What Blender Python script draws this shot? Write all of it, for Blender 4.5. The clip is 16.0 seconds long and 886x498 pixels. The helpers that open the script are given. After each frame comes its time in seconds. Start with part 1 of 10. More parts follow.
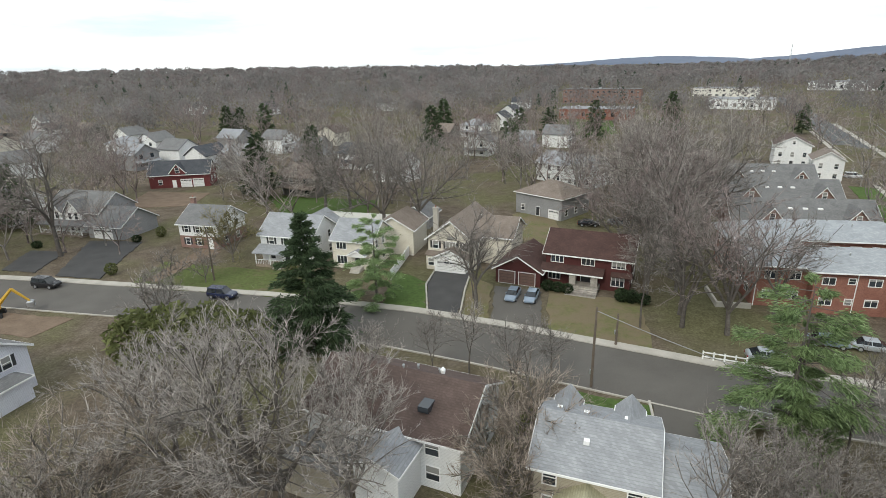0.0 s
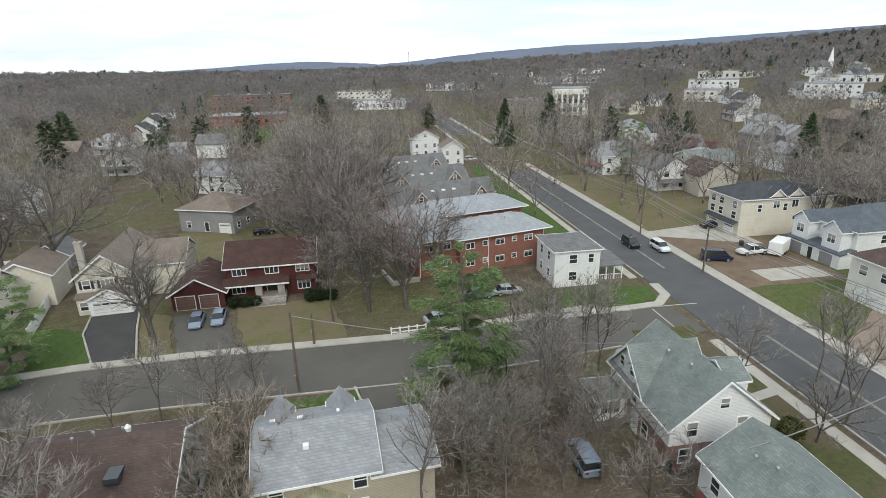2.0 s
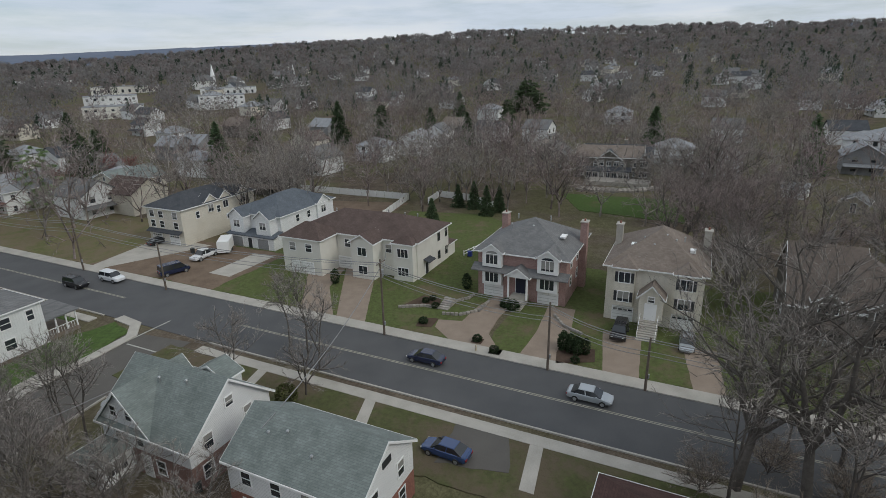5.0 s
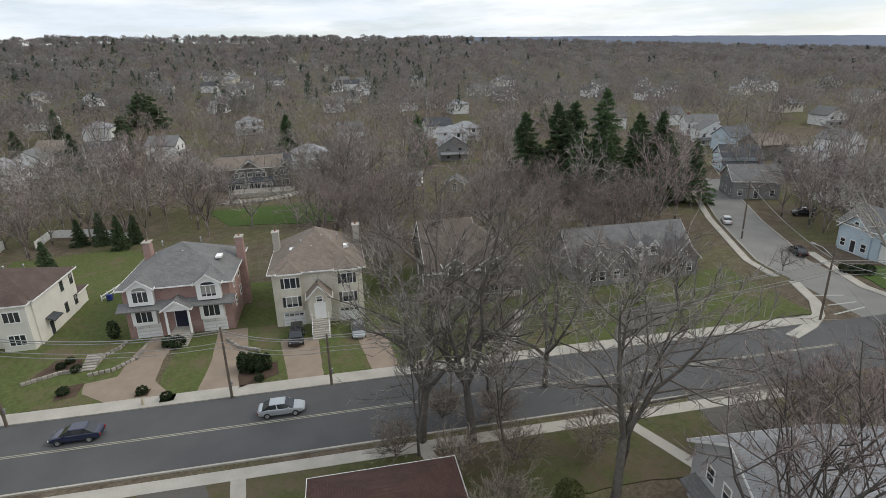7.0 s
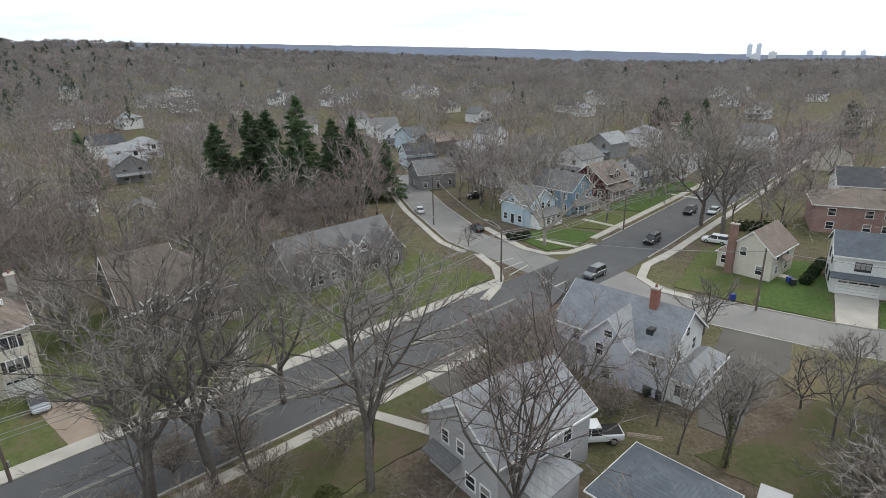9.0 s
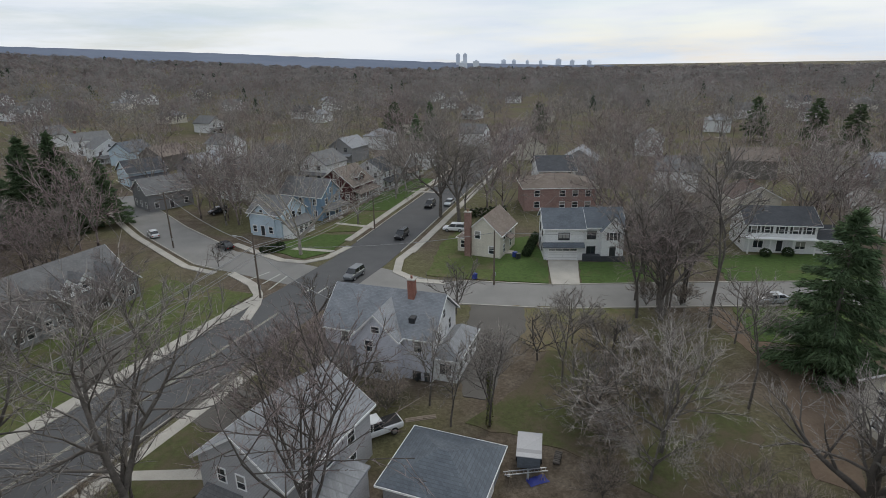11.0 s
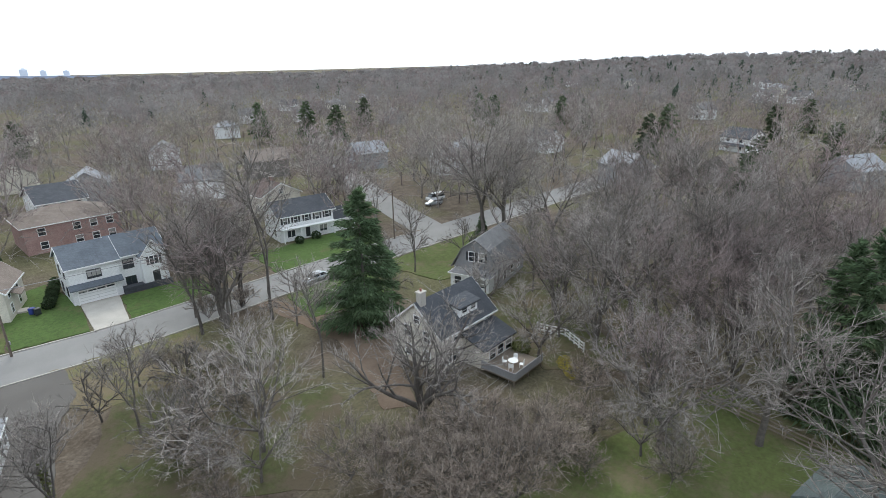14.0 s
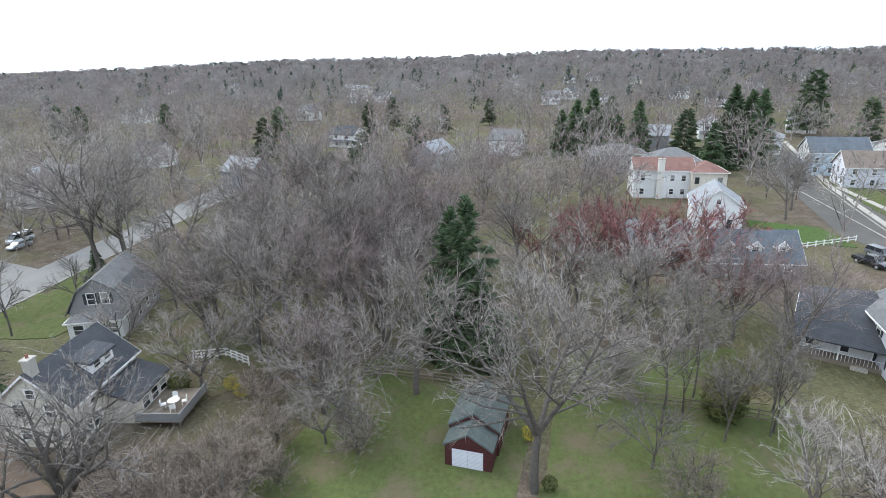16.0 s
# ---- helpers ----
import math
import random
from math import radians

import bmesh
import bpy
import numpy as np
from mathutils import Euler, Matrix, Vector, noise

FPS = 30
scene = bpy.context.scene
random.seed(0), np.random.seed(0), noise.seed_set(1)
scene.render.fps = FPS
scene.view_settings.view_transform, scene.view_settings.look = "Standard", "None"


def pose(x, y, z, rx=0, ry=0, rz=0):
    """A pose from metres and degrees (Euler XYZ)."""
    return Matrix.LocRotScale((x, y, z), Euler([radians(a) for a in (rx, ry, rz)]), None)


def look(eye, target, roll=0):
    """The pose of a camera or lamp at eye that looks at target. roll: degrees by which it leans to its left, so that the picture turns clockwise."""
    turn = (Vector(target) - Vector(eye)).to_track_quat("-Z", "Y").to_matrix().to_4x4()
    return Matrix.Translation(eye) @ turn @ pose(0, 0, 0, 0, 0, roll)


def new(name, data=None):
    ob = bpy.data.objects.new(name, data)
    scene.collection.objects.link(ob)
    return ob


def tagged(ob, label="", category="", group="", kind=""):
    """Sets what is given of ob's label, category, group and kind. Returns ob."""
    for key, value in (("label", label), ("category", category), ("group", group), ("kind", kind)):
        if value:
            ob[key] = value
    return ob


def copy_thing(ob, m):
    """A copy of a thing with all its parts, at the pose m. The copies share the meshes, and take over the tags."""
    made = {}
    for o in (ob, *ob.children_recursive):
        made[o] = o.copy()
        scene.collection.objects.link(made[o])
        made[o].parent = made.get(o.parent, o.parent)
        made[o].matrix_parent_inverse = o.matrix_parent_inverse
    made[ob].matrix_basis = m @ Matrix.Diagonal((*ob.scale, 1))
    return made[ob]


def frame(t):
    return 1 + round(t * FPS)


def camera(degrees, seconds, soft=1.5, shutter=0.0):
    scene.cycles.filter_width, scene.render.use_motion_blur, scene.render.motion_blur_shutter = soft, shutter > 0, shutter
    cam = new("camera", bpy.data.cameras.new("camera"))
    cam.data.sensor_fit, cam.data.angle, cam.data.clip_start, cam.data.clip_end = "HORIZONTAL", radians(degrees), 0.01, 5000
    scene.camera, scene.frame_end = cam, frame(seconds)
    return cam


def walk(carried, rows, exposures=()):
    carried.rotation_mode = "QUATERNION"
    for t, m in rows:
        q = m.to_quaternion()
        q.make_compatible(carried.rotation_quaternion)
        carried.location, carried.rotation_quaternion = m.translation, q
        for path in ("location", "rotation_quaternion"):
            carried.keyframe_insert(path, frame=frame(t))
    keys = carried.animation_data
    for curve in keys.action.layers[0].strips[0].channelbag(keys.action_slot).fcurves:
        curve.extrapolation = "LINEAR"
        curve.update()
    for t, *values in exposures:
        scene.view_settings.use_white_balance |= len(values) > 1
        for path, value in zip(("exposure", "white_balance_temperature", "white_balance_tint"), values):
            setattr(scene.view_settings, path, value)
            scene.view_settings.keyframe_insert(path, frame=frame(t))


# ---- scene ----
# ---- camera ----
H = 34.0
ROWS = (
    (0.0, 4.37, -18.68, 1.28),
    (0.5, -3.79, -18.74, 1.22),
    (1.0, -12.06, -18.79, 1.31),
    (1.5, -20.86, -18.88, 1.33),
    (2.0, -29.93, -18.93, 1.27),
    (2.5, -39.21, -18.96, 1.25),
    (3.0, -48.50, -18.99, 1.18),
    (3.5, -58.13, -18.99, 1.18),
    (4.0, -67.48, -18.95, 1.15),
    (6.5, -112.98, -18.75, 1.56),
    (7.0, -122.19, -18.77, 1.55),
    (7.5, -130.55, -18.77, 1.51),
    (8.0, -138.29, -18.80, 1.50),
    (8.5, -145.74, -18.81, 1.52),
    (9.0, -153.02, -18.83, 1.47),
    (11.5, -185.76, -18.83, 1.02),
    (12.0, -192.48, -18.79, 1.08),
    (12.5, -199.89, -18.79, 1.10),
    (13.0, -208.05, -18.81, 1.14),
    (13.5, -216.76, -18.82, 1.25),
    (14.0, -226.73, -18.86, 1.13),
    (14.5, -237.95, -18.92, 1.24),
    (15.0, -249.78, -19.00, 1.32),
    (15.5, -260.60, -19.13, 1.28),
    (16.0, -264.95, -19.18, 1.19),
)
cam = camera(77.97, 16.0, soft=0.8)
walk(cam, [(t, pose(0, 0, H, 90 + p, r, y)) for t, y, p, r in ROWS],
     exposures=((0.0, 0.33, 6400, 5), (0.5, 0.2, 6350, 5), (1.5, 0.2, 6280, 5), (2.0, 0.22, 6260, 5), (2.5, -0.05, 6230, 5.5), (3.0, -0.33, 6180, 6), (4.2, -0.52, 6080, 7), (6.5, -0.22, 6400, 8), (7.0, -0.02, 6430, 8), (7.5, 0.14, 6430, 8), (9.0, 0.28, 6310, 7),
                (11.0, -0.3, 6230, 8.5), (11.6, -0.3, 6230, 8.5), (12.5, -0.02, 6180, 9), (13.2, 0.24, 6020, 7), (14.0, 0.6, 5960, 7), (14.6, 0.5, 5900, 7), (15.0, 0.54, 5840, 6.5), (15.5, 0.84, 5800, 7), (16.0, 0.94, 5780, 7)))

# ---- sky and sun: a bright overcast with a few thin gaps ----
SUN_AZ, SUN_EL = 205.0, 42.0
world = bpy.data.worlds.new("overcast_sky")
scene.world = world
world.use_nodes = True
wn, wl = world.node_tree.nodes, world.node_tree.links
wn.clear()
w_out = wn.new("ShaderNodeOutputWorld")
w_mix = wn.new("ShaderNodeMixShader")
w_sky = wn.new("ShaderNodeTexSky")
w_sky.sky_type = "NISHITA"
w_sky.sun_disc = False
w_sky.sun_elevation = radians(SUN_EL)
w_sky.sun_rotation = radians(SUN_AZ)
w_bs = wn.new("ShaderNodeBackground")
w_bs.inputs["Strength"].default_value = 0.11
w_bc = wn.new("ShaderNodeBackground")
w_bc.inputs["Strength"].default_value = 1.08
w_tc = wn.new("ShaderNodeTexCoord")
w_map = wn.new("ShaderNodeMapping")
w_map.inputs["Scale"].default_value = (1.0, 1.0, 7.0)
w_no = wn.new("ShaderNodeTexNoise")
w_no.inputs["Scale"].default_value = 3.6
w_no.inputs["Detail"].default_value = 7.0
w_no.inputs["Roughness"].default_value = 0.62
w_ra = wn.new("ShaderNodeValToRGB")
w_ra.color_ramp.elements[0].position = 0.36
w_ra.color_ramp.elements[0].color = (0.60, 0.60, 0.60, 1)
w_ra.color_ramp.elements[1].position = 0.56
w_ra.color_ramp.elements[1].color = (1, 1, 1, 1)
w_n2 = wn.new("ShaderNodeTexNoise")
w_n2.inputs["Scale"].default_value = 2.6
w_n2.inputs["Detail"].default_value = 5.0
w_cl = wn.new("ShaderNodeValToRGB")
w_cl.color_ramp.elements[0].position = 0.38
w_cl.color_ramp.elements[0].color = (0.78, 0.84, 0.93, 1)
w_cl.color_ramp.elements[1].position = 0.62
w_cl.color_ramp.elements[1].color = (1.0, 1.0, 1.0, 1)
wl.new(w_tc.outputs["Generated"], w_map.inputs["Vector"])
wl.new(w_map.outputs["Vector"], w_no.inputs["Vector"])
wl.new(w_map.outputs["Vector"], w_n2.inputs["Vector"])
wl.new(w_no.outputs["Fac"], w_ra.inputs["Fac"])
wl.new(w_n2.outputs["Fac"], w_cl.inputs["Fac"])
wl.new(w_cl.outputs["Color"], w_bc.inputs["Color"])
wl.new(w_sky.outputs["Color"], w_bs.inputs["Color"])
wl.new(w_ra.outputs["Color"], w_mix.inputs["Fac"])
wl.new(w_bs.outputs["Background"], w_mix.inputs[1])
wl.new(w_bc.outputs["Background"], w_mix.inputs[2])
wl.new(w_mix.outputs["Shader"], w_out.inputs["Surface"])
sun = new("sun", bpy.data.lights.new("sun", "SUN"))
sun.data.energy = 1.25
sun.data.angle = radians(22)
sun.data.color = (1.0, 0.92, 0.79)
_sa, _se = radians(SUN_AZ), radians(SUN_EL)
sun.matrix_world = look((60 * math.sin(_sa), 60 * math.cos(_sa), 80), (0, 0, 80 - 60 * math.tan(_se)))


# ---- materials ----
def node_mat(name):
    m = bpy.data.materials.new(name)
    m.use_nodes = True
    return m, m.node_tree.nodes, m.node_tree.links, m.node_tree.nodes["Principled BSDF"]


def surf(name, c1, c2, scale=0.6, fine=9.0, rough=0.85, bump=0.25, spread=0.25, metal=0.0, courses=None, each=0.0, spec=0.3, joint=0.72, thin=0.0, isle=0.0):
    """A weathered surface: a broad and a fine variation between two colours, relief, and optional courses
    (row height, piece length) laid by height and along the wall; each: how much single objects differ."""
    m, n, l, b = node_mat(name)
    tc = n.new("ShaderNodeTexCoord")
    big = n.new("ShaderNodeTexNoise")
    big.inputs["Scale"].default_value, big.inputs["Detail"].default_value = scale, 6
    small = n.new("ShaderNodeTexNoise")
    small.inputs["Scale"].default_value, small.inputs["Detail"].default_value = fine, 4
    l.new(tc.outputs["Object"], big.inputs["Vector"])
    l.new(tc.outputs["Object"], small.inputs["Vector"])
    ramp = n.new("ShaderNodeValToRGB")
    ramp.color_ramp.elements[0].position, ramp.color_ramp.elements[1].position = 0.5 - spread, 0.5 + spread
    ramp.color_ramp.elements[0].color, ramp.color_ramp.elements[1].color = (*c1, 1), (*c2, 1)
    add = n.new("ShaderNodeMath")
    add.operation = "MULTIPLY_ADD"
    add.inputs[1].default_value = 0.45
    sub = n.new("ShaderNodeMath")
    sub.operation = "MULTIPLY_ADD"
    sub.inputs[1].default_value, sub.inputs[2].default_value = 0.75, -0.1
    l.new(big.outputs["Fac"], sub.inputs[0])
    l.new(small.outputs["Fac"], add.inputs[0])
    l.new(sub.outputs["Value"], add.inputs[2])
    l.new(add.outputs["Value"], ramp.inputs["Fac"])
    colour = ramp.outputs["Color"]
    height = small.outputs["Fac"]
    if courses:
        sep, comb = n.new("ShaderNodeSeparateXYZ"), n.new("ShaderNodeCombineXYZ")
        along = n.new("ShaderNodeMath")
        l.new(tc.outputs["Object"], sep.inputs[0])
        l.new(sep.outputs["X"], along.inputs[0])
        l.new(sep.outputs["Y"], along.inputs[1])
        l.new(along.outputs["Value"], comb.inputs["X"])
        l.new(sep.outputs["Z"], comb.inputs["Y"])
        br = n.new("ShaderNodeTexBrick")
        br.inputs["Scale"].default_value = 1.0
        br.inputs["Row Height"].default_value, br.inputs["Brick Width"].default_value = courses
        br.inputs["Mortar Size"].default_value = courses[0] * 0.09
        br.inputs["Color1"].default_value = (1, 1, 1, 1)
        c2 = 0.95 if courses[1] > 3 else 0.8
        br.inputs["Color2"].default_value = (c2, c2, c2, 1)
        br.inputs["Mortar"].default_value = (joint, joint, joint, 1)
        l.new(comb.outputs["Vector"], br.inputs["Vector"])
        mul = n.new("ShaderNodeMix")
        mul.data_type, mul.blend_type = "RGBA", "MULTIPLY"
        mul.inputs["Factor"].default_value = 1.0
        l.new(colour, mul.inputs["A"])
        l.new(br.outputs["Color"], mul.inputs["B"])
        colour, height = mul.outputs["Result"], br.outputs["Color"]
    if each:
        info = n.new("ShaderNodeObjectInfo")
        mr = n.new("ShaderNodeMapRange")
        mr.inputs["To Min"].default_value, mr.inputs["To Max"].default_value = 1 - each, 1 + each
        l.new(info.outputs["Random"], mr.inputs["Value"])
        hs = n.new("ShaderNodeHueSaturation")
        l.new(mr.outputs["Result"], hs.inputs["Value"])
        l.new(colour, hs.inputs["Color"])
        colour = hs.outputs["Color"]
    if isle:
        geo = n.new("ShaderNodeNewGeometry")
        mi = n.new("ShaderNodeMapRange")
        mi.inputs["To Min"].default_value, mi.inputs["To Max"].default_value = 1 - isle, 1 + isle
        l.new(geo.outputs["Random Per Island"], mi.inputs["Value"])
        hi = n.new("ShaderNodeHueSaturation")
        l.new(mi.outputs["Result"], hi.inputs["Value"])
        l.new(colour, hi.inputs["Color"])
        colour = hi.outputs["Color"]
    l.new(colour, b.inputs["Base Color"])
    if bump:
        bp = n.new("ShaderNodeBump")
        bp.inputs["Strength"].default_value, bp.inputs["Distance"].default_value = bump, 0.03
        l.new(height, bp.inputs["Height"])
        l.new(bp.outputs["Normal"], b.inputs["Normal"])
    b.inputs["Roughness"].default_value, b.inputs["Metallic"].default_value = rough, metal
    b.inputs["Specular IOR Level"].default_value = spec
    if thin:
        tr, mixer = n.new("ShaderNodeBsdfTranslucent"), n.new("ShaderNodeMixShader")
        mixer.inputs["Fac"].default_value = thin
        l.new(colour, tr.inputs["Color"])
        l.new(b.outputs["BSDF"], mixer.inputs[1])
        l.new(tr.outputs["BSDF"], mixer.inputs[2])
        l.new(mixer.outputs["Shader"], n["Material Output"].inputs["Surface"])
    return m


def plain(name, c, rough=0.5, metal=0.0, spec=0.5, coat=0.0):
    m, n, l, b = node_mat(name)
    b.inputs["Base Color"].default_value = (*c, 1)
    b.inputs["Roughness"].default_value, b.inputs["Metallic"].default_value = rough, metal
    b.inputs["Specular IOR Level"].default_value = spec
    b.inputs["Coat Weight"].default_value = coat
    return m


# ground
ASPHALT = surf("asphalt", (0.076, 0.077, 0.080), (0.112, 0.112, 0.114), 0.25, 14, 0.8, 0.15)
ASPHALT_OLD = surf("worn_asphalt", (0.091, 0.084, 0.075), (0.138, 0.128, 0.116), 0.2, 11, 0.85, 0.2)
ASPHALT_PALE = surf("pale_worn_asphalt", (0.19, 0.185, 0.175), (0.27, 0.262, 0.248), 0.2, 11, 0.85, 0.2)
ASPHALT_NEW = surf("fresh_asphalt", (0.048, 0.047, 0.047), (0.078, 0.076, 0.075), 0.4, 14, 0.75, 0.15)
CONCRETE = surf("concrete", (0.34, 0.32, 0.28), (0.50, 0.47, 0.42), 0.5, 7, 0.85, 0.2)
PAVER = surf("clay_paver", (0.227, 0.178, 0.137), (0.328, 0.263, 0.209), 0.5, 8, 0.85, 0.3)
STONE = surf("field_stone", (0.20, 0.18, 0.16), (0.42, 0.39, 0.35), 1.4, 5, 0.9, 0.5, each=0.25)
PAINT = surf("road_paint", (0.32, 0.32, 0.29), (0.52, 0.52, 0.47), 0.8, 12, 0.7, 0.05)
YELLOW = surf("faded_yellow_road_paint", (0.24, 0.225, 0.17), (0.46, 0.44, 0.36), 0.8, 12, 0.7, 0.05)


def turf(name, green, deep, straw, share):
    """Grass in early spring: green blades, darker tufts and straw-brown worn patches, at three scales."""
    m, n, l, b = node_mat(name)
    tc = n.new("ShaderNodeTexCoord")

    def noise_of(scale, detail, rough, lo, hi):
        no = n.new("ShaderNodeTexNoise")
        no.inputs["Scale"].default_value, no.inputs["Detail"].default_value, no.inputs["Roughness"].default_value = scale, detail, rough
        mr = n.new("ShaderNodeMapRange")
        mr.inputs["From Min"].default_value, mr.inputs["From Max"].default_value = lo, hi
        l.new(tc.outputs["Object"], no.inputs["Vector"])
        l.new(no.outputs["Fac"], mr.inputs["Value"])
        return mr.outputs["Result"]

    def blend(a, c, f):
        mx = n.new("ShaderNodeMix")
        mx.data_type = "RGBA"
        for key, value in (("A", a), ("B", c)):
            if isinstance(value, tuple):
                mx.inputs[key].default_value = (*value, 1)
            else:
                l.new(value, mx.inputs[key])
        l.new(f, mx.inputs["Factor"])
        return mx.outputs["Result"]

    tufts = noise_of(1.7, 7, 0.75, 0.34, 0.66)
    worn = noise_of(0.16, 7, 0.72, 0.62 - share, 0.76 - share)
    blades = noise_of(9.0, 4, 0.8, 0.3, 0.7)
    colour = blend(blend(deep, green, tufts), straw, worn)
    dim = tuple(0.55 * c for c in straw)
    colour = blend(blend(dim, colour, noise_of(4.5, 5, 0.8, 0.28, 0.46)), colour, blades)
    l.new(colour, b.inputs["Base Color"])
    bp = n.new("ShaderNodeBump")
    bp.inputs["Strength"].default_value, bp.inputs["Distance"].default_value = 0.6, 0.06
    l.new(blades, bp.inputs["Height"])
    l.new(bp.outputs["Normal"], b.inputs["Normal"])
    b.inputs["Roughness"].default_value, b.inputs["Specular IOR Level"].default_value = 0.95, 0.1
    return m


LAWN = turf("lawn", (0.128, 0.160, 0.056), (0.080, 0.092, 0.036), (0.156, 0.128, 0.080), 0.11)
LAWN_WORN = turf("worn_lawn", (0.112, 0.126, 0.052), (0.078, 0.080, 0.038), (0.138, 0.112, 0.076), 0.19)
LAWN_GREEN = turf("fresh_lawn", (0.100, 0.158, 0.046), (0.062, 0.092, 0.030), (0.128, 0.118, 0.062), 0.06)
LAWN_DRY = turf("dry_lawn", (0.175, 0.185, 0.078), (0.120, 0.118, 0.055), (0.190, 0.156, 0.100), 0.22)
LAWN_MOSSY = turf("mossy_lawn", (0.140, 0.172, 0.060), (0.096, 0.110, 0.042), (0.172, 0.146, 0.090), 0.14)
MULCH = surf("mulch_bed", (0.06, 0.042, 0.032), (0.12, 0.085, 0.065), 0.8, 6, 0.95, 0.5, spec=0.1)
SOIL = surf("bare_soil", (0.13, 0.095, 0.07), (0.23, 0.175, 0.13), 0.4, 4, 0.95, 0.4, spec=0.1)
# roofs
ROOF_GREY = surf("grey_shingle", (0.15, 0.15, 0.15), (0.235, 0.235, 0.235), 0.7, 6, 0.9, 0.3, courses=(0.11, 0.33))
ROOF_LIGHT = surf("light_grey_shingle", (0.26, 0.27, 0.285), (0.39, 0.40, 0.415), 0.6, 6, 0.85, 0.3, courses=(0.11, 0.33))
ROOF_GREEN = surf("grey_green_shingle", (0.155, 0.18, 0.17), (0.27, 0.305, 0.29), 0.6, 6, 0.9, 0.3, courses=(0.11, 0.33))
ROOF_BLUE = surf("slate_blue_shingle", (0.10, 0.115, 0.135), (0.16, 0.18, 0.205), 0.6, 6, 0.9, 0.3, courses=(0.11, 0.33))
ROOF_BLACK = surf("charcoal_shingle", (0.055, 0.06, 0.07), (0.10, 0.105, 0.115), 0.6, 6, 0.9, 0.3, courses=(0.11, 0.33))
ROOF_BROWN = surf("brown_shingle", (0.085, 0.06, 0.052), (0.145, 0.105, 0.092), 0.6, 6, 0.9, 0.3, courses=(0.11, 0.33))
ROOF_TAN = surf("tan_shingle", (0.18, 0.145, 0.12), (0.28, 0.235, 0.20), 0.6, 6, 0.9, 0.3, courses=(0.11, 0.33))
ROOF_RED = surf("red_brown_shingle", (0.185, 0.102, 0.083), (0.290, 0.173, 0.149), 0.6, 6, 0.9, 0.3, courses=(0.11, 0.33))
ROOF_MAROON = surf("maroon_shingle", (0.06, 0.034, 0.03), (0.105, 0.06, 0.052), 0.6, 6, 0.9, 0.3, courses=(0.11, 0.33))
ROOF_CREAM = surf("yellowed_shingle", (0.36, 0.34, 0.22), (0.48, 0.46, 0.32), 0.6, 6, 0.9, 0.3, courses=(0.11, 0.33))
ROOF_SLATE = surf("blue_grey_shingle", (0.20, 0.215, 0.235), (0.31, 0.325, 0.345), 0.6, 6, 0.85, 0.3, courses=(0.11, 0.33))
ROOF_PALE = surf("pale_blue_grey_shingle", (0.295, 0.316, 0.336), (0.410, 0.430, 0.451), 0.6, 6, 0.85, 0.3, courses=(0.11, 0.33))
ROOF_SHED = surf("weathered_green_shingle", (0.095, 0.115, 0.11), (0.165, 0.19, 0.182), 0.6, 6, 0.9, 0.3, courses=(0.11, 0.33))
ROOF_UMBER = surf("umber_shingle", (0.115, 0.092, 0.078), (0.190, 0.156, 0.132), 0.6, 6, 0.9, 0.3, courses=(0.11, 0.33))
# walls
GREY_PALE = surf("pale_grey_siding", (0.40, 0.395, 0.40), (0.52, 0.515, 0.52), 0.4, 6, 0.7, 0.2, courses=(0.14, 4.0), joint=0.7)
SIDE = dict(courses=(0.14, 4.0), joint=0.7)
WHITE = surf("white_siding", (0.74, 0.75, 0.75), (0.86, 0.86, 0.85), 0.4, 6, 0.6, 0.2, **SIDE)
CREAM = surf("cream_siding", (0.62, 0.575, 0.48), (0.77, 0.73, 0.64), 0.4, 6, 0.65, 0.2, **SIDE)
BEIGE = surf("beige_siding", (0.38, 0.34, 0.26), (0.50, 0.45, 0.36), 0.4, 6, 0.7, 0.2, **SIDE)
STUCCO = surf("pale_stucco", (0.64, 0.62, 0.56), (0.78, 0.76, 0.70), 0.5, 10, 0.85, 0.15)
GREY_SIDE = surf("grey_siding", (0.24, 0.24, 0.245), (0.34, 0.34, 0.345), 0.4, 6, 0.7, 0.2, **SIDE)
TAUPE = surf("dark_taupe_siding", (0.13, 0.12, 0.105), (0.20, 0.185, 0.165), 0.4, 6, 0.7, 0.2, **SIDE)
LILAC = surf("pale_lilac_siding", (0.64, 0.65, 0.72), (0.76, 0.77, 0.83), 0.4, 6, 0.65, 0.2, **SIDE)
BLUE_PALE = surf("pale_blue_siding", (0.50, 0.61, 0.70), (0.62, 0.72, 0.79), 0.4, 6, 0.65, 0.2, **SIDE)
BLUE = surf("slate_blue_siding", (0.19, 0.29, 0.40), (0.27, 0.38, 0.49), 0.4, 6, 0.65, 0.2, **SIDE)
DARK_RED = surf("dark_red_siding", (0.066, 0.021, 0.020), (0.110, 0.036, 0.034), 0.5, 6, 0.75, 0.2, **SIDE)
BARN_RED = surf("barn_red_boards", (0.115, 0.028, 0.03), (0.175, 0.048, 0.046), 0.5, 6, 0.75, 0.2, **SIDE)
SHED_RED = surf("dark_red_boards", (0.055, 0.017, 0.018), (0.098, 0.030, 0.031), 0.9, 6, 0.85, 0.3, **SIDE)
BRICK = surf("red_brick", (0.212, 0.094, 0.070), (0.323, 0.156, 0.119), 0.8, 5, 0.9, 0.4, courses=(0.075, 0.215), joint=1.25)
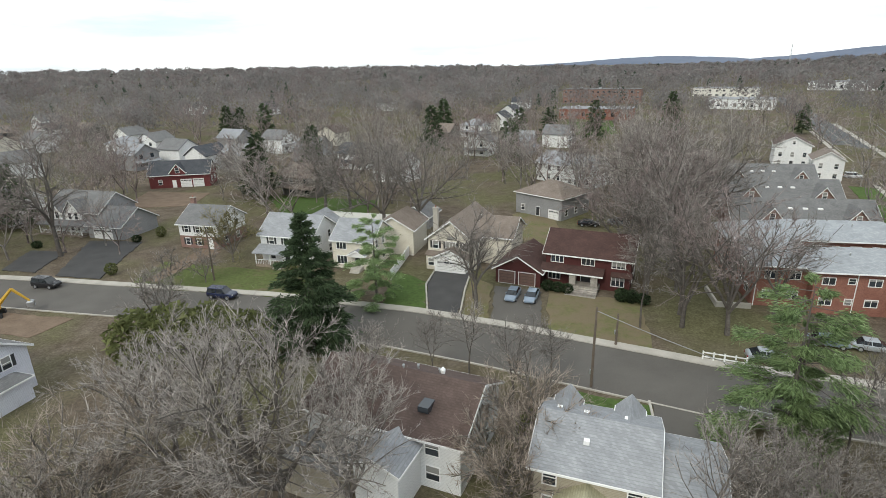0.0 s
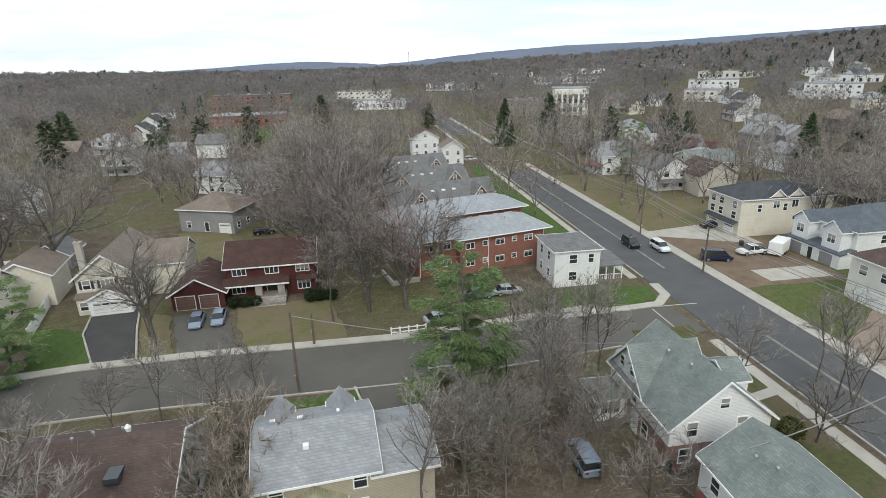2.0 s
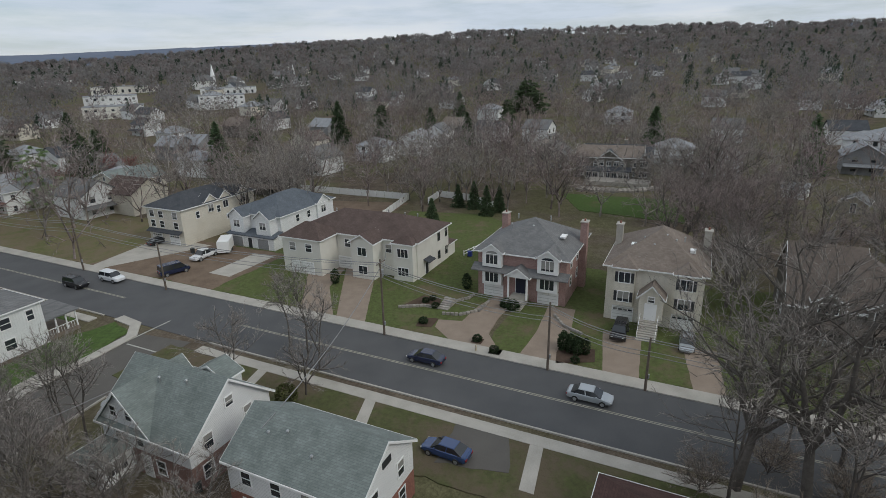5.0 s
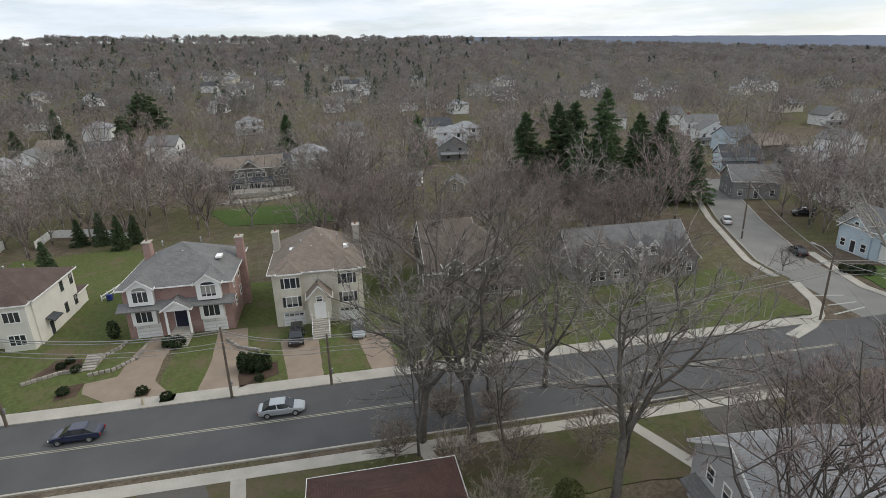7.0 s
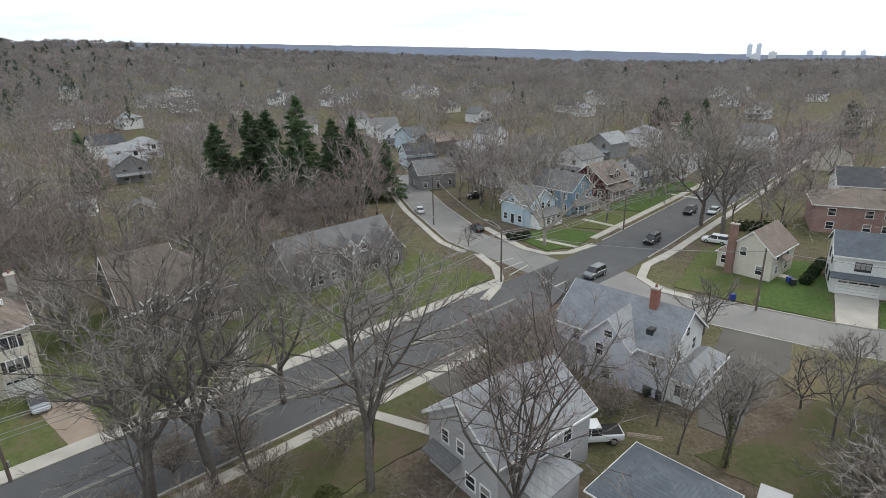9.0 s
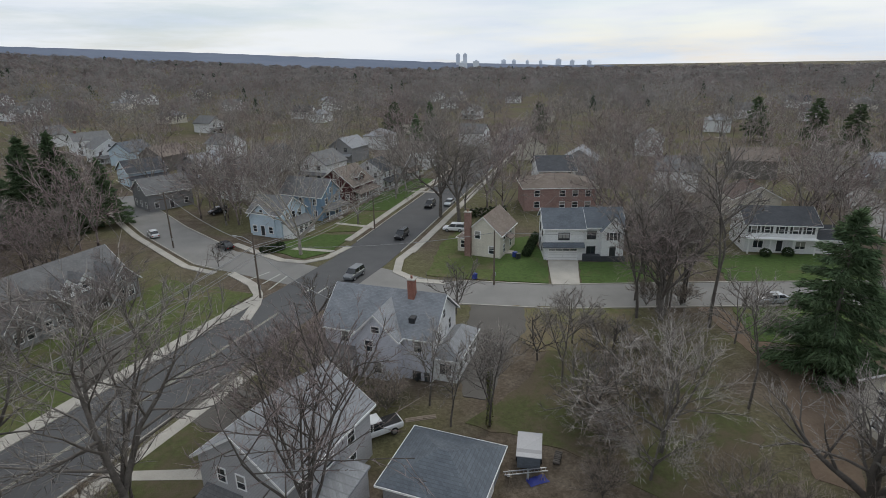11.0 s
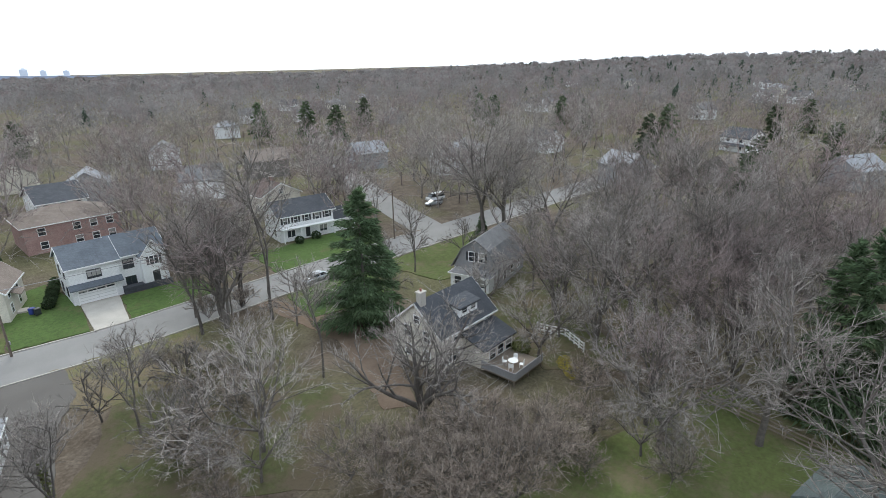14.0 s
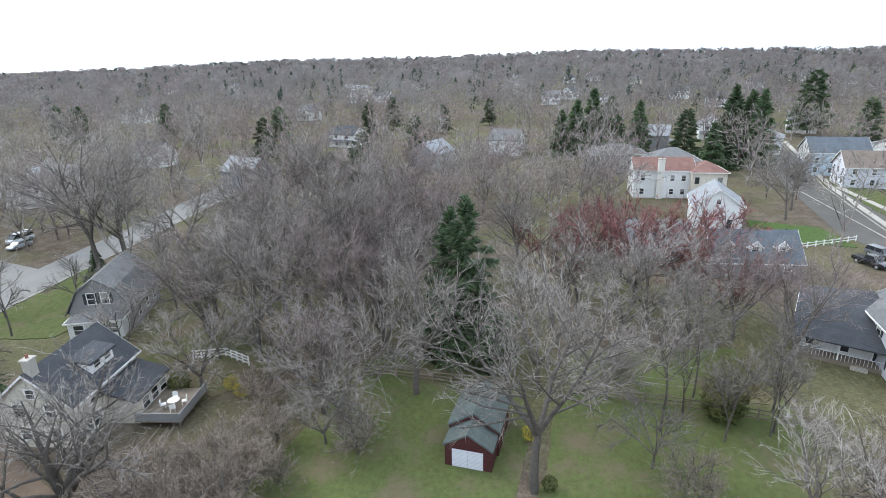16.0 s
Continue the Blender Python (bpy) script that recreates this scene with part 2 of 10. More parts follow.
BRICK_PINK = surf("rose_brick", (0.30, 0.19, 0.17), (0.44, 0.30, 0.27), 0.8, 5, 0.9, 0.4, courses=(0.075, 0.215), joint=1.2)
BRICK_BROWN = surf("brown_brick", (0.20, 0.12, 0.10), (0.31, 0.20, 0.17), 0.8, 5, 0.9, 0.4, courses=(0.075, 0.215), joint=1.2)
TRIM = surf("white_trim", (0.80, 0.80, 0.79), (0.90, 0.90, 0.89), 0.8, 12, 0.5, 0.05)
DARK_TRIM = plain("dark_trim", (0.03, 0.032, 0.036), 0.6)


def glazing():
    """Window glass, dark with a sky gloss, with pale blinds drawn down behind it to a height that differs from pane to pane."""
    m, n, l, b = node_mat("window_glass")
    tc, sep, info = n.new("ShaderNodeTexCoord"), n.new("ShaderNodeSeparateXYZ"), n.new("ShaderNodeObjectInfo")
    drop, low, mx = n.new("ShaderNodeMapRange"), n.new("ShaderNodeMath"), n.new("ShaderNodeMix")
    drop.inputs["From Min"].default_value, drop.inputs["To Min"].default_value, drop.inputs["To Max"].default_value = 0.35, 1.0, 0.15
    low.operation = "GREATER_THAN"
    mx.data_type = "RGBA"
    mx.inputs["A"].default_value, mx.inputs["B"].default_value = (0.032, 0.038, 0.046, 1), (0.30, 0.295, 0.28, 1)
    l.new(tc.outputs["Generated"], sep.inputs[0])
    l.new(info.outputs["Random"], drop.inputs["Value"])
    l.new(sep.outputs["Z"], low.inputs[0])
    l.new(drop.outputs["Result"], low.inputs[1])
    l.new(low.outputs["Value"], mx.inputs["Factor"])
    l.new(mx.outputs["Result"], b.inputs["Base Color"])
    b.inputs["Roughness"].default_value, b.inputs["Specular IOR Level"].default_value = 0.08, 0.8
    return m


GLASS = glazing()
GARAGE_WHITE = surf("white_garage_panel", (0.76, 0.76, 0.75), (0.87, 0.87, 0.85), 0.6, 9, 0.55, 0.1, courses=(0.5, 30.0), joint=0.7)
GARAGE_BROWN = surf("brown_garage_panel", (0.14, 0.085, 0.07), (0.2, 0.13, 0.11), 0.6, 9, 0.6, 0.1, courses=(0.5, 30.0), joint=0.7)
WOOD = surf("weathered_wood", (0.16, 0.13, 0.10), (0.30, 0.25, 0.20), 1.0, 8, 0.9, 0.3, each=0.15)
POLE_WOOD = surf("pole_wood", (0.10, 0.08, 0.065), (0.19, 0.155, 0.125), 1.0, 9, 0.9, 0.3)
VINYL = surf("white_vinyl", (0.78, 0.78, 0.77), (0.88, 0.88, 0.86), 0.5, 9, 0.5, 0.05)
METAL = surf("dull_metal", (0.35, 0.36, 0.37), (0.5, 0.51, 0.52), 1.0, 9, 0.45, 0.05, metal=0.7)
RUBBER = plain("rubber", (0.025, 0.025, 0.026), 0.8)
CABLE = plain("weathered_cable", (0.26, 0.26, 0.26), 0.45)
# plants
BARK = surf("grey_bark", (0.086, 0.076, 0.068), (0.195, 0.176, 0.158), 1.5, 8, 0.95, 0.5, each=0.22, spec=0.1)
BARK_PALE = surf("pale_bark", (0.26, 0.235, 0.20), (0.46, 0.43, 0.38), 1.2, 6, 0.95, 0.4, each=0.15, spec=0.1)
TWIG = surf("grey_brown_twigs", (0.175, 0.158, 0.144), (0.337, 0.307, 0.281), 0.25, 3, 0.95, 0.0, each=0.25, spec=0.1, thin=0.25, isle=0.55)
TWIG_RED = surf("red_brown_twigs", (0.186, 0.151, 0.142), (0.312, 0.262, 0.247), 0.25, 3, 0.95, 0.0, each=0.22, spec=0.1, thin=0.25, isle=0.55)
TWIG_PALE = surf("pale_twigs", (0.27, 0.245, 0.225), (0.43, 0.395, 0.365), 0.25, 3, 0.95, 0.0, each=0.18, spec=0.1, thin=0.25, isle=0.5)
TWIG_TAN = surf("tan_twigs", (0.234, 0.194, 0.162), (0.390, 0.338, 0.288), 0.25, 3, 0.95, 0.0, each=0.15, spec=0.1, thin=0.25, isle=0.55)
BUDS_RED = surf("red_buds", (0.19, 0.085, 0.08), (0.29, 0.155, 0.145), 0.3, 3, 0.9, 0.0, each=0.12, spec=0.1, thin=0.25, isle=0.65)
BUDS_YELLOW = surf("yellow_green_buds", (0.165, 0.148, 0.075), (0.265, 0.240, 0.130), 0.3, 3, 0.9, 0.0, each=0.12, spec=0.1, thin=0.25, isle=0.65)
NEEDLE = surf("dark_needles", (0.062, 0.100, 0.053), (0.137, 0.186, 0.098), 0.5, 4, 0.9, 0.0, each=0.25, spec=0.15, thin=0.45, isle=0.55)
NEEDLE_PINE = surf("pine_needles", (0.157, 0.230, 0.101), (0.280, 0.358, 0.174), 0.5, 4, 0.9, 0.0, each=0.2, spec=0.15, thin=0.45, isle=0.55)
NEEDLE_DARK_PINE = surf("dark_pine_needles", (0.06, 0.085, 0.048), (0.12, 0.155, 0.085), 0.5, 4, 0.9, 0.0, each=0.25, spec=0.15, thin=0.45, isle=0.5)
LEAF = surf("evergreen_leaves", (0.028, 0.045, 0.022), (0.065, 0.095, 0.045), 0.8, 6, 0.8, 0.0, each=0.25, spec=0.2, thin=0.45, isle=0.55)
LEAF_OLIVE = surf("olive_leaves", (0.10, 0.115, 0.045), (0.19, 0.20, 0.085), 0.6, 6, 0.9, 0.0, each=0.2, spec=0.15, thin=0.45, isle=0.55)
FAR_TWIG = surf("distant_grey_twigs", (0.166, 0.156, 0.150), (0.302, 0.286, 0.277), 0.02, 0.10, 0.95, 0.0, spec=0.05, thin=0.5, isle=0.08, spread=0.16)
FAR_RED = surf("distant_red_twigs", (0.168, 0.142, 0.137), (0.294, 0.258, 0.251), 0.02, 0.12, 0.95, 0.0, spec=0.05, thin=0.5, isle=0.08, spread=0.16)
FAR_NEEDLE = surf("distant_needles", (0.035, 0.050, 0.038), (0.085, 0.110, 0.080), 0.02, 0.12, 0.95, 0.0, spec=0.05, thin=0.2, isle=0.2)


# ---- builders ----
def mesh_of(name, verts, faces, mats):
    me = bpy.data.meshes.new(name)
    me.from_pydata([tuple(v) for v in verts], [], [tuple(f) for f in faces])
    for m in (mats if isinstance(mats, (list, tuple)) else [mats]):
        me.materials.append(m)
    return me


def part(name, data, parent, label="", m=None):
    """Links mesh data as one part under a thing or a part, at the local pose m."""
    ob = new(name, data)
    ob.parent = parent
    if m is not None:
        ob.matrix_basis = m
    if label:
        tagged(ob, label)
    return ob


class Soup:
    """Collects boxes, prisms and sheets of one mesh."""

    def __init__(self):
        self.v, self.f = [], []

    def add(self, verts, faces):
        k = len(self.v)
        self.v += [tuple(p) for p in verts]
        self.f += [tuple(i + k for i in q) for q in faces]
        return self

    def box(self, x0, y0, z0, x1, y1, z1, bevel=0.0):
        if bevel:
            b = bevel
            pts = []
            for z, i in ((z0, 0), (z1 - b, 0), (z1, b)):
                pts += [(x0 + i, y0 + i, z), (x1 - i, y0 + i, z), (x1 - i, y1 - i, z), (x0 + i, y1 - i, z)]
            fs = [(3, 2, 1, 0), (8, 9, 10, 11)]
            for r in (0, 4):
                fs += [(r + k, r + (k + 1) % 4, r + 4 + (k + 1) % 4, r + 4 + k) for k in range(4)]
            return self.add(pts, fs)
        return self.add([(x0, y0, z0), (x1, y0, z0), (x1, y1, z0), (x0, y1, z0), (x0, y0, z1), (x1, y0, z1), (x1, y1, z1), (x0, y1, z1)],
                        [(3, 2, 1, 0), (4, 5, 6, 7), (0, 1, 5, 4), (1, 2, 6, 5), (2, 3, 7, 6), (3, 0, 4, 7)])

    def slab(self, corners, thick):
        """A sheet of any outline, given a thickness straight down."""
        n = len(corners)
        low = [(x, y, z - thick) for x, y, z in corners]
        fs = [tuple(range(n)), tuple(range(2 * n - 1, n - 1, -1))]
        fs += [(k, k + n, (k + 1) % n + n, (k + 1) % n) for k in range(n)]
        return self.add(list(corners) + low, fs)

    def tube(self, p, q, r0, r1, k=6):
        p, q = Vector(p), Vector(q)
        d = (q - p).normalized()
        a = d.orthogonal().normalized()
        b = d.cross(a)
        ring = [a * math.cos(6.2832 * i / k) + b * math.sin(6.2832 * i / k) for i in range(k)]
        vs = [p + e * r0 for e in ring] + [q + e * r1 for e in ring]
        fs = [(i, (i + 1) % k, k + (i + 1) % k, k + i) for i in range(k)] + [tuple(range(k - 1, -1, -1)), tuple(range(k, 2 * k))]
        return self.add(vs, fs)

    def done(self, name, mats):
        return mesh_of(name, self.v, self.f, mats)


def thing(name, label, category, x, y, z=0.0, rz=0.0, group=""):
    e = new(name)
    e.empty_display_size = 0.3
    e.matrix_basis = pose(x, y, z, 0, 0, rz)
    return tagged(e, label, category, group)


# terrain: flat about the streets, rising to wooded hills
RIDGE_AZ = (-60, -41, -30, -3, 13, 25, 43, 55, 70, 89, 107, 120, 134, 154, 166, 175, 188, 201, 217, 235, 249, 265, 277, 300)
RIDGE_EL = (0.1, 0.1, 0.0, -0.3, -0.6, -0.5, 0.3, 0.9, 1.9, 2.8, 2.75, 2.45, 1.75, 0.45, -0.25, -0.6, -0.7, -0.8, -0.8, -0.4, 0.1, 0.1, 0.4, 0.1)
EDGE = 1500.0


def ground_z(x, y):
    r = np.hypot(x, y)
    az = (np.degrees(np.arctan2(x, y)) + 60) % 360 - 60
    el = np.interp(az, RIDGE_AZ, RIDGE_EL)
    top = np.maximum(H + EDGE * np.tan(np.radians(el)) - 13.0, 0.0)
    s = np.clip((r - 170) / (EDGE - 170), 0, 1)
    return top * (s ** 1.35)


def ribbon(points, width, z, kerb=0.0):
    """Left and right edges of a street along a line of points."""
    pts = [Vector((p[0], p[1], 0)) for p in points]
    left, right = [], []
    for i, p in enumerate(pts):
        a = (pts[min(i + 1, len(pts) - 1)] - pts[max(i - 1, 0)]).normalized()
        nrm = Vector((-a.y, a.x, 0))
        left.append(p + nrm * (width / 2 + kerb))
        right.append(p - nrm * (width / 2 + kerb))
    return left, right


def dense(points, step=6.0):
    out = []
    for a, b in zip(points[:-1], points[1:]):
        n = max(1, int(math.dist(a, b) / step))
        out += [(a[0] + (b[0] - a[0]) * k / n, a[1] + (b[1] - a[1]) * k / n) for k in range(n)]
    return out + [tuple(points[-1])]


def lift(x, y, z):
    return z + float(ground_z(np.array(x), np.array(y)))


def strip_mesh(name, points, off0, off1, z, thick, m):
    """A strip between two offsets to the left of a line, as a slab."""
    pts = dense(points)
    a, b = ribbon(pts, 2 * off0, 0)[0], ribbon(pts, 2 * off1, 0)[0]
    s = Soup()
    n = len(pts)
    top = [(p.x, p.y, lift(p.x, p.y, z)) for p in a] + [(p.x, p.y, lift(p.x, p.y, z)) for p in b]
    low = [(x, y, zz - thick) for x, y, zz in top]
    fs = []
    for i in range(n - 1):
        fs += [(i, i + 1, n + i + 1, n + i)]
        fs += [(2 * n + i, i + 2 * n + n, 3 * n + i + 1, 2 * n + i + 1)]
        fs += [(i, 2 * n + i, 2 * n + i + 1, i + 1), (n + i, n + i + 1, 3 * n + i + 1, 3 * n + i)]
    fs += [(0, n, 3 * n, 2 * n), (n - 1, 3 * n - 1, 4 * n - 1, 2 * n - 1)]
    s.add(top + low, fs)
    return s.done(name, m)


def sheet(name, outline, z, m, label, thick=0.2, category=""):
    """A lawn, drive or path: an outline at height z with a thin edge."""
    s = Soup().slab([(x, y, lift(x, y, z)) for x, y in outline], thick)
    ob = new(name, s.done(name, m))
    return tagged(ob, label, category, "", "structure")


# ---- ground, streets, kerbs and pavements ----
def build_ground():
    m, n, l, b = node_mat("leaf_strewn_ground")
    tc = n.new("ShaderNodeTexCoord")
    cols = ((0.088, 0.069, 0.050), (0.168, 0.138, 0.106), (0.094, 0.090, 0.046), (0.148, 0.138, 0.078))
    ramps = []
    for sc, (a, c) in ((0.35, cols[:2]), (0.6, cols[2:])):
        no = n.new("ShaderNodeTexNoise")
        no.inputs["Scale"].default_value, no.inputs["Detail"].default_value = sc, 8
        no.inputs["Roughness"].default_value = 0.7
        ra = n.new("ShaderNodeValToRGB")
        ra.color_ramp.elements[0].position, ra.color_ramp.elements[1].position = 0.35, 0.65
        ra.color_ramp.elements[0].color, ra.color_ramp.elements[1].color = (*a, 1), (*c, 1)
        l.new(tc.outputs["Object"], no.inputs["Vector"])
        l.new(no.outputs["Fac"], ra.inputs["Fac"])
        ramps.append((ra, no))
    pick = n.new("ShaderNodeTexNoise")
    pick.inputs["Scale"].default_value, pick.inputs["Detail"].default_value = 0.045, 5
    pr = n.new("ShaderNodeValToRGB")
    pr.color_ramp.elements[0].position, pr.color_ramp.elements[1].position = 0.44, 0.58
    mx = n.new("ShaderNodeMix")
    mx.data_type = "RGBA"
    l.new(tc.outputs["Object"], pick.inputs["Vector"])
    l.new(pick.outputs["Fac"], pr.inputs["Fac"])
    l.new(pr.outputs["Color"], mx.inputs["Factor"])
    l.new(ramps[0][0].outputs["Color"], mx.inputs["A"])
    l.new(ramps[1][0].outputs["Color"], mx.inputs["B"])
    litter = n.new("ShaderNodeTexNoise")
    litter.inputs["Scale"].default_value, litter.inputs["Detail"].default_value, litter.inputs["Roughness"].default_value = 2.6, 8, 0.8
    lr = n.new("ShaderNodeMapRange")
    lr.inputs["From Min"].default_value, lr.inputs["From Max"].default_value = 0.34, 0.66
    lr.inputs["To Min"].default_value, lr.inputs["To Max"].default_value = 0.55, 1.4
    hv = n.new("ShaderNodeHueSaturation")
    l.new(tc.outputs["Object"], litter.inputs["Vector"])
    l.new(litter.outputs["Fac"], lr.inputs["Value"])
    l.new(lr.outputs["Result"], hv.inputs["Value"])
    l.new(mx.outputs["Result"], hv.inputs["Color"])
    l.new(hv.outputs["Color"], b.inputs["Base Color"])
    bp = n.new("ShaderNodeBump")
    bp.inputs["Strength"].default_value, bp.inputs["Distance"].default_value = 0.5, 0.08
    l.new(ramps[0][1].outputs["Fac"], bp.inputs["Height"])
    l.new(bp.outputs["Normal"], b.inputs["Normal"])
    b.inputs["Roughness"].default_value, b.inputs["Specular IOR Level"].default_value = 0.95, 0.1
    radii = [0, 12, 25, 40, 60, 80, 100, 120, 145, 170, 200, 240, 290, 350, 430, 520, 640, 780, 940, 1120, 1300, 1500, 1800, 2400, 3200, 4400]
    k = 120
    vs, fs = [(0, 0, 0)], []
    for r in radii[1:]:
        a = np.arange(k) * 2 * np.pi / k
        x, y = r * np.sin(a), r * np.cos(a)
        z = ground_z(x, y) if r <= EDGE else ground_z(x * EDGE / r, y * EDGE / r) * (1 - 0.25 * (r - EDGE) / 2900)
        if r > 170:
            z = z + np.array([2.5 * (r / 600) * noise.noise(Vector((p * 0.004, q * 0.004, 3))) for p, q in zip(x, y)]) * (r < 1600)
        vs += list(zip(x, y, z))
    for i in range(k):
        fs.append((0, 1 + (i + 1) % k, 1 + i))
    for j in range(len(radii) - 2):
        o, p = 1 + j * k, 1 + (j + 1) * k
        fs += [(o + i, o + (i + 1) % k, p + (i + 1) % k, p + i) for i in range(k)]
    me = mesh_of("ground", vs, fs, m)
    me.polygons.foreach_set("use_smooth", [True] * len(fs))
    tagged(new("ground", me), "leaf-strewn brown and green yard ground", "ground", "", "structure")


build_ground()
SL = 0.3865
MAIN = [(53.15 + SL * 520, 520), (53.15 + SL * 170, 170), (53.15, 0), (53.15 - SL * 60, -60), (17.2, -93), (13.0, -107), (-10.0, -190), (-70, -420)]
NORTH = [(62.5, 43.6), (24.9, 52.9), (0, 62.6), (-12, 66.6), (-35, 71.6), (-74, 76.6), (-150, 84)]
NORTHEAST = [(24, -86), (44.5, -96.5), (63, -114.5), (99, -155), (150, -215)]
WEST = [(16, -87), (6, -80.5), (0, -79), (-15, -76.8), (-47, -77), (-70, -76.6), (-110, -75.8), (-180, -75)]
BRANCH = [(-80, -80.5), (-86, -97), (-98, -126), (-125, -180)]
FARWEST = [(-84, 75), (-108, 72), (-150, 82), (-230, 108)]


def street(name, pts, width, m, label, z):
    ob = new(name, strip_mesh(name, pts, -width / 2, width / 2, z, 0.1, m))
    tagged(ob, label, "road", "", "structure")


street("road_main", MAIN, 10.9, ASPHALT, "dark grey asphalt main street", 0.050)
street("road_north", NORTH, 10.3, ASPHALT_OLD, "worn grey asphalt side street", 0.046)
street("road_northeast", NORTHEAST, 8.6, ASPHALT_PALE, "grey asphalt street going uphill", 0.042)
street("road_west", WEST, 8.8, ASPHALT_PALE, "pale grey asphalt side street", 0.038)
street("road_branch", BRANCH, 8.0, ASPHALT_PALE, "grey asphalt branch street", 0.034)
street("road_far_west", FARWEST, 9.0, ASPHALT_OLD, "grey asphalt street beside houses", 0.030)


def kerbed(pts, off, walk_w, side, verge=0.0, m=CONCRETE):
    """A kerb stone line and a pavement behind it along one side of a street."""
    pts = pts if side > 0 else pts[::-1]
    k = new("kerb", strip_mesh("kerb", pts, off, off + 0.22, 0.17, 0.3, CONCRETE))
    tagged(k, "pale concrete kerb along the street", "kerb", "", "structure")
    if walk_w:
        a = off + 0.22 + verge
        p = new("pavement", strip_mesh("pavement", pts, a + 0.004, a + walk_w, 0.15, 0.3, m))
        tagged(p, "pale concrete pavement slabs along the street", "pavement", "", "structure")


def seg(pts, lo, hi):
    """The stretch of a line between two y values."""
    out = []
    for p in dense(pts, 3.0):
        if lo <= p[1] <= hi:
            out.append(p)
    return out


def seg_x(pts, lo, hi):
    return [p for p in dense(pts, 3.0) if lo <= p[0] <= hi]


# main street: east side (left of its line, which runs north to south), then west side
kerbed(seg(MAIN, -76, 300), 5.45, 1.9, 1)
kerbed(seg(MAIN, 52, 300), 5.45, 1.4, -1, 0.9)
kerbed(seg(MAIN, -62, 34), 5.45, 1.5, -1, 0.9)
kerbed(seg(MAIN, -300, -101), 5.4, 1.5, 1, 1.2)
kerbed(seg(MAIN, -300, -100), 5.4, 1.5, -1, 1.2)
# side streets
kerbed(seg_x(NORTH, -150, 54), 5.15, 1.3, -1, 0.1)
kerbed(seg_x(NORTH, -150, 50), 5.15, 0, 1)
kerbed(seg_x(NORTHEAST, 36, 150), 4.3, 1.3, 1, 0.8)
kerbed(seg_x(NORTHEAST, 46, 150), 4.3, 0, -1)
kerbed(seg_x(WEST, -180, 4), 4.4, 0, -1)
kerbed(seg_x(WEST, -74, 0), 4.4, 0, 1)
kerbed(seg_x(FARWEST, -230, -90), 4.5, 1.4, -1, 0.8)

# road markings: double centre line, stop bars and crossings
for off in (-0.12, 0.12):
    for lo, hi in ((-72, 34), (56, 330)):
        line = seg(MAIN, lo, hi)
        ob = new("centre_line", strip_mesh("centre_line", line, off - 0.06, off + 0.06, 0.058, 0.004, YELLOW))
        tagged(ob, "faded double yellow centre line", "road marking", "", "structure")


def bar(x, y, az, length, width, m=PAINT, label="faded white painted road bar"):
    s = Soup().box(-width / 2, 0, 0.054, width / 2, length, 0.060)
    ob = new("road_marking", s.done("road_marking", m))
    ob.matrix_basis = pose(x, y, 0, 0, 0, -az)
    tagged(ob, label, "road marking", "", "structure")


bar(59.0, 48.2, 112, 9.0, 0.22)
bar(34.2, -85.2, 215, 4.2, 0.3)
bar(31.4, -83.1, 201, 4.8, 0.3)
bar(29.5, -80.6, 192, 6.2, 0.3)
bar(57.6, 39.4, 21, 8.0, 0.2)
for k in range(4):
    bar(23.5 - 2.1 * k, -79.0 + 0.4 * k, 201, 3.2, 0.3)

# rounded pavement corners of the south crossing and of the north street
for line in ([(29.4, -69.5), (29.6, -74.7), (30.6, -78.8), (33.0, -82.9), (35.5, -85.3), (38.5, -88.1)], [(20.2, -102.0), (23.4, -95.4), (27.0, -93.2), (31.5, -94.4), (36.5, -98.2), (44.0, -104.5)], [(5.4, -105.6), (9.6, -94.1), (9.6, -87.8), (5.9, -83.6), (1.1, -82.6)],
             [(47.2, 52.2), (57.0, 49.2), (62.6, 47.6), (66.0, 49.2), (68.0, 53.0)]):
    p = new("pavement", strip_mesh("pavement", line, -0.75, 0.75, 0.156, 0.3, CONCRETE))
    tagged(p, "rounded pale concrete pavement corner", "pavement", "", "structure")

# lawns and verges
EAST = (0.933, -0.36)


def along(y, off):
    """A point beside the main street: y along its line, off metres to the east of its centre."""
    x = 53.15 + SL * y
    return (x + 0.933 * off, y - 0.36 * off)


def ragged(pts, step=1.4, amount=0.28):
    """An outline with an uneven, worn edge."""
    rng, out = random.Random(int(pts[0][0] * 10 + pts[0][1])), []
    for a, b in zip(pts, pts[1:] + pts[:1]):
        n = max(1, int(math.dist(a, b) / step))
        for k in range(n):
            w = amount if k else 0.0
            out.append((a[0] + (b[0] - a[0]) * k / n + rng.uniform(-w, w), a[1] + (b[1] - a[1]) * k / n + rng.uniform(-w, w)))
    return out


def lawn(pts, m=LAWN, label="patchy spring lawn", z=0.12):
    sheet("lawn", ragged(list(pts)), z, m, label, 0.3, "lawn")


def band(y0, y1, o0, o1, m=LAWN, label="patchy spring lawn", z=0.12):
    lawn([along(y0, o0), along(y1, o0), along(y1, o1), along(y0, o1)], m, label, z)


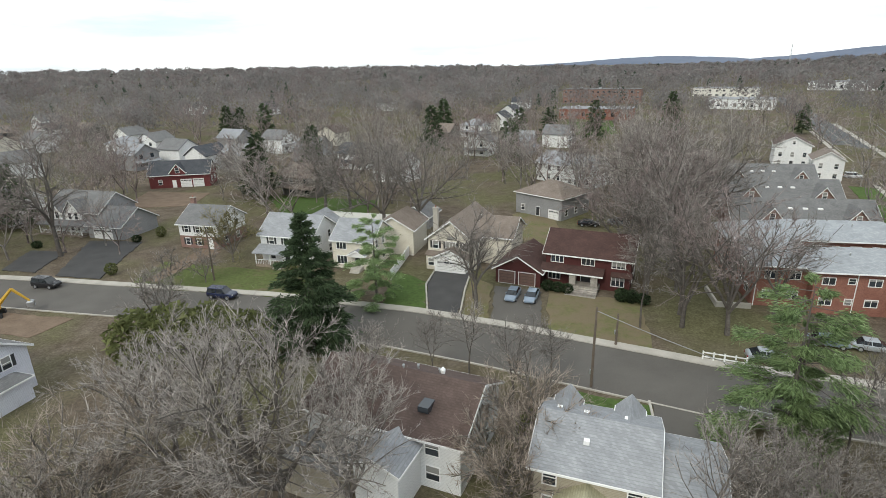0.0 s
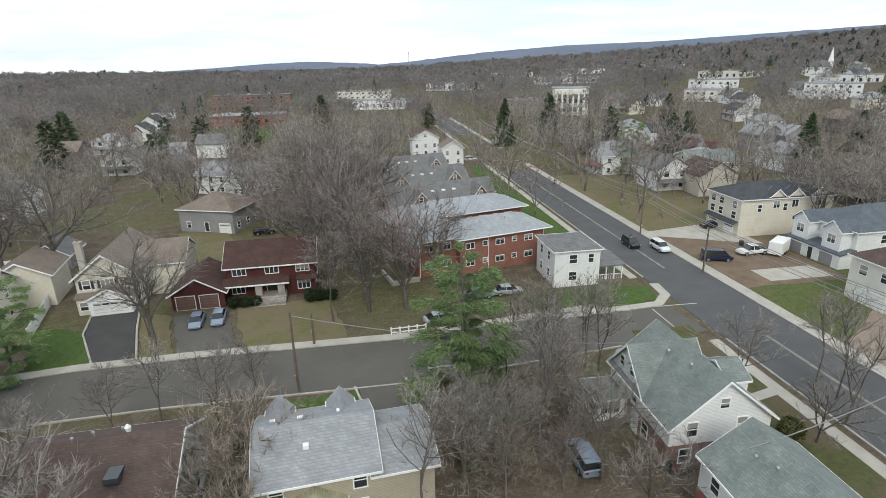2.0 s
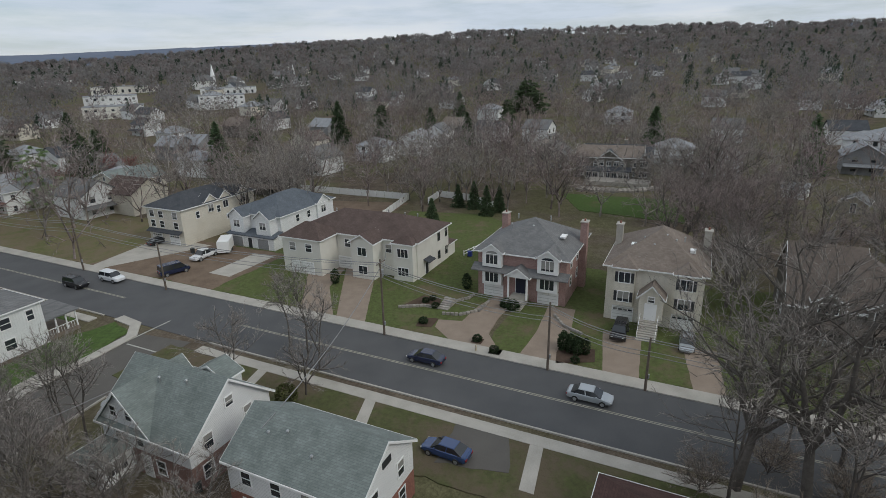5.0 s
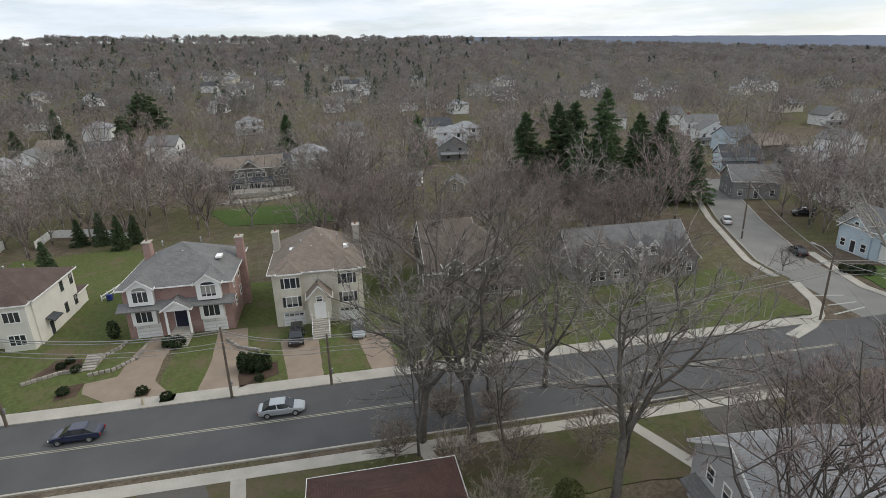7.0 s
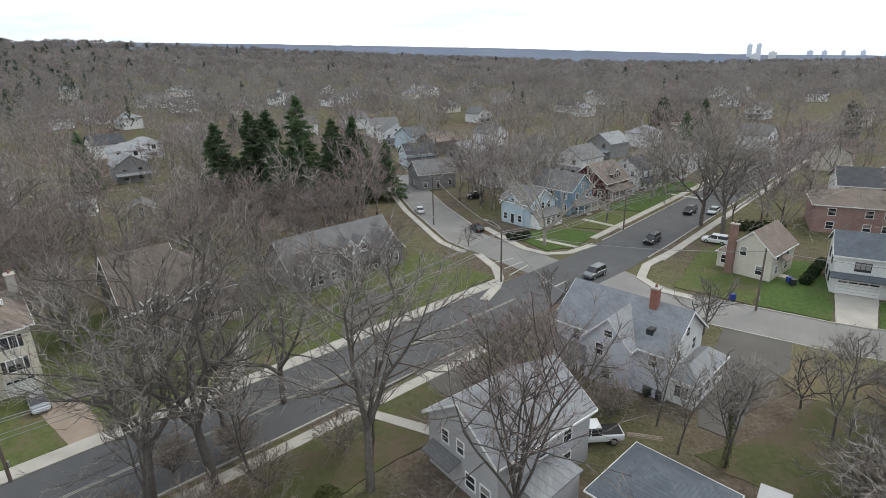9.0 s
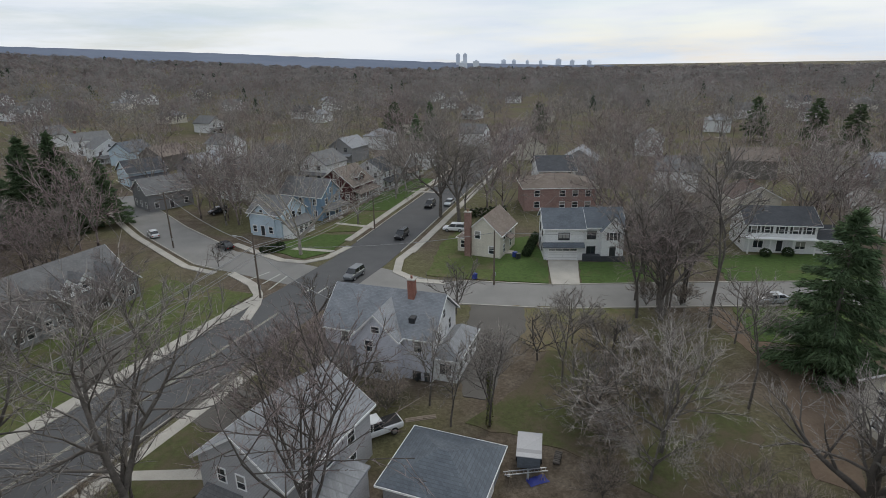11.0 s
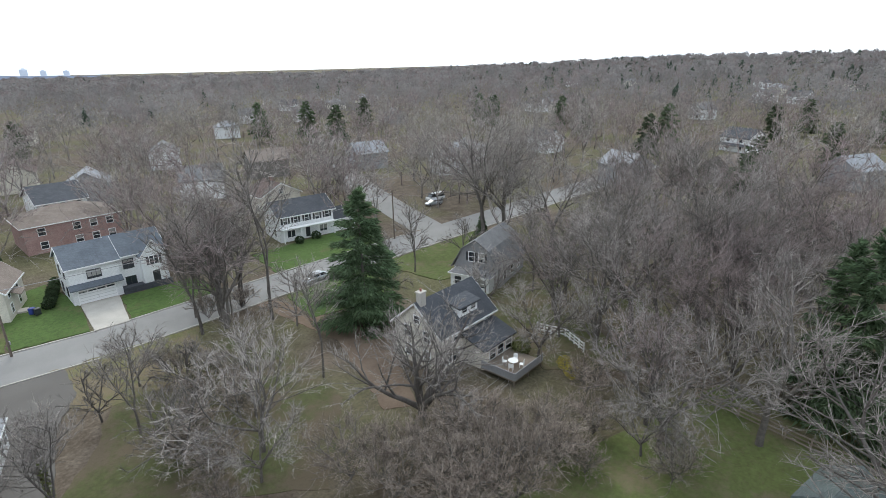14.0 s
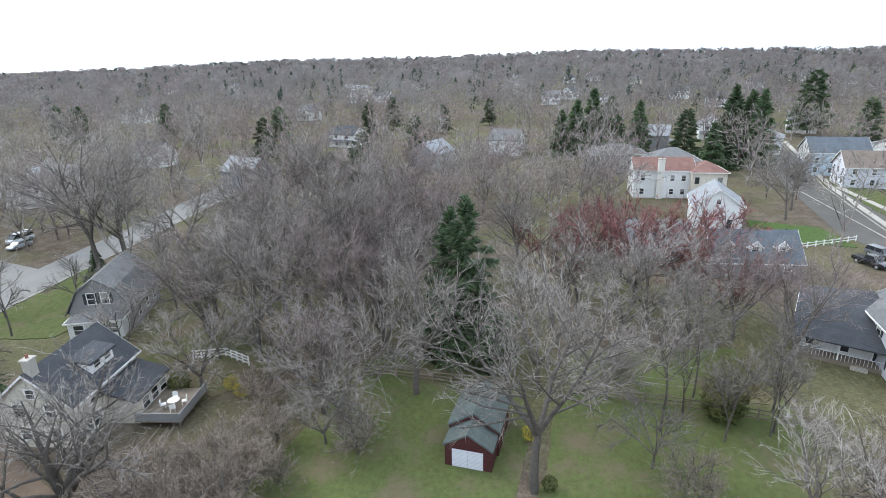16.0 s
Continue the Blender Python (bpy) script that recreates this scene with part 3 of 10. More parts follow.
band(-70, 3, 7.6, 40, LAWN, "green front and side lawns of the corner houses", 0.115)
band(4, 60, 7.6, 40, LAWN, "patchy lawn in front of pale houses", 0.115)
band(61, 130, 7.6, 34, LAWN_DRY, "dry lawn by the main street", 0.115)
band(56, 80, -20, -7.9, LAWN_GREEN, "green corner lawn beside white house", 0.118)
band(-52, 38, -16, -7.9, LAWN_WORN, "patchy lawn by the pavement", 0.113)
band(80, 150, -14, -7.9, LAWN_GREEN, "green lawn strip by apartments", 0.113)


# ---- houses ----
_cache = {}
FOOT = []


def box_mesh(name, w, d, h, m):
    """A shared box centred on x, from y -d to 0, from z 0 to h."""
    key = (name, round(w, 2), round(d, 3), round(h, 2), m.name)
    if key not in _cache:
        _cache[key] = Soup().box(-w / 2, -d, 0, w / 2, 0, h).done(name, m)
    return _cache[key]


def frame_mesh(w, h, m):
    """A window or door surround as one ring, 7 cm proud of the wall."""
    key = ("wf", round(w, 2), round(h, 2), m.name)
    if key not in _cache:
        t, p = 0.10, 0.07
        out = [(-w / 2 - t, -t), (w / 2 + t, -t), (w / 2 + t, h + t), (-w / 2 - t, h + t)]
        inn = [(-w / 2, 0), (w / 2, 0), (w / 2, h), (-w / 2, h)]
        vs = [(x, -p, z) for x, z in out + inn] + [(x, 0, z) for x, z in out + inn]
        fs = []
        if h < 1.95:
            bars = [(-w / 2, h * 0.47, w / 2, h * 0.53)]
            if w > 1.25:
                bars = [(u - 0.04, 0, u + 0.04, h) for u in ((0.0,) if w < 1.7 else (-w / 6, w / 6))]
            for x0, z0, x1, z1 in bars:
                k = len(vs)
                vs += [(x0, -0.055, z0), (x1, -0.055, z0), (x1, -0.055, z1), (x0, -0.055, z1)] + [(x0, -0.031, z0), (x1, -0.031, z0), (x1, -0.031, z1), (x0, -0.031, z1)]
                fs += [(k, k + 1, k + 2, k + 3), (k + 4, k + 5, k + 1, k), (k + 3, k + 2, k + 6, k + 7), (k + 1, k + 5, k + 6, k + 2), (k + 4, k, k + 3, k + 7)]
        for k in range(4):
            n = (k + 1) % 4
            fs += [(k, n, 4 + n, 4 + k), (8 + k, 8 + n, n, k), (4 + k, 4 + n, 12 + n, 12 + k)]
        _cache[key] = mesh_of("window_frame", vs, fs, m)
    return _cache[key]


SIDES = {"f": (0, 0), "r": (1, 90), "b": (2, 180), "l": (3, -90)}


def at_side(side, u, z, w, d, x0=0.0, y0=0.0):
    """The pose of a fitting on one face of a block: u metres along the face as seen from outside."""
    if side == "f":
        return pose(x0 + u, y0, z)
    if side == "r":
        return pose(x0 + w, y0 + u, z, 0, 0, 90)
    if side == "b":
        return pose(x0 + w - u, y0 + d, z, 0, 0, 180)
    return pose(x0, y0 + d - u, z, 0, 0, -90)


def window(house, m, w=0.95, h=1.35, shutters=None, frame_m=None):
    frame_m = frame_m or TRIM
    o = part("window", frame_mesh(w, h, frame_m), house, "", m)
    part("pane", box_mesh("pane", w, 0.03, h, GLASS), o, "")
    if shutters:
        for sx in (-1, 1):
            part("shutter", box_mesh("shutter", 0.38, 0.05, h, shutters), o, "dark louvred shutter",
                 pose(sx * (w / 2 + 0.31), 0, 0))
    return o


def house_door(house, m, w=0.95, h=2.05, mat=None):
    o = part("door", box_mesh("door", w, 0.06, h, mat or DARK_TRIM), house, "panelled front door", m)
    part("door_frame", frame_mesh(w, h, TRIM), o)


def garage_door(house, m, w=2.6, h=2.1, mat=None, lights=True):
    o = part("garage_door", box_mesh("garage_door", w, 0.05, h, mat or GARAGE_WHITE), house, "", m)
    part("door_frame", frame_mesh(w, h, TRIM), o)
    if lights:
        n = 4
        for k in range(n):
            part("pane", box_mesh("pane", w / n - 0.14, 0.065, 0.26, GLASS), o, "",
                 pose(-w / 2 + (k + 0.5) * w / n, 0, h - 0.48))


def chimney(house, x, y, z0, z1, m, w=0.9, d=0.7):
    s = Soup().box(x - w / 2, y - d / 2, z0, x + w / 2, y + d / 2, z1)
    c = part("chimney", s.done("chimney", m), house)
    s = Soup().box(x - w / 2 - 0.1, y - d / 2 - 0.1, z1, x + w / 2 + 0.1, y + d / 2 + 0.1, z1 + 0.15, 0.05)
    part("cap", s.done("cap", CONCRETE), c)
    s = Soup().tube((x, y, z1 + 0.15), (x, y, z1 + 0.5), 0.14, 0.12, 8)
    part("flue", s.done("flue", BRICK), c)


def swept(prof, lo, hi, thick, axis):
    """A bent sheet: a profile of (across, height) drawn out from lo to hi along x or y, thick downwards."""
    n = len(prof)
    at = (lambda u, a, z: (u, a, z)) if axis == "x" else (lambda u, a, z: (a, u, z))
    vs = [at(u, a, z + dz) for u in (lo, hi) for dz in (0, -thick) for a, z in prof]
    fs = []
    for i in range(n - 1):
        fs += [(i, i + 1, 2 * n + i + 1, 2 * n + i), (n + i, 3 * n + i, 3 * n + i + 1, n + i + 1), (i, n + i, n + i + 1, i + 1), (2 * n + i, 2 * n + i + 1, 3 * n + i + 1, 3 * n + i)]
    fs += [(0, 2 * n, 3 * n, n), (n - 1, 2 * n - 1, 4 * n - 1, 3 * n - 1)]
    return Soup().add(vs, fs)


def profile(kind, x0, y0, w, d, eave, rise, over):
    """The outline of a gabled roof across its ridge, the ends along it, and the ridge's axis."""
    if kind == "y":
        c0, span, l0, l1 = x0, w, y0 - over, y0 + d + over
    else:
        c0, span, l0, l1 = y0, d, x0 - over, x0 + w + over
    if kind == "gambrel":
        q = span * 0.2
        prof = [(c0 - over, eave - 0.3), (c0 + q, eave + rise * 0.66), (c0 + span / 2, eave + rise), (c0 + span - q, eave + rise * 0.66), (c0 + span + over, eave - 0.3)]
    else:
        drop = rise / (span / 2) * over
        prof = [(c0 - over, eave - drop), (c0 + span / 2, eave + rise), (c0 + span + over, eave - drop)]
    return prof, l0, l1, "y" if kind == "y" else "x"


def roof_of(kind, x0, y0, w, d, eave, rise, over=0.45, thick=0.2):
    """A roof as one mesh: x: ridge along the width, y: ridge along the depth, hip, flat, gambrel (ridge along x), shed (rising to the back)."""
    s = Soup()
    xa, xb, ya, yb = x0 - over, x0 + w + over, y0 - over, y0 + d + over
    if kind in ("x", "y", "gambrel"):
        prof, lo, hi, axis = profile(kind, x0, y0, w, d, eave, rise, over)
        return swept([(a, z + thick) for a, z in prof], lo, hi, thick, axis)
    if kind == "hip":
        run = min(w, d) / 2 + over
        if w >= d:
            r1, r2 = (xa + run, (ya + yb) / 2), (xb - run, (ya + yb) / 2)
        else:
            r1, r2 = ((xa + xb) / 2, ya + run), ((xa + xb) / 2, yb - run)
        z1 = eave + rise
        vs = [(xa, ya, eave), (xb, ya, eave), (xb, yb, eave), (xa, yb, eave), (*r1, z1), (*r2, z1)]
        vs += [(p[0], p[1], eave - 0.15) for p in vs[:4]]
        if w >= d:
            fs = [(0, 1, 5, 4), (1, 2, 5), (2, 3, 4, 5), (3, 0, 4)]
        else:
            fs = [(0, 1, 4), (1, 2, 5, 4), (2, 3, 5), (3, 0, 4, 5)]
        fs += [(0, 6, 7, 1), (1, 7, 8, 2), (2, 8, 9, 3), (3, 9, 6, 0), (9, 8, 7, 6)]
        s.add(vs, fs)
    elif kind == "flat":
        s.box(xa, ya, eave, xb, yb, eave + 0.25)
    elif kind == "shed":
        s.slab([(xa, ya, eave), (xb, ya, eave), (xb, y0 + d, eave + rise), (xa, y0 + d, eave + rise)], thick)
    return s


def block(house, x0, y0, w, d, eave, rise, wall_m, roof_m, kind="x", z0=0.0, over=0.45, lower=None, lower_h=0.0, trim=True):
    """A wing of a house: walls with gable ends, an optional lower storey of another material, and a roof."""
    FOOT.append((house, x0, y0, w, d))
    s = Soup()
    za = z0 - (0.3 if z0 == 0 else 0.0)
    if kind == "x":
        vs = [(x0, y0, za), (x0 + w, y0, za), (x0 + w, y0 + d, za), (x0, y0 + d, za), (x0, y0, eave), (x0 + w, y0, eave), (x0 + w, y0 + d, eave), (x0, y0 + d, eave),
              (x0, y0 + d / 2, eave + rise), (x0 + w, y0 + d / 2, eave + rise)]
        fs = [(0, 1, 5, 4), (1, 2, 6, 9, 5), (2, 3, 7, 6), (3, 0, 4, 8, 7), (4, 5, 9, 8), (6, 7, 8, 9)]
        s.add(vs, fs)
    elif kind == "y":
        vs = [(x0, y0, za), (x0 + w, y0, za), (x0 + w, y0 + d, za), (x0, y0 + d, za), (x0, y0, eave), (x0 + w, y0, eave), (x0 + w, y0 + d, eave), (x0, y0 + d, eave),
              (x0 + w / 2, y0, eave + rise), (x0 + w / 2, y0 + d, eave + rise)]
        fs = [(0, 1, 5, 8, 4), (1, 2, 6, 5), (2, 3, 7, 9, 6), (3, 0, 4, 7), (4, 8, 9, 7), (5, 6, 9, 8)]
        s.add(vs, fs)
    elif kind == "gambrel":
        q, zq = d * 0.2, eave + rise * 0.66
        prof = [(y0, za), (y0, eave), (y0 + q, zq), (y0 + d / 2, eave + rise), (y0 + d - q, zq), (y0 + d, eave), (y0 + d, za)]
        k = len(prof)
        vs = [(x0, a, b) for a, b in prof] + [(x0 + w, a, b) for a, b in prof]
        s.add(vs, [tuple(range(k)), tuple(range(2 * k - 1, k - 1, -1))] + [(i, (i + 1) % k, k + (i + 1) % k, k + i) for i in range(k)])
    elif kind == "shed":
        vs = [(x0, y0, za), (x0 + w, y0, za), (x0 + w, y0 + d, za), (x0, y0 + d, za), (x0, y0, eave - 0.2), (x0 + w, y0, eave - 0.2), (x0 + w, y0 + d, eave + rise - 0.2), (x0, y0 + d, eave + rise - 0.2)]
        s.add(vs, [(0, 1, 5, 4), (1, 2, 6, 5), (2, 3, 7, 6), (3, 0, 4, 7), (4, 5, 6, 7)])
    else:
        s.box(x0, y0, za, x0 + w, y0 + d, eave)
    part("wall", s.done("wall", wall_m), house)
    if lower is not None:
        e = 0.02
        part("lower_wall", Soup().box(x0 - e, y0 - e, za, x0 + w + e, y0 + d + e, lower_h).done("lower_wall", lower), house)
    r = part("roof", roof_of(kind, x0, y0, w, d, eave, rise, over).done("roof", roof_m), house)
    if trim and kind in ("x", "y"):
        prof, lo, hi, axis = profile(kind, x0, y0, w, d, eave, rise, over)
        for u in (lo - 0.05, hi):
            part("bargeboard", swept([(a, z + 0.18) for a, z in prof], u, u + 0.05, 0.24, axis).done("bargeboard", TRIM), r)
        for k, sg in ((0, -1), (-1, 1)):
            a, z = prof[k]
            lo2, hi2 = min(a, a + sg * 0.08), max(a, a + sg * 0.08)
            g = Soup().box(lo, lo2, z - 0.02, hi, hi2, z + 0.16) if axis == "x" else Soup().box(lo2, lo, z - 0.02, hi2, hi, z + 0.16)
            part("gutter", g.done("gutter", TRIM), r)
    elif trim and kind == "hip":
        o = over + 0.05
        for q in ((x0 - o, y0 - o, x0 + w + o, y0 - o + 0.05), (x0 - o, y0 + d + o - 0.05, x0 + w + o, y0 + d + o), (x0 - o, y0 - o + 0.05, x0 - o + 0.05, y0 + d + o - 0.05), (x0 + w + o - 0.05, y0 - o + 0.05, x0 + w + o, y0 + d + o - 0.05)):
            part("gutter", Soup().box(q[0], q[1], eave - 0.16, q[2], q[3], eave + 0.02).done("gutter", TRIM), r)


def windows(house, side, us, zs, w, d, x0=0.0, y0=0.0, ww=0.95, wh=1.35, shutters=None, frame_m=None):
    for z in zs:
        for u in us:
            window(house, at_side(side, u, z, w, d, x0, y0), ww, wh, shutters, frame_m)


def vents(house, pts):
    for x, y, z in pts:
        part("roof_vent", Soup().tube((x, y, z - 0.3), (x, y, z + 0.35), 0.09, 0.09, 6).tube((x, y, z + 0.35), (x, y, z + 0.45), 0.16, 0.1, 6).done("roof_vent", METAL), house)


def porch(house, x0, y0, w, d, h, roof_m, rise=0.8, deck=0.5, posts=4, steps_at=None):
    """A front porch in front of y0: deck, posts, rail, shed roof and steps."""
    part("porch_deck", Soup().box(x0, y0 - d, -0.2, x0 + w, y0 - 0.02, deck).done("porch_deck", WOOD), house)
    for k in range(posts):
        x = x0 + 0.12 + k * (w - 0.24) / (posts - 1)
        part("post", Soup().box(x - 0.08, y0 - d + 0.08, deck, x + 0.08, y0 - d + 0.24, h, 0.02).done("post", TRIM), house)
    t = Soup().box(x0, y0 - d + 0.13, deck + 0.8, x0 + w, y0 - d + 0.19, deck + 0.88)
    n = int(w / 0.35)
    for k in range(n):
        x = x0 + (k + 0.5) * w / n
        t.box(x - 0.02, y0 - d + 0.14, deck, x + 0.02, y0 - d + 0.18, deck + 0.8)
    part("railing", t.done("railing", TRIM), house)
    s = Soup().slab([(x0 - 0.3, y0 - d - 0.3, h), (x0 + w + 0.3, y0 - d - 0.3, h), (x0 + w + 0.3, y0 - 0.02, h + rise), (x0 - 0.3, y0 - 0.02, h + rise)], 0.18)
    part("porch_roof", s.done("porch_roof", roof_m), house)
    if steps_at is not None:
        n = max(2, int(deck / 0.18))
        for k in range(n):
            st = Soup().box(steps_at - 0.8, y0 - d - 0.3 * (n - k), -0.1, steps_at + 0.8, y0 - d - 0.3 * (n - k - 1), deck * (k + 1) / (n + 1))
            part("step", st.done("step", CONCRETE), house)


def house_at(x, y, front_az, label, name="house", z=0.0):
    return thing(name, label, "house", x, y, z, 180 - front_az)


def indoors(x, y, margin=1.2):
    """Whether a place lies within a house's walls."""
    for h, x0, y0, w, d in FOOT:
        if abs(h.location.x - x) + abs(h.location.y - y) > 60:
            continue
        p = h.matrix_basis.inverted() @ Vector((x, y, 0))
        if x0 - margin < p.x < x0 + w + margin and y0 - margin < p.y < y0 + d + margin:
            return True
    return False


def simple_house(x, y, faz, label, w, d, eave, rise, wall_m, roof_m, kind="x", nf=3, ns=2, shutters=None, door=True, chim=None, z=0.0, lower=None, dormers=0, porch_m=None, garage=None):
    """A plain house: one block with rows of windows, and what of door, porch, dormers, chimney and garage door it has."""
    h = house_at(x, y, faz, label, z=z)
    block(h, 0, 0, w, d, eave, rise, wall_m, roof_m, kind, lower=lower, lower_h=2.7 if lower else 0)
    zs = [0.9 + 2.75 * k for k in range(max(1, int((eave + 0.4) / 2.75)))]
    us = [(k + 0.5) * w / nf for k in range(nf)]
    for k, zz in enumerate(zs):
        for i, u in enumerate(us):
            if k == 0 and door and i == nf // 2:
                house_door(h, at_side("f", u, 0.25, w, d))
            elif k == 0 and garage and i == garage - 1:
                garage_door(h, at_side("f", u, 0.05, w, d))
            elif not (k == 0 and porch_m and False):
                window(h, at_side("f", u, zz, w, d), shutters=shutters)
    for sd in "lr":
        windows(h, sd, [(k + 0.5) * d / ns for k in range(ns)], zs, w, d)
    if kind == "x" and rise > 2.2:
        for sd in "lr":
            window(h, at_side(sd, d / 2, eave + 0.3, w, d), 0.8, 1.0)
    if kind == "y" and rise > 2.2:
        window(h, at_side("f", w / 2, eave + 0.3, w, d), 0.8, 1.0)
    windows(h, "b", us, zs[-1:], w, d)
    for k in range(dormers):
        u = (k + 0.5) * w / dormers
        block(h, u - 0.9, d * 0.16, 1.8, d * 0.34, eave + rise * 0.72, rise * 0.24, TRIM, roof_m, "y", z0=eave, over=0.2)
        window(h, at_side("f", 0.9, eave + rise * 0.36, 1.8, 1, u - 0.9, d * 0.16), 0.8, rise * 0.3)
    if porch_m:
        porch(h, 0, 0, w, 2.0, 2.7, porch_m, steps_at=w / 2)
    if chim:
        chimney(h, chim[0], chim[1], 0 if chim[0] < 0 or chim[0] > w else eave, eave + rise + 1.0, chim[2] if len(chim) > 2 else BRICK)
    return h


# east side of the main street, from the north
E_AZ = -69.0

# three-storey pale house with a charcoal roof
h = house_at(103.8, 69.6, E_AZ, "tall pale siding house with charcoal shingle roof")
block(h, 0, 0, 10.0, 20.0, 7.6, 2.4, CREAM, ROOF_BLACK, "hip")
windows(h, "f", (1.6, 4.2, 8.2), (3.5, 5.6), 10, 20, ww=1.2)
garage_door(h, at_side("f", 2.2, 0.05, 10, 20), 2.6)
garage_door(h, at_side("f", 7.2, 0.05, 10, 20), 2.6)
windows(h, "r", (4, 9.5), (5.0,), 10, 20, ww=0.8)
windows(h, "r", (12.2, ), (3.0,), 10, 20, ww=1.4, wh=1.0)
for u in (6.0, 10.0, 15.0):
    block(h, 8.2, u, 1.85, 3.0, 7.9, 1.3, CREAM, ROOF_BLACK, "x", z0=7.0, over=0.25)
    window(h, at_side("r", 1.5, 5.6, 10.05, 20, 0, u), 1.3, 1.4)
part("awning", Soup().slab([(0.2, -1.0, 2.7), (9.8, -1.0, 2.7), (9.8, -0.03, 3.2), (0.2, -0.03, 3.2)], 0.12).done("awning", ROOF_BLACK), h)

# white house with slate blue roof, twin front gables
h = house_at(101.6, 51.6, E_AZ, "white siding house with slate blue roof and twin gables")
block(h, 0, 2.5, 11.5, 17.0, 6.4, 3.0, WHITE, ROOF_BLUE, "hip")
for x in (0.3, 7.0):
    block(h, x, 0.4, 3.6, 6.0, 6.3, 1.4, WHITE, ROOF_BLUE, "y", z0=2.9, over=0.35)
    window(h, at_side("f", 1.8, 4.0, 3.6, 6, x, 0.4), 1.5, 1.4, frame_m=TRIM)
block(h, 0.0, 0.0, 11.5, 2.6, 2.7, 0.7, WHITE, ROOF_BLUE, "shed", over=0.35)
garage_door(h, at_side("f", 2.2, 0.05, 11, 3), 2.7, mat=GREY_SIDE, lights=False)
garage_door(h, at_side("f", 8.8, 0.05, 11, 3), 2.7, mat=GREY_SIDE, lights=False)
house_door(h, at_side("f", 5.5, 0.1, 11, 3))
windows(h, "r", (5, 8.5), (4.2, 1.2), 11.5, 17, 0, 2.5)
block(h, 8.5, 13.5, 3.4, 4.0, 6.6, 1.4, WHITE, ROOF_BLUE, "x", over=0.3)
window(h, at_side("r", 2.0, 4.3, 3.4, 4, 8.5, 13.5), 1.5, 1.4)
block(h, 11.4, 12.0, 2.6, 7.0, 2.7, 0.9, WHITE, ROOF_BLUE, "hip", over=0.3)

# long pale stucco house with brown hip roofs
h = house_at(92.0, 33.6, E_AZ, "pale stucco double house with brown hip roofs")
block(h, 0, 0, 24.0, 12.0, 6.6, 2.7, STUCCO, ROOF_BROWN, "hip")
block(h, 0.2, -4.8, 8.0, 6.0, 6.5, 2.1, STUCCO, ROOF_BROWN, "hip", over=0.4)
block(h, 13.2, -3.0, 4.2, 4.0, 6.5, 1.2, STUCCO, ROOF_BROWN, "y", over=0.35)
block(h, 20.2, -1.3, 3.6, 2.5, 6.5, 1.0, STUCCO, ROOF_BROWN, "hip", over=0.3)
windows(h, "f", (2.2, 5.6), (4.2,), 8, 6, 0.2, -4.8, 1.2)
garage_door(h, at_side("f", 4.0, 0.05, 8, 6, 0.2, -4.8), 4.6, 2.2, GARAGE_WHITE, False)
windows(h, "f", (2.1,), (1.0, 4.2), 4.2, 4, 13.2, -3.0, 1.6)
garage_door(h, at_side("f", 10.6, 0.05, 24, 12), 4.4, 2.2, GARAGE_WHITE, False)
windows(h, "f", (10.4, 18.6), (4.2,), 24, 12, ww=1.1)
windows(h, "f", (1.8,), (1.0, 4.2), 3.6, 2.5, 20.2, -1.3, 1.9)
windows(h, "r", (8.0, 11.0), (4.6, 1.3), 24, 12, ww=0.7, wh=1.3, frame_m=DARK_TRIM)
house_door(h, at_side("r", 3.2, 0.1, 24, 12))
part("awning", Soup().slab([(24.02, 2.0, 3.0), (25.2, 2.0, 2.6), (25.2, 4.4, 2.6), (24.02, 4.4, 3.0)], 0.1).done("awning", ROOF_BLACK), h)
vents(h, [(15, 6.5, 9.2), (18.5, 6.2, 9.1), (5, 5.0, 9.0), (20, 8, 8.6)])
block(h, 20.5, 12.0, 3.4, 3.0, 2.6, 0.8, STUCCO, ROOF_BROWN, "hip", over=0.3)

# rose brick house with grey hip roof and two white bays
h = house_at(78.2, 1.2, E_AZ, "rose brick house with grey hip roof and white bays")
block(h, 0, 0, 13.4, 13.5, 7.3, 3.9, BRICK_PINK, ROOF_GREY, "hip", over=0.6)
for x in (1.0, 9.4):
    block(h, x, -0.9, 3.0, 4.0, 7.5, 1.1, TRIM, ROOF_GREY, "y", z0=5.1, over=0.3)
    window(h, at_side("f", 1.5, 5.6, 3, 4, x, -0.9), 1.8, 1.5, frame_m=TRIM)
    arch = Soup()
    k = 8
    ring = [(1.5 + x + 0.9 * math.cos(math.pi * i / k), -0.95, 7.12 + 0.5 * math.sin(math.pi * i / k)) for i in range(k + 1)]
    arch.add(ring + [(p[0], -0.9, p[2]) for p in ring], [tuple(range(k + 1))])
    part("arched_light", arch.done("arched_light", GLASS), h)
    part("bay", Soup().box(x, -0.9, 2.3, x + 3.0, 0.0, 4.5, 0.03).done("bay", TRIM), h)
    window(h, at_side("f", 1.5, 2.75, 3, 4, x, -0.9), 2.0, 1.5, frame_m=TRIM)
    garage_door(h, at_side("f", x + 1.5, 0.03, 13, 13), 2.9, 2.0, lights=False)
part("skirt_roof", Soup().slab([(-0.6, -1.5, 4.6), (14.0, -1.5, 4.6), (14.0, -0.02, 5.3), (-0.6, -0.02, 5.3)], 0.16).done("skirt_roof", ROOF_GREY), h)
block(h, 5.2, -1.9, 3.2, 1.9, 4.6, 1.1, TRIM, ROOF_GREY, "y", z0=4.3, over=0.3)
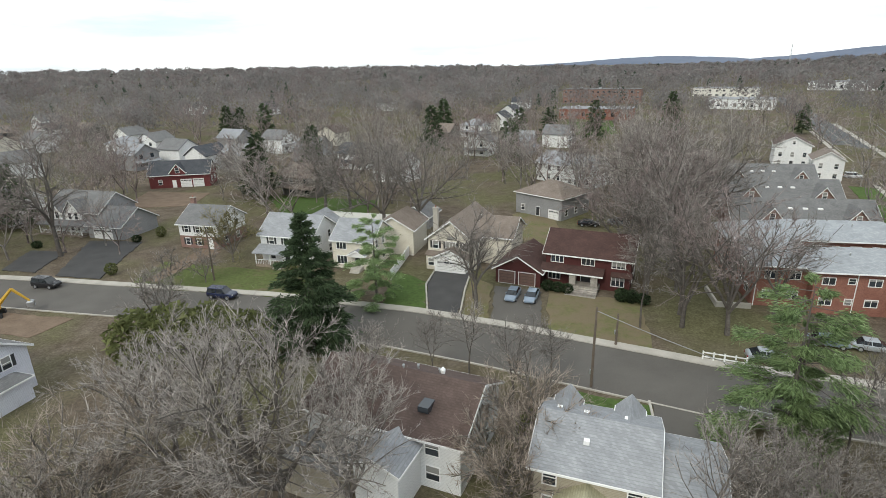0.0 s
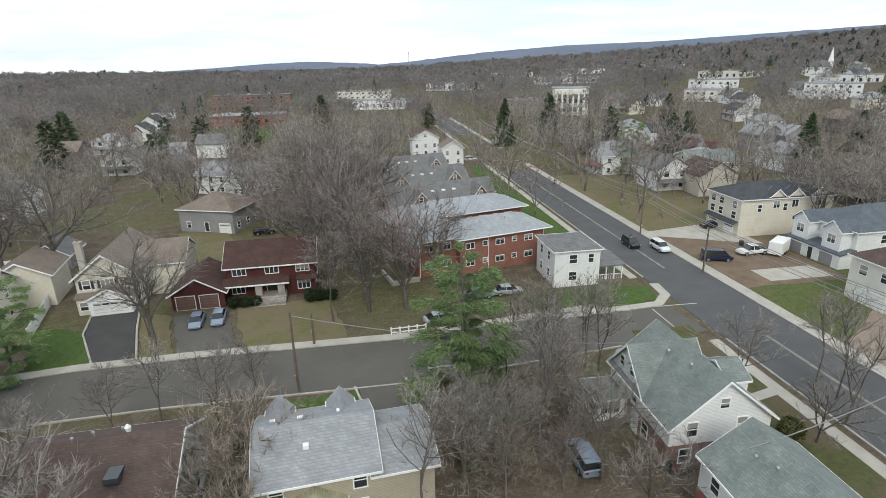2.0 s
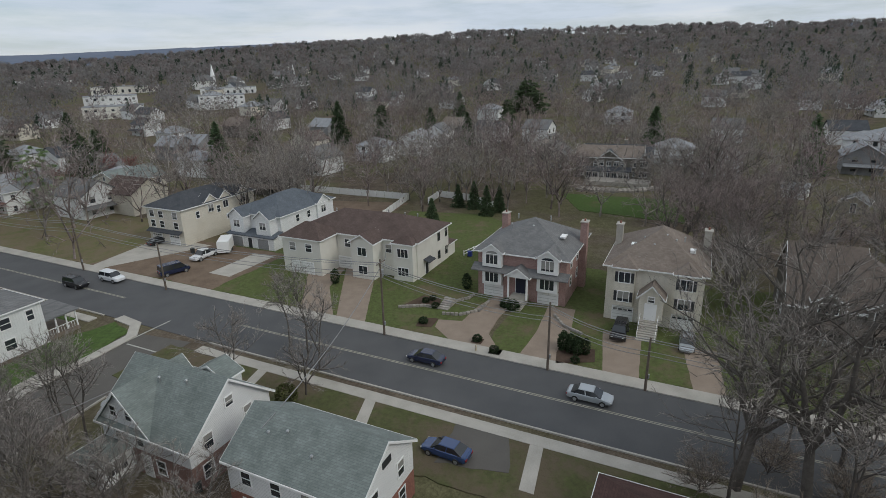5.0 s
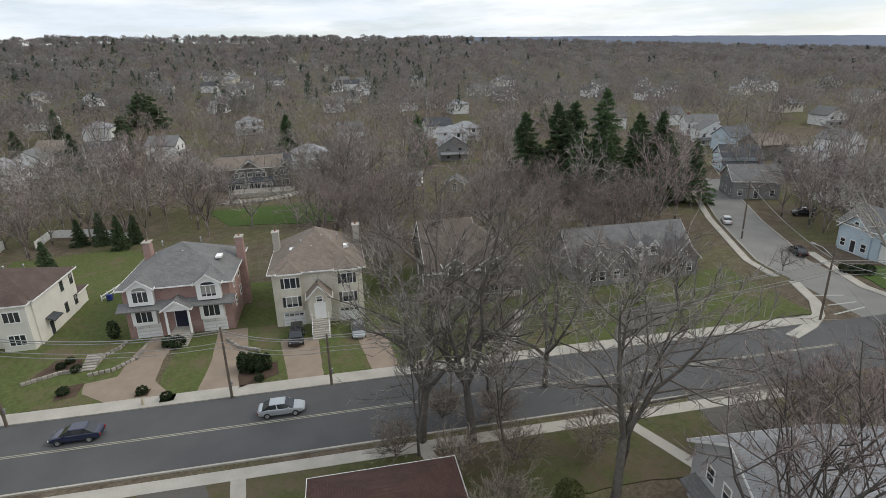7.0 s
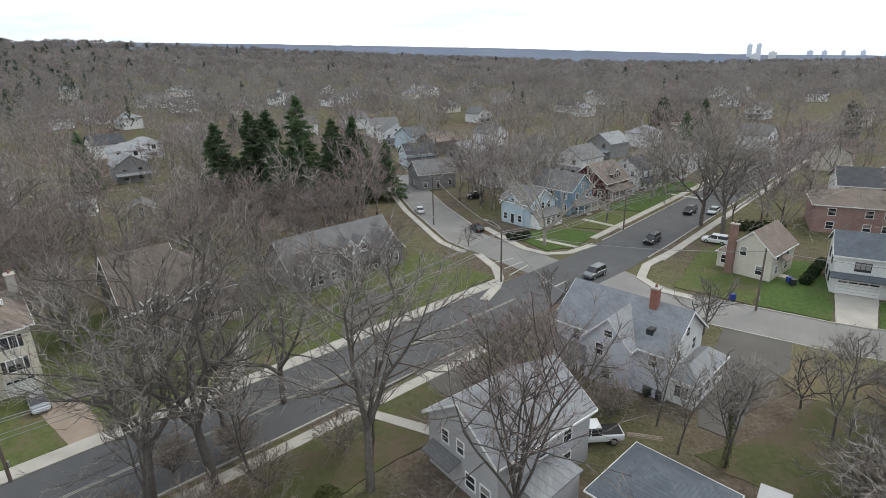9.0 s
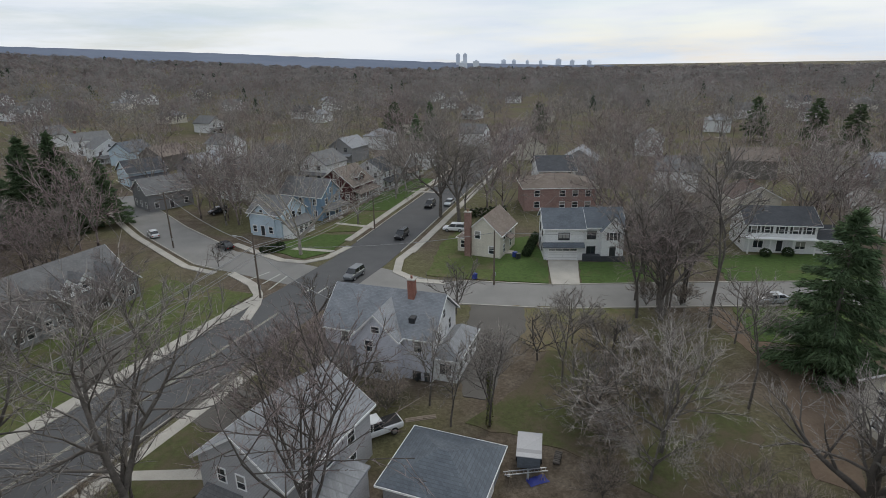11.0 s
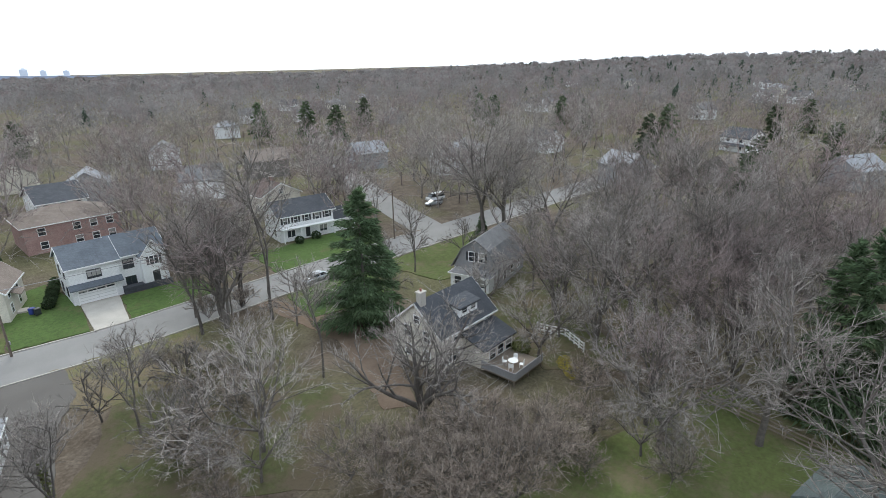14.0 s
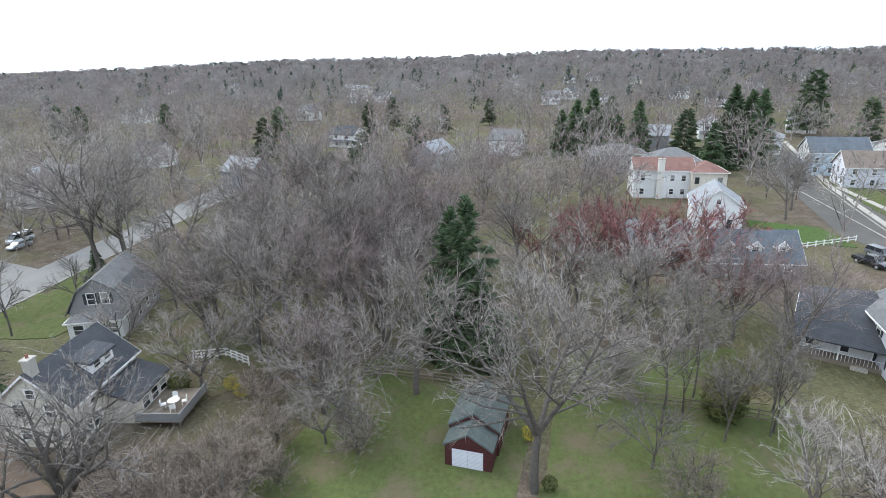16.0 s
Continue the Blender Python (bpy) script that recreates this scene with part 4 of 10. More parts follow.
for x in (5.4, 8.2):
    part("column", Soup().tube((x, -1.8, 1.0), (x, -1.8, 4.4), 0.17, 0.15, 10).done("column", TRIM), h)
house_door(h, at_side("f", 6.8, 1.2, 13, 13), 1.6, 2.4, plain("deep_blue_door", (0.015, 0.018, 0.04), 0.4))
for k in range(7):
    part("step", Soup().box(5.6, -3.9 + 0.3 * k, -0.1, 8.0, -3.6 + 0.3 * k if k < 6 else 0, 0.17 * (k + 1)).done("step", CONCRETE), h)
windows(h, "r", (3, 7, 10.5), (2.4, 5.2), 13.4, 13.5, ww=0.9)
windows(h, "l", (4, 9), (2.4, 5.2), 13.4, 13.5, ww=0.9)
chimney(h, 13.9, 9.0, 0, 10.6, BRICK_PINK, 1.0, 1.4)
chimney(h, 0.8, 10.5, 7, 10.4, BRICK_PINK, 1.0, 1.4)
part("skylight", Soup().box(11.2, 4.4, 9.0, 12.0, 6.0, 9.25).done("skylight", TRIM), h, "white framed skylight")
vents(h, [(4, 7, 11.0), (9, 7.5, 11.0), (3.6, 5, 10.0), (7, 5, 10.0)])

# cream house with tan hip roof, three storeys with bays
h = house_at(70.2, -16.2, E_AZ, "cream three-storey house with tan hip roof and bays")
block(h, 0, 0, 12.0, 13.5, 8.0, 4.0, CREAM, ROOF_TAN, "hip", over=0.5)
for x in (1.1, 8.6):
    block(h, x, -0.8, 2.6, 3.2, 8.1, 1.2, CREAM, ROOF_TAN, "hip", z0=2.6, over=0.35)
    for z in (3.3, 6.0):
        window(h, at_side("f", 1.3, z, 2.6, 3, x, -0.8), 1.4, 1.4, DARK_TRIM)
    garage_door(h, at_side("f", x + 1.3, 0.03, 12, 13), 2.6, 2.1)
block(h, 4.6, -2.2, 2.9, 2.2, 5.0, 1.5, CREAM, ROOF_TAN, "y", z0=1.6, over=0.3)
house_door(h, at_side("f", 1.45, 1.9, 2.9, 2, 4.6, -2.2), 1.3, 2.1, TRIM)
window(h, at_side("f", 1.45, 4.3, 2.9, 2, 4.6, -2.2), 0.7, 0.7)
for k in range(9):
    part("step", Soup().box(4.9, -5.0 + 0.3 * k, -0.1, 7.2, -4.7 + 0.3 * k if k < 8 else -2.2, 0.19 * (k + 1)).done("step", CONCRETE), h)
for x in (4.9, 7.1):
    part("handrail", Soup().tube((x, -4.9, 1.0), (x, -2.3, 2.6), 0.04, 0.04, 5).tube((x, -4.9, 0.2), (x, -4.9, 1.0), 0.04, 0.04, 5).done("handrail", TRIM), h)
windows(h, "r", (3, 7, 11), (3.3, 6.0), 12, 13.5)
windows(h, "l", (3, 7, 11), (3.3, 6.0), 12, 13.5)
chimney(h, 0.2, 8.5, 6, 11.3, CONCRETE, 0.9, 1.2)
chimney(h, 11.8, 8.5, 6, 11.5, CONCRETE, 0.9, 1.2)
vents(h, [(4, 4.5, 10.6), (8, 4.5, 10.6), (5.4, 3.4, 10.0), (3, 3.5, 9.9), (9, 6, 10.6), (6.8, 5, 11.0)])
for x in (2.4, 4.9, 7.6, 9.8):
    part("skylight", Soup().box(x, 3.6, 9.6, x + 0.7, 4.6, 10.0).done("skylight", TRIM), h)

# low brown-roofed cottage with dormers behind the trees
h = house_at(65.4, -37.6, E_AZ, "taupe cottage with broad brown roof and white dormers")
block(h, 0, 0, 8.0, 14.0, 4.8, 5.8, TAUPE, ROOF_UMBER, "x", over=0.4)
block(h, 1.0, 0.02, 13.4, 13.96, 4.8, 5.78, TAUPE, ROOF_UMBER, "hip", over=0.4)
for x in (2.4, 8.0):
    block(h, x, -0.7, 3.2, 3.6, 5.7, 1.1, TAUPE, ROOF_UMBER, "y", z0=3.6, over=0.3)
    window(h, at_side("f", 1.6, 4.3, 3.2, 3, x, -0.7), 2.0, 1.2)
porch(h, 0.5, 0, 13.5, 2.2, 2.8, ROOF_UMBER, 0.7, 0.5, 5, 7.0)
windows(h, "f", (2.2, 4.6, 10.2, 12.4), (0.9,), 14.5, 14, ww=1.3)
house_door(h, at_side("f", 7.2, 0.5, 14, 14), 1.1, 2.1, TRIM)
windows(h, "l", (4, 9), (1.0,), 14.5, 14)
windows(h, "r", (4, 9), (1.0,), 14.5, 14)

# blue-roofed cottage with many small gables at the corner
h = house_at(57.2, -60.0, E_AZ - 1, "grey cottage with dark grey roof and small white gables")
block(h, 0, 1.5, 21.0, 9.0, 3.2, 4.2, GREY_SIDE, ROOF_GREY, "x", over=0.5)
for x, w in ((0.8, 4.2), (4.6, 4.6), (15.6, 4.8)):
    block(h, x, -1.2, w, 7.0, 3.4, 2.5, GREY_SIDE, ROOF_GREY, "y", over=0.4)
    windows(h, "f", (w * 0.32, w * 0.68), (1.0,), w, 6, x, -1.2, 0.9, 1.4)
    window(h, at_side("f", w / 2, 3.5, w, 6, x, -1.2), 0.6, 0.8)
for x in (10.2, 12.8):
    block(h, x, 1.2, 1.9, 3.4, 4.9, 1.0, TRIM, ROOF_GREY, "y", z0=3.3, over=0.25)
    window(h, at_side("f", 0.95, 3.9, 1.9, 3, x, 1.2), 0.9, 1.0)
porch(h, 9.4, 1.5, 6.0, 2.2, 2.6, ROOF_GREY, 0.6, 0.4, 4, 12.4)
house_door(h, at_side("f", 12.4, 0.4, 21, 9, 0, 1.5))
windows(h, "f", (10.3, 14.4), (0.9,), 21, 9, 0, 1.5)
windows(h, "r", (3, 6), (1.0, 3.9), 21, 9, 0, 1.5)

# houses north-east of the main street crossing
simple_house(140, 108, E_AZ, "cream house with pale green roof", 12, 14, 5.6, 2.6, CREAM, ROOF_GREEN, "y", 3, 3)
simple_house(133, 99, E_AZ, "cream annex with pale roof", 7, 9, 4.6, 2.0, CREAM, ROOF_GREEN, "y", 2, 2)
simple_house(127, 128, E_AZ, "white house with dark red porch roof", 9.5, 12, 6.0, 3.6, WHITE, ROOF_LIGHT, "y", 3, 3, porch_m=ROOF_RED)
simple_house(158, 178, E_AZ, "brown brick house with brown roof", 17, 11, 5.8, 2.4, BEIGE, ROOF_BROWN, "x", 5, 2)

# apartments: two brick wings joined by a cross wing
for ax, ay, w in ((44.6, 73.0, 16.4), (44.8, 87.6, 22.0)):
    h = house_at(ax, ay, 187.0, "red brick apartment wing with pale grey hip roof")
    block(h, 0, 0, w, 8.6, 6.4, 2.1, BRICK, ROOF_PALE, "hip", over=0.9)
    us = [1.8 + 2.8 * k for k in range(int((w - 1) / 2.8))]
    windows(h, "f", us[::2], (1.4, 4.4), w, 8.6, ww=1.5, wh=0.95)
    windows(h, "f", us[1::2], (1.6, 4.6), w, 8.6, ww=0.8, wh=0.75)
    windows(h, "r", (2.2, 4.6, 7.0), (1.4, 4.4), w, 8.6, ww=1.1, wh=0.95)
    for x in (5.2, w - 0.4):
        part("downpipe", Soup().tube((x, -0.1, 0), (x, -0.1, 6.3), 0.06, 0.06, 6).done("downpipe", TRIM), h)
    vents(h, [(w * 0.3, 2.6, 7.8), (w * 0.6, 2.8, 7.9)])
h = house_at(38.0, 75.6, 187.0, "red brick apartment cross wing with grey roof")
block(h, 0, 0, 8.6, 20.5, 6.35, 2.1, BRICK, ROOF_PALE, "hip", over=0.9)
windows(h, "f", (2.0, 5.2), (1.3, 4.3), 8.6, 20.5, ww=1.3, wh=1.1)
windows(h, "l", [2.5 + 3.1 * k for k in range(6)], (1.3, 4.3), 8.6, 20.5, ww=1.3, wh=1.1)
part("downpipe", Soup().tube((0.3, -0.1, 0), (0.3, -0.1, 6.3), 0.06, 0.06, 6).done("downpipe", TRIM), h)
part("entrance_wall", Soup().box(-5.0, -1.5, -0.2, -0.3, -1.2, 0.8).box(-5.0, -1.2, -0.2, -4.7, 5.0, 0.8).done("entrance_wall", CONCRETE), h)

# grey-roofed town houses behind the apartments
for ax, ay in ((47.0, 104.6), (51.5, 123.5), (56.5, 142.5)):
    h = house_at(ax, ay, 187.0, "brick town house row with grey roof and white gables")
    block(h, 0, 0, 25, 10, 4.2, 3.6, BRICK_BROWN, ROOF_GREY, "x")
    for x in (4.2, 18.6):
        block(h, x, -0.6, 4.4, 5.5, 4.6, 2.6, BRICK_BROWN, ROOF_GREY, "y", over=0.4)
        window(h, at_side("f", 2.2, 4.9, 4.4, 6, x, -0.6), 0.8, 1.2)
        windows(h, "f", (1.3, 3.2), (1.0,), 4.4, 6, x, -0.6)
    windows(h, "r", (3, 7.5), (1.0,), 25, 10)
    window(h, at_side("r", 5, 4.8, 25, 10), 0.9, 1.2)
    for x in (10.0, 12.6, 15.2):
        part("dormer", Soup().box(x, 2.6, 5.2, x + 0.9, 3.8, 6.6, 0.1).done("dormer", TRIM), h)

# white houses by the main street farther north
simple_house(92.5, 162.8, 201.5, "white box house with tan roof", 7.5, 9, 6.0, 2.2, WHITE, ROOF_TAN, "y", 2, 2, door=False)
simple_house(92.0, 184, 201.5, "white two-storey house with brown roof", 10, 12, 7.2, 2.6, WHITE, ROOF_BROWN, "y", 3, 3)

# white flat-roofed corner house with porch
h = house_at(53.9, 60.4, 201.0, "white siding corner house with low grey roof")
block(h, 0, 0, 7.4, 8.5, 6.0, 0.9, WHITE, ROOF_GREY, "hip", over=0.35)
windows(h, "f", (3.0,), (3.9, 1.1), 7.4, 8.5, ww=1.2)
window(h, at_side("f", 5.9, 3.9, 7.4, 8.5), 0.8)
windows(h, "l", (2.5, 6.0), (3.9, 1.1), 7.4, 8.5)
windows(h, "r", (2.0, 6.0), (4.2,), 7.4, 8.5, ww=0.8)
window(h, at_side("r", 3.4, 1.0, 7.4, 8.5), 1.6, 1.4)
house_door(h, at_side("r", 5.6, 0.5, 7.4, 8.5))
porch(h, 7.42, 6.4, 4.2, 6.0, 3.0, ROOF_GREY, 0.25, 0.5, 4, None)

# cape house by the crossing: white upper walls over brick, grey roof
h = house_at(35.2, 24.2, 201.0, "cape house with white gables over brick and grey roof")
block(h, 0, 0, 9.4, 11.0, 4.6, 3.9, WHITE, ROOF_GREEN, "y", lower=BRICK_BROWN, lower_h=2.6, over=0.4)
windows(h, "f", (2.0, 6.6), (3.4,), 9.4, 11, ww=0.9)
windows(h, "f", (1.6, 5.0, 7.8), (0.8,), 9.4, 11, ww=1.0)
window(h, at_side("f", 4.7, 5.9, 9.4, 11), 0.8, 0.9)
windows(h, "l", (2.2, 5.0), (3.0,), 9.4, 11, ww=0.8, wh=1.1)
windows(h, "l", (3.2, 7.2), (0.8,), 9.4, 11, ww=1.0)
house_door(h, at_side("l", 5.4, 0.1, 9.4, 11), 1.0, 2.1, TRIM)
block(h, -3.0, 7.6, 3.0, 3.4, 2.6, 0.9, TRIM, ROOF_GREEN, "hip", over=0.3)
windows(h, "l", (0.9, 2.4), (0.9,), 3, 3.4, -3.0, 7.6, 1.1, 1.3)
windows(h, "f", (1.5,), (0.9,), 3, 3.4, -3.0, 7.6, 1.8, 1.3)
block(h, 7.6, 3.5, 2.0, 4.0, 5.8, 1.1, WHITE, ROOF_GREEN, "x", z0=4.0, over=0.2)
part("satellite_dish", Soup().tube((0.6, 10.6, 5.6), (0.4, 10.4, 5.8), 0.05, 0.45, 12).done("satellite_dish", METAL), h)
vents(h, [(3.2, 6.5, 7.6), (3.6, 3.5, 7.8)])
block(h, -0.03, 4.4, 6.4, 6.62, 4.6, 3.5, WHITE, ROOF_GREEN, "x", z0=2.62, over=0.35)
window(h, at_side("l", 2.2, 5.4, 6.4, 6.62, -0.03, 4.4), 0.75, 1.0)
window(h, at_side("l", 4.2, 5.4, 6.4, 6.62, -0.03, 4.4), 0.75, 1.0)

# white house over brick with grey-green roof
h = house_at(29.1, 8.7, 201.0, "white house over brick ground floor, grey-green shingle roof")
block(h, 0, 0, 7.8, 12.2, 5.3, 2.6, WHITE, ROOF_GREEN, "y", lower=BRICK, lower_h=2.5, over=0.3)
windows(h, "l", (1.9, 4.8, 7.7, 10.6), (3.5,), 7.8, 12.2, ww=0.9, wh=1.2)
windows(h, "l", (2.2, 7.2), (0.8,), 7.8, 12.2, ww=1.7, wh=1.3)
for u in (4.6, 8.6, 9.8):
    house_door(h, at_side("l", u, 0.15, 7.8, 12.2), 0.95, 2.1, TRIM)
windows(h, "f", (2.0, 5.8), (3.5, 0.8), 7.8, 12.2, ww=0.9)
part("gable_vent", Soup().box(3.3, -0.06, 5.9, 4.5, 0, 6.5).done("gable_vent", DARK_TRIM), h)
windows(h, "r", (2.6, 6.2, 9.8), (3.5, 0.8), 7.8, 12.2)
vents(h, [(2.6, 8.0, 7.0), (1.6, 5.0, 6.4), (2.2, 9.6, 6.75)])
part("tarpaulin", Soup().slab([(4.7, 0.4, 7.48), (7.7, 0.4, 5.48), (7.7, 6.4, 5.48), (4.5, 5.8, 7.62)], 0.05).done("tarpaulin", RUBBER), h, "black sheet patching the roof")
for k in range(14):
    part("deck_board", Soup().box(-5.4, 5.0 + 0.32 * k, -0.05, -0.4, 5.28 + 0.32 * k, 0.55).done("deck_board", WOOD), h, "weathered timber board")

# low tan-roofed bungalow front by the main street, west side
h = house_at(31.5, -19.5, 111.0, "brown-roofed bungalow near the pavement")
block(h, 0, 0, 11, 9, 3.0, 2.4, BRICK_BROWN, ROOF_MAROON, "hip", over=0.5)
windows(h, "f", (2, 5, 9), (0.9,), 11, 9)

# dark red house with maroon roofs, side street
h = house_at(8.6, 84.0, 199.5, "dark red house with maroon roof and stone entrance")
block(h, 1.0, 0, 13.0, 8.5, 5.3, 2.6, DARK_RED, ROOF_MAROON, "x", over=0.5)
block(h, -6.6, -2.6, 7.4, 9.0, 2.6, 2.2, DARK_RED, ROOF_MAROON, "y", over=0.5)
garage_door(h, at_side("f", 1.9, 0.05, 7.4, 9, -6.6, -2.6), 2.6, 2.1, GARAGE_BROWN, False)
garage_door(h, at_side("f", 5.2, 0.05, 7.4, 9, -6.6, -2.6), 2.6, 2.1, GARAGE_BROWN, False)
part("skirt_roof", Soup().slab([(0.4, -1.9, 2.75), (10.2, -1.9, 2.75), (10.2, -0.02, 3.5), (0.4, -0.02, 3.5)], 0.15).done("skirt_roof", ROOF_MAROON), h)
part("fascia", Soup().box(0.4, -2.0, 2.6, 10.2, -1.9, 2.8).done("fascia", TRIM), h)
part("second_skirt_roof", Soup().slab([(11.2, -1.0, 2.75), (14.3, -1.0, 2.75), (14.3, -0.02, 3.2), (11.2, -0.02, 3.2)], 0.12).done("skirt_roof", ROOF_MAROON), h)
windows(h, "f", (2.8, 7.6, 12.2), (3.8,), 14, 8.5, ww=1.9, wh=1.3)
windows(h, "f", (2.4, 12.2), (0.9,), 14, 8.5, ww=1.8, wh=1.4)
house_door(h, at_side("f", 7.4, 0.9, 14, 8.5), 1.5, 2.1)
for x in (5.6, 8.9):
    part("stone_pier", Soup().box(x - 0.5, -1.7, -0.1, x + 0.5, -0.9, 2.6, 0.05).done("stone_pier", STONE), h)
for k in range(6):
    part("step", Soup().box(5.0, -4.2 + 0.45 * k, -0.1, 9.6, -3.75 + 0.45 * k if k < 5 else 0, 0.16 * (k + 1)).done("step", STONE), h)
windows(h, "r", (2.5, 6), (0.9, 3.7), 14, 8.5)

# tan house with front gable and white garage
h = house_at(-10.6, 89.2, 196.0, "beige house with front gable and white garage door")
block(h, 0, 1.5, 8.4, 14.0, 5.4, 3.2, CREAM, ROOF_TAN, "y", over=0.5)
windows(h, "f", (1.4, 6.9), (3.6,), 8.4, 14, 0, 1.5, 0.95, 1.3, DARK_TRIM)
window(h, at_side("f", 4.2, 3.6, 8.4, 14, 0, 1.5), 1.7, 1.3, DARK_TRIM)
part("arched_light", Soup().box(3.5, 1.44, 5.3, 4.9, 1.5, 5.8, 0.1).done("arched_light", GLASS), h)
block(h, 1.9, -0.6, 5.6, 3.0, 2.7, 1.4, TRIM, ROOF_TAN, "y", over=0.4)
garage_door(h, at_side("f", 2.8, 0.05, 5.6, 3, 1.9, -0.6), 4.6, 2.15)
block(h, 0.0, 0.4, 1.9, 1.4, 2.7, 0.5, CREAM, ROOF_TAN, "shed", over=0.2)
window(h, at_side("f", 0.9, 0.8, 1.9, 1.4, 0, 0.4), 1.0, 1.2)
block(h, 7.6, 6.0, 6.2, 9.0, 5.2, 2.4, CREAM, ROOF_TAN, "x", over=0.5)
windows(h, "r", (2, 5), (0.9, 3.6), 8.4, 14, 0, 1.5)
chimney(h, -0.4, 6.5, 0, 9.4, CONCRETE)

# small grey-roofed house with front bay
h = house_at(-27.2, 90.0, 192.0, "white cottage with grey roof and entrance steps")
block(h, 0, 0, 7.6, 9.0, 5.2, 2.6, CREAM, ROOF_LIGHT, "x", over=0.4)
windows(h, "f", (1.8,), (0.9, 3.6), 7.6, 9, ww=1.8, wh=1.4)
house_door(h, at_side("f", 4.8, 0.5, 7.6, 9))
block(h, 3.6, -1.2, 3.0, 1.4, 2.9, 0.8, TRIM, ROOF_LIGHT, "y", z0=2.6, over=0.2)
block(h, 4.0, 9.0, 8.0, 8.0, 5.0, 2.2, CREAM, ROOF_TAN, "y", over=0.4)
windows(h, "r", (2, 5), (0.9, 3.6), 7.6, 9)
for k in range(4):
    part("step", Soup().box(4.0, -2.2 + 0.3 * k, -0.1, 5.8, -1.9 + 0.3 * k if k < 3 else 0, 0.16 * (k + 1)).done("step", CONCRETE), h)
h = house_at(-18.8, 115.5, 196.0, "grey garage with white door", "garage")
block(h, 0, 0, 6.5, 6.5, 2.8, 2.0, GREY_SIDE, ROOF_GREY, "y")
garage_door(h, at_side("f", 3.25, 0.05, 6.5, 6.5), 5.0, 2.1)

# white houses with porches farther along the side street
h = house_at(-41.2, 92.5, 192.0, "white house with grey roof and dark porch")
block(h, 0, 0, 10.5, 9.0, 5.4, 2.8, WHITE, ROOF_LIGHT, "x")
windows(h, "f", (2.3, 5.3, 8.3), (3.7,), 10.5, 9, shutters=DARK_TRIM)
windows(h, "f", (2.3, 8.3), (0.9,), 10.5, 9)
house_door(h, at_side("f", 5.3, 0.5, 10.5, 9))
porch(h, 0, 0, 6.0, 2.4, 2.7, ROOF_LIGHT, 0.9, 0.5, 3, 4.5)
windows(h, "r", (2.5, 6.5), (0.9, 3.7), 10.5, 9)
block(h, 3.0, 9.0, 6.0, 5.0, 5.0, 2.0, WHITE, ROOF_LIGHT, "y")
h = house_at(-61.6, 101.0, 190.0, "white house with black shutters over brick, grey roof")
block(h, 0, 0, 8.8, 9.5, 5.0, 2.7, WHITE, ROOF_GREY, "x", lower=BRICK_BROWN, lower_h=2.5)
windows(h, "f", (1.8, 4.4, 7.0), (3.3,), 8.8, 9.5, ww=0.9, shutters=DARK_TRIM)
windows(h, "f", (1.8, 4.4), (0.7,), 8.8, 9.5, ww=0.9, shutters=DARK_TRIM)
house_door(h, at_side("f", 7.0, 0.1, 8.8, 9.5), mat=TRIM)
chimney(h, -0.4, 6.0, 0, 8.8, BRICK_BROWN)
windows(h, "r", (2.5, 6.5), (0.7, 3.3), 8.8, 9.5)

# ranch with garage and pale houses at the far end
h = house_at(-99.0, 112.5, 192.0, "pale grey house with garage and grey gables")
block(h, 0, 0, 15.0, 10.0, 5.0, 3.4, GREY_SIDE, ROOF_GREY, "x")
for x in (1.0, 6.5):
    block(h, x, -1.0, 4.6, 6.0, 5.0, 2.6, WHITE, ROOF_GREY, "y")
    windows(h, "f", (1.4, 3.2), (0.9, 3.5), 4.6, 6, x, -1.0)
block(h, 14.0, -2.5, 9.0, 10.0, 2.9, 3.0, GREY_SIDE, ROOF_GREY, "x")
garage_door(h, at_side("f", 4.0, 0.05, 9, 10, 14.0, -2.5), 4.8, 2.1)
porch(h, 0.5, -1.0, 12.0, 2.0, 2.6, ROOF_GREY, 0.6, 0.4, 5, 6)
simple_house(-127, 118, 192.0, "white house with grey roof and porch", 16, 10, 5.2, 3.2, WHITE, ROOF_GREY, "x", 5, 2, porch_m=ROOF_GREY)

# red barn-like garage
h = house_at(-102.0, 156.4, 167.0, "barn red carriage house with dark roof and white doors", z=lift(-95, 160, 0))
block(h, 0, 0, 17.5, 9.0, 4.0, 3.4, BARN_RED, ROOF_BLACK, "x")
block(h, 6.4, -0.4, 4.4, 5.0, 4.6, 2.4, BARN_RED, ROOF_BLACK, "y", z0=3.2, over=0.3)
window(h, at_side("f", 2.2, 4.5, 4.4, 5, 6.4, -0.4), 1.1, 1.4)
for u in (10.6, 14.2):
    garage_door(h, at_side("f", u, 0.05, 17.5, 9), 3.0, 2.3)
window(h, at_side("f", 3.2, 1.0, 17.5, 9), 1.0, 1.4)
house_door(h, at_side("f", 7.2, 0.05, 17.5, 9), mat=TRIM)
windows(h, "r", (2.6, 6.4), (1.2, 4.4), 17.5, 9)

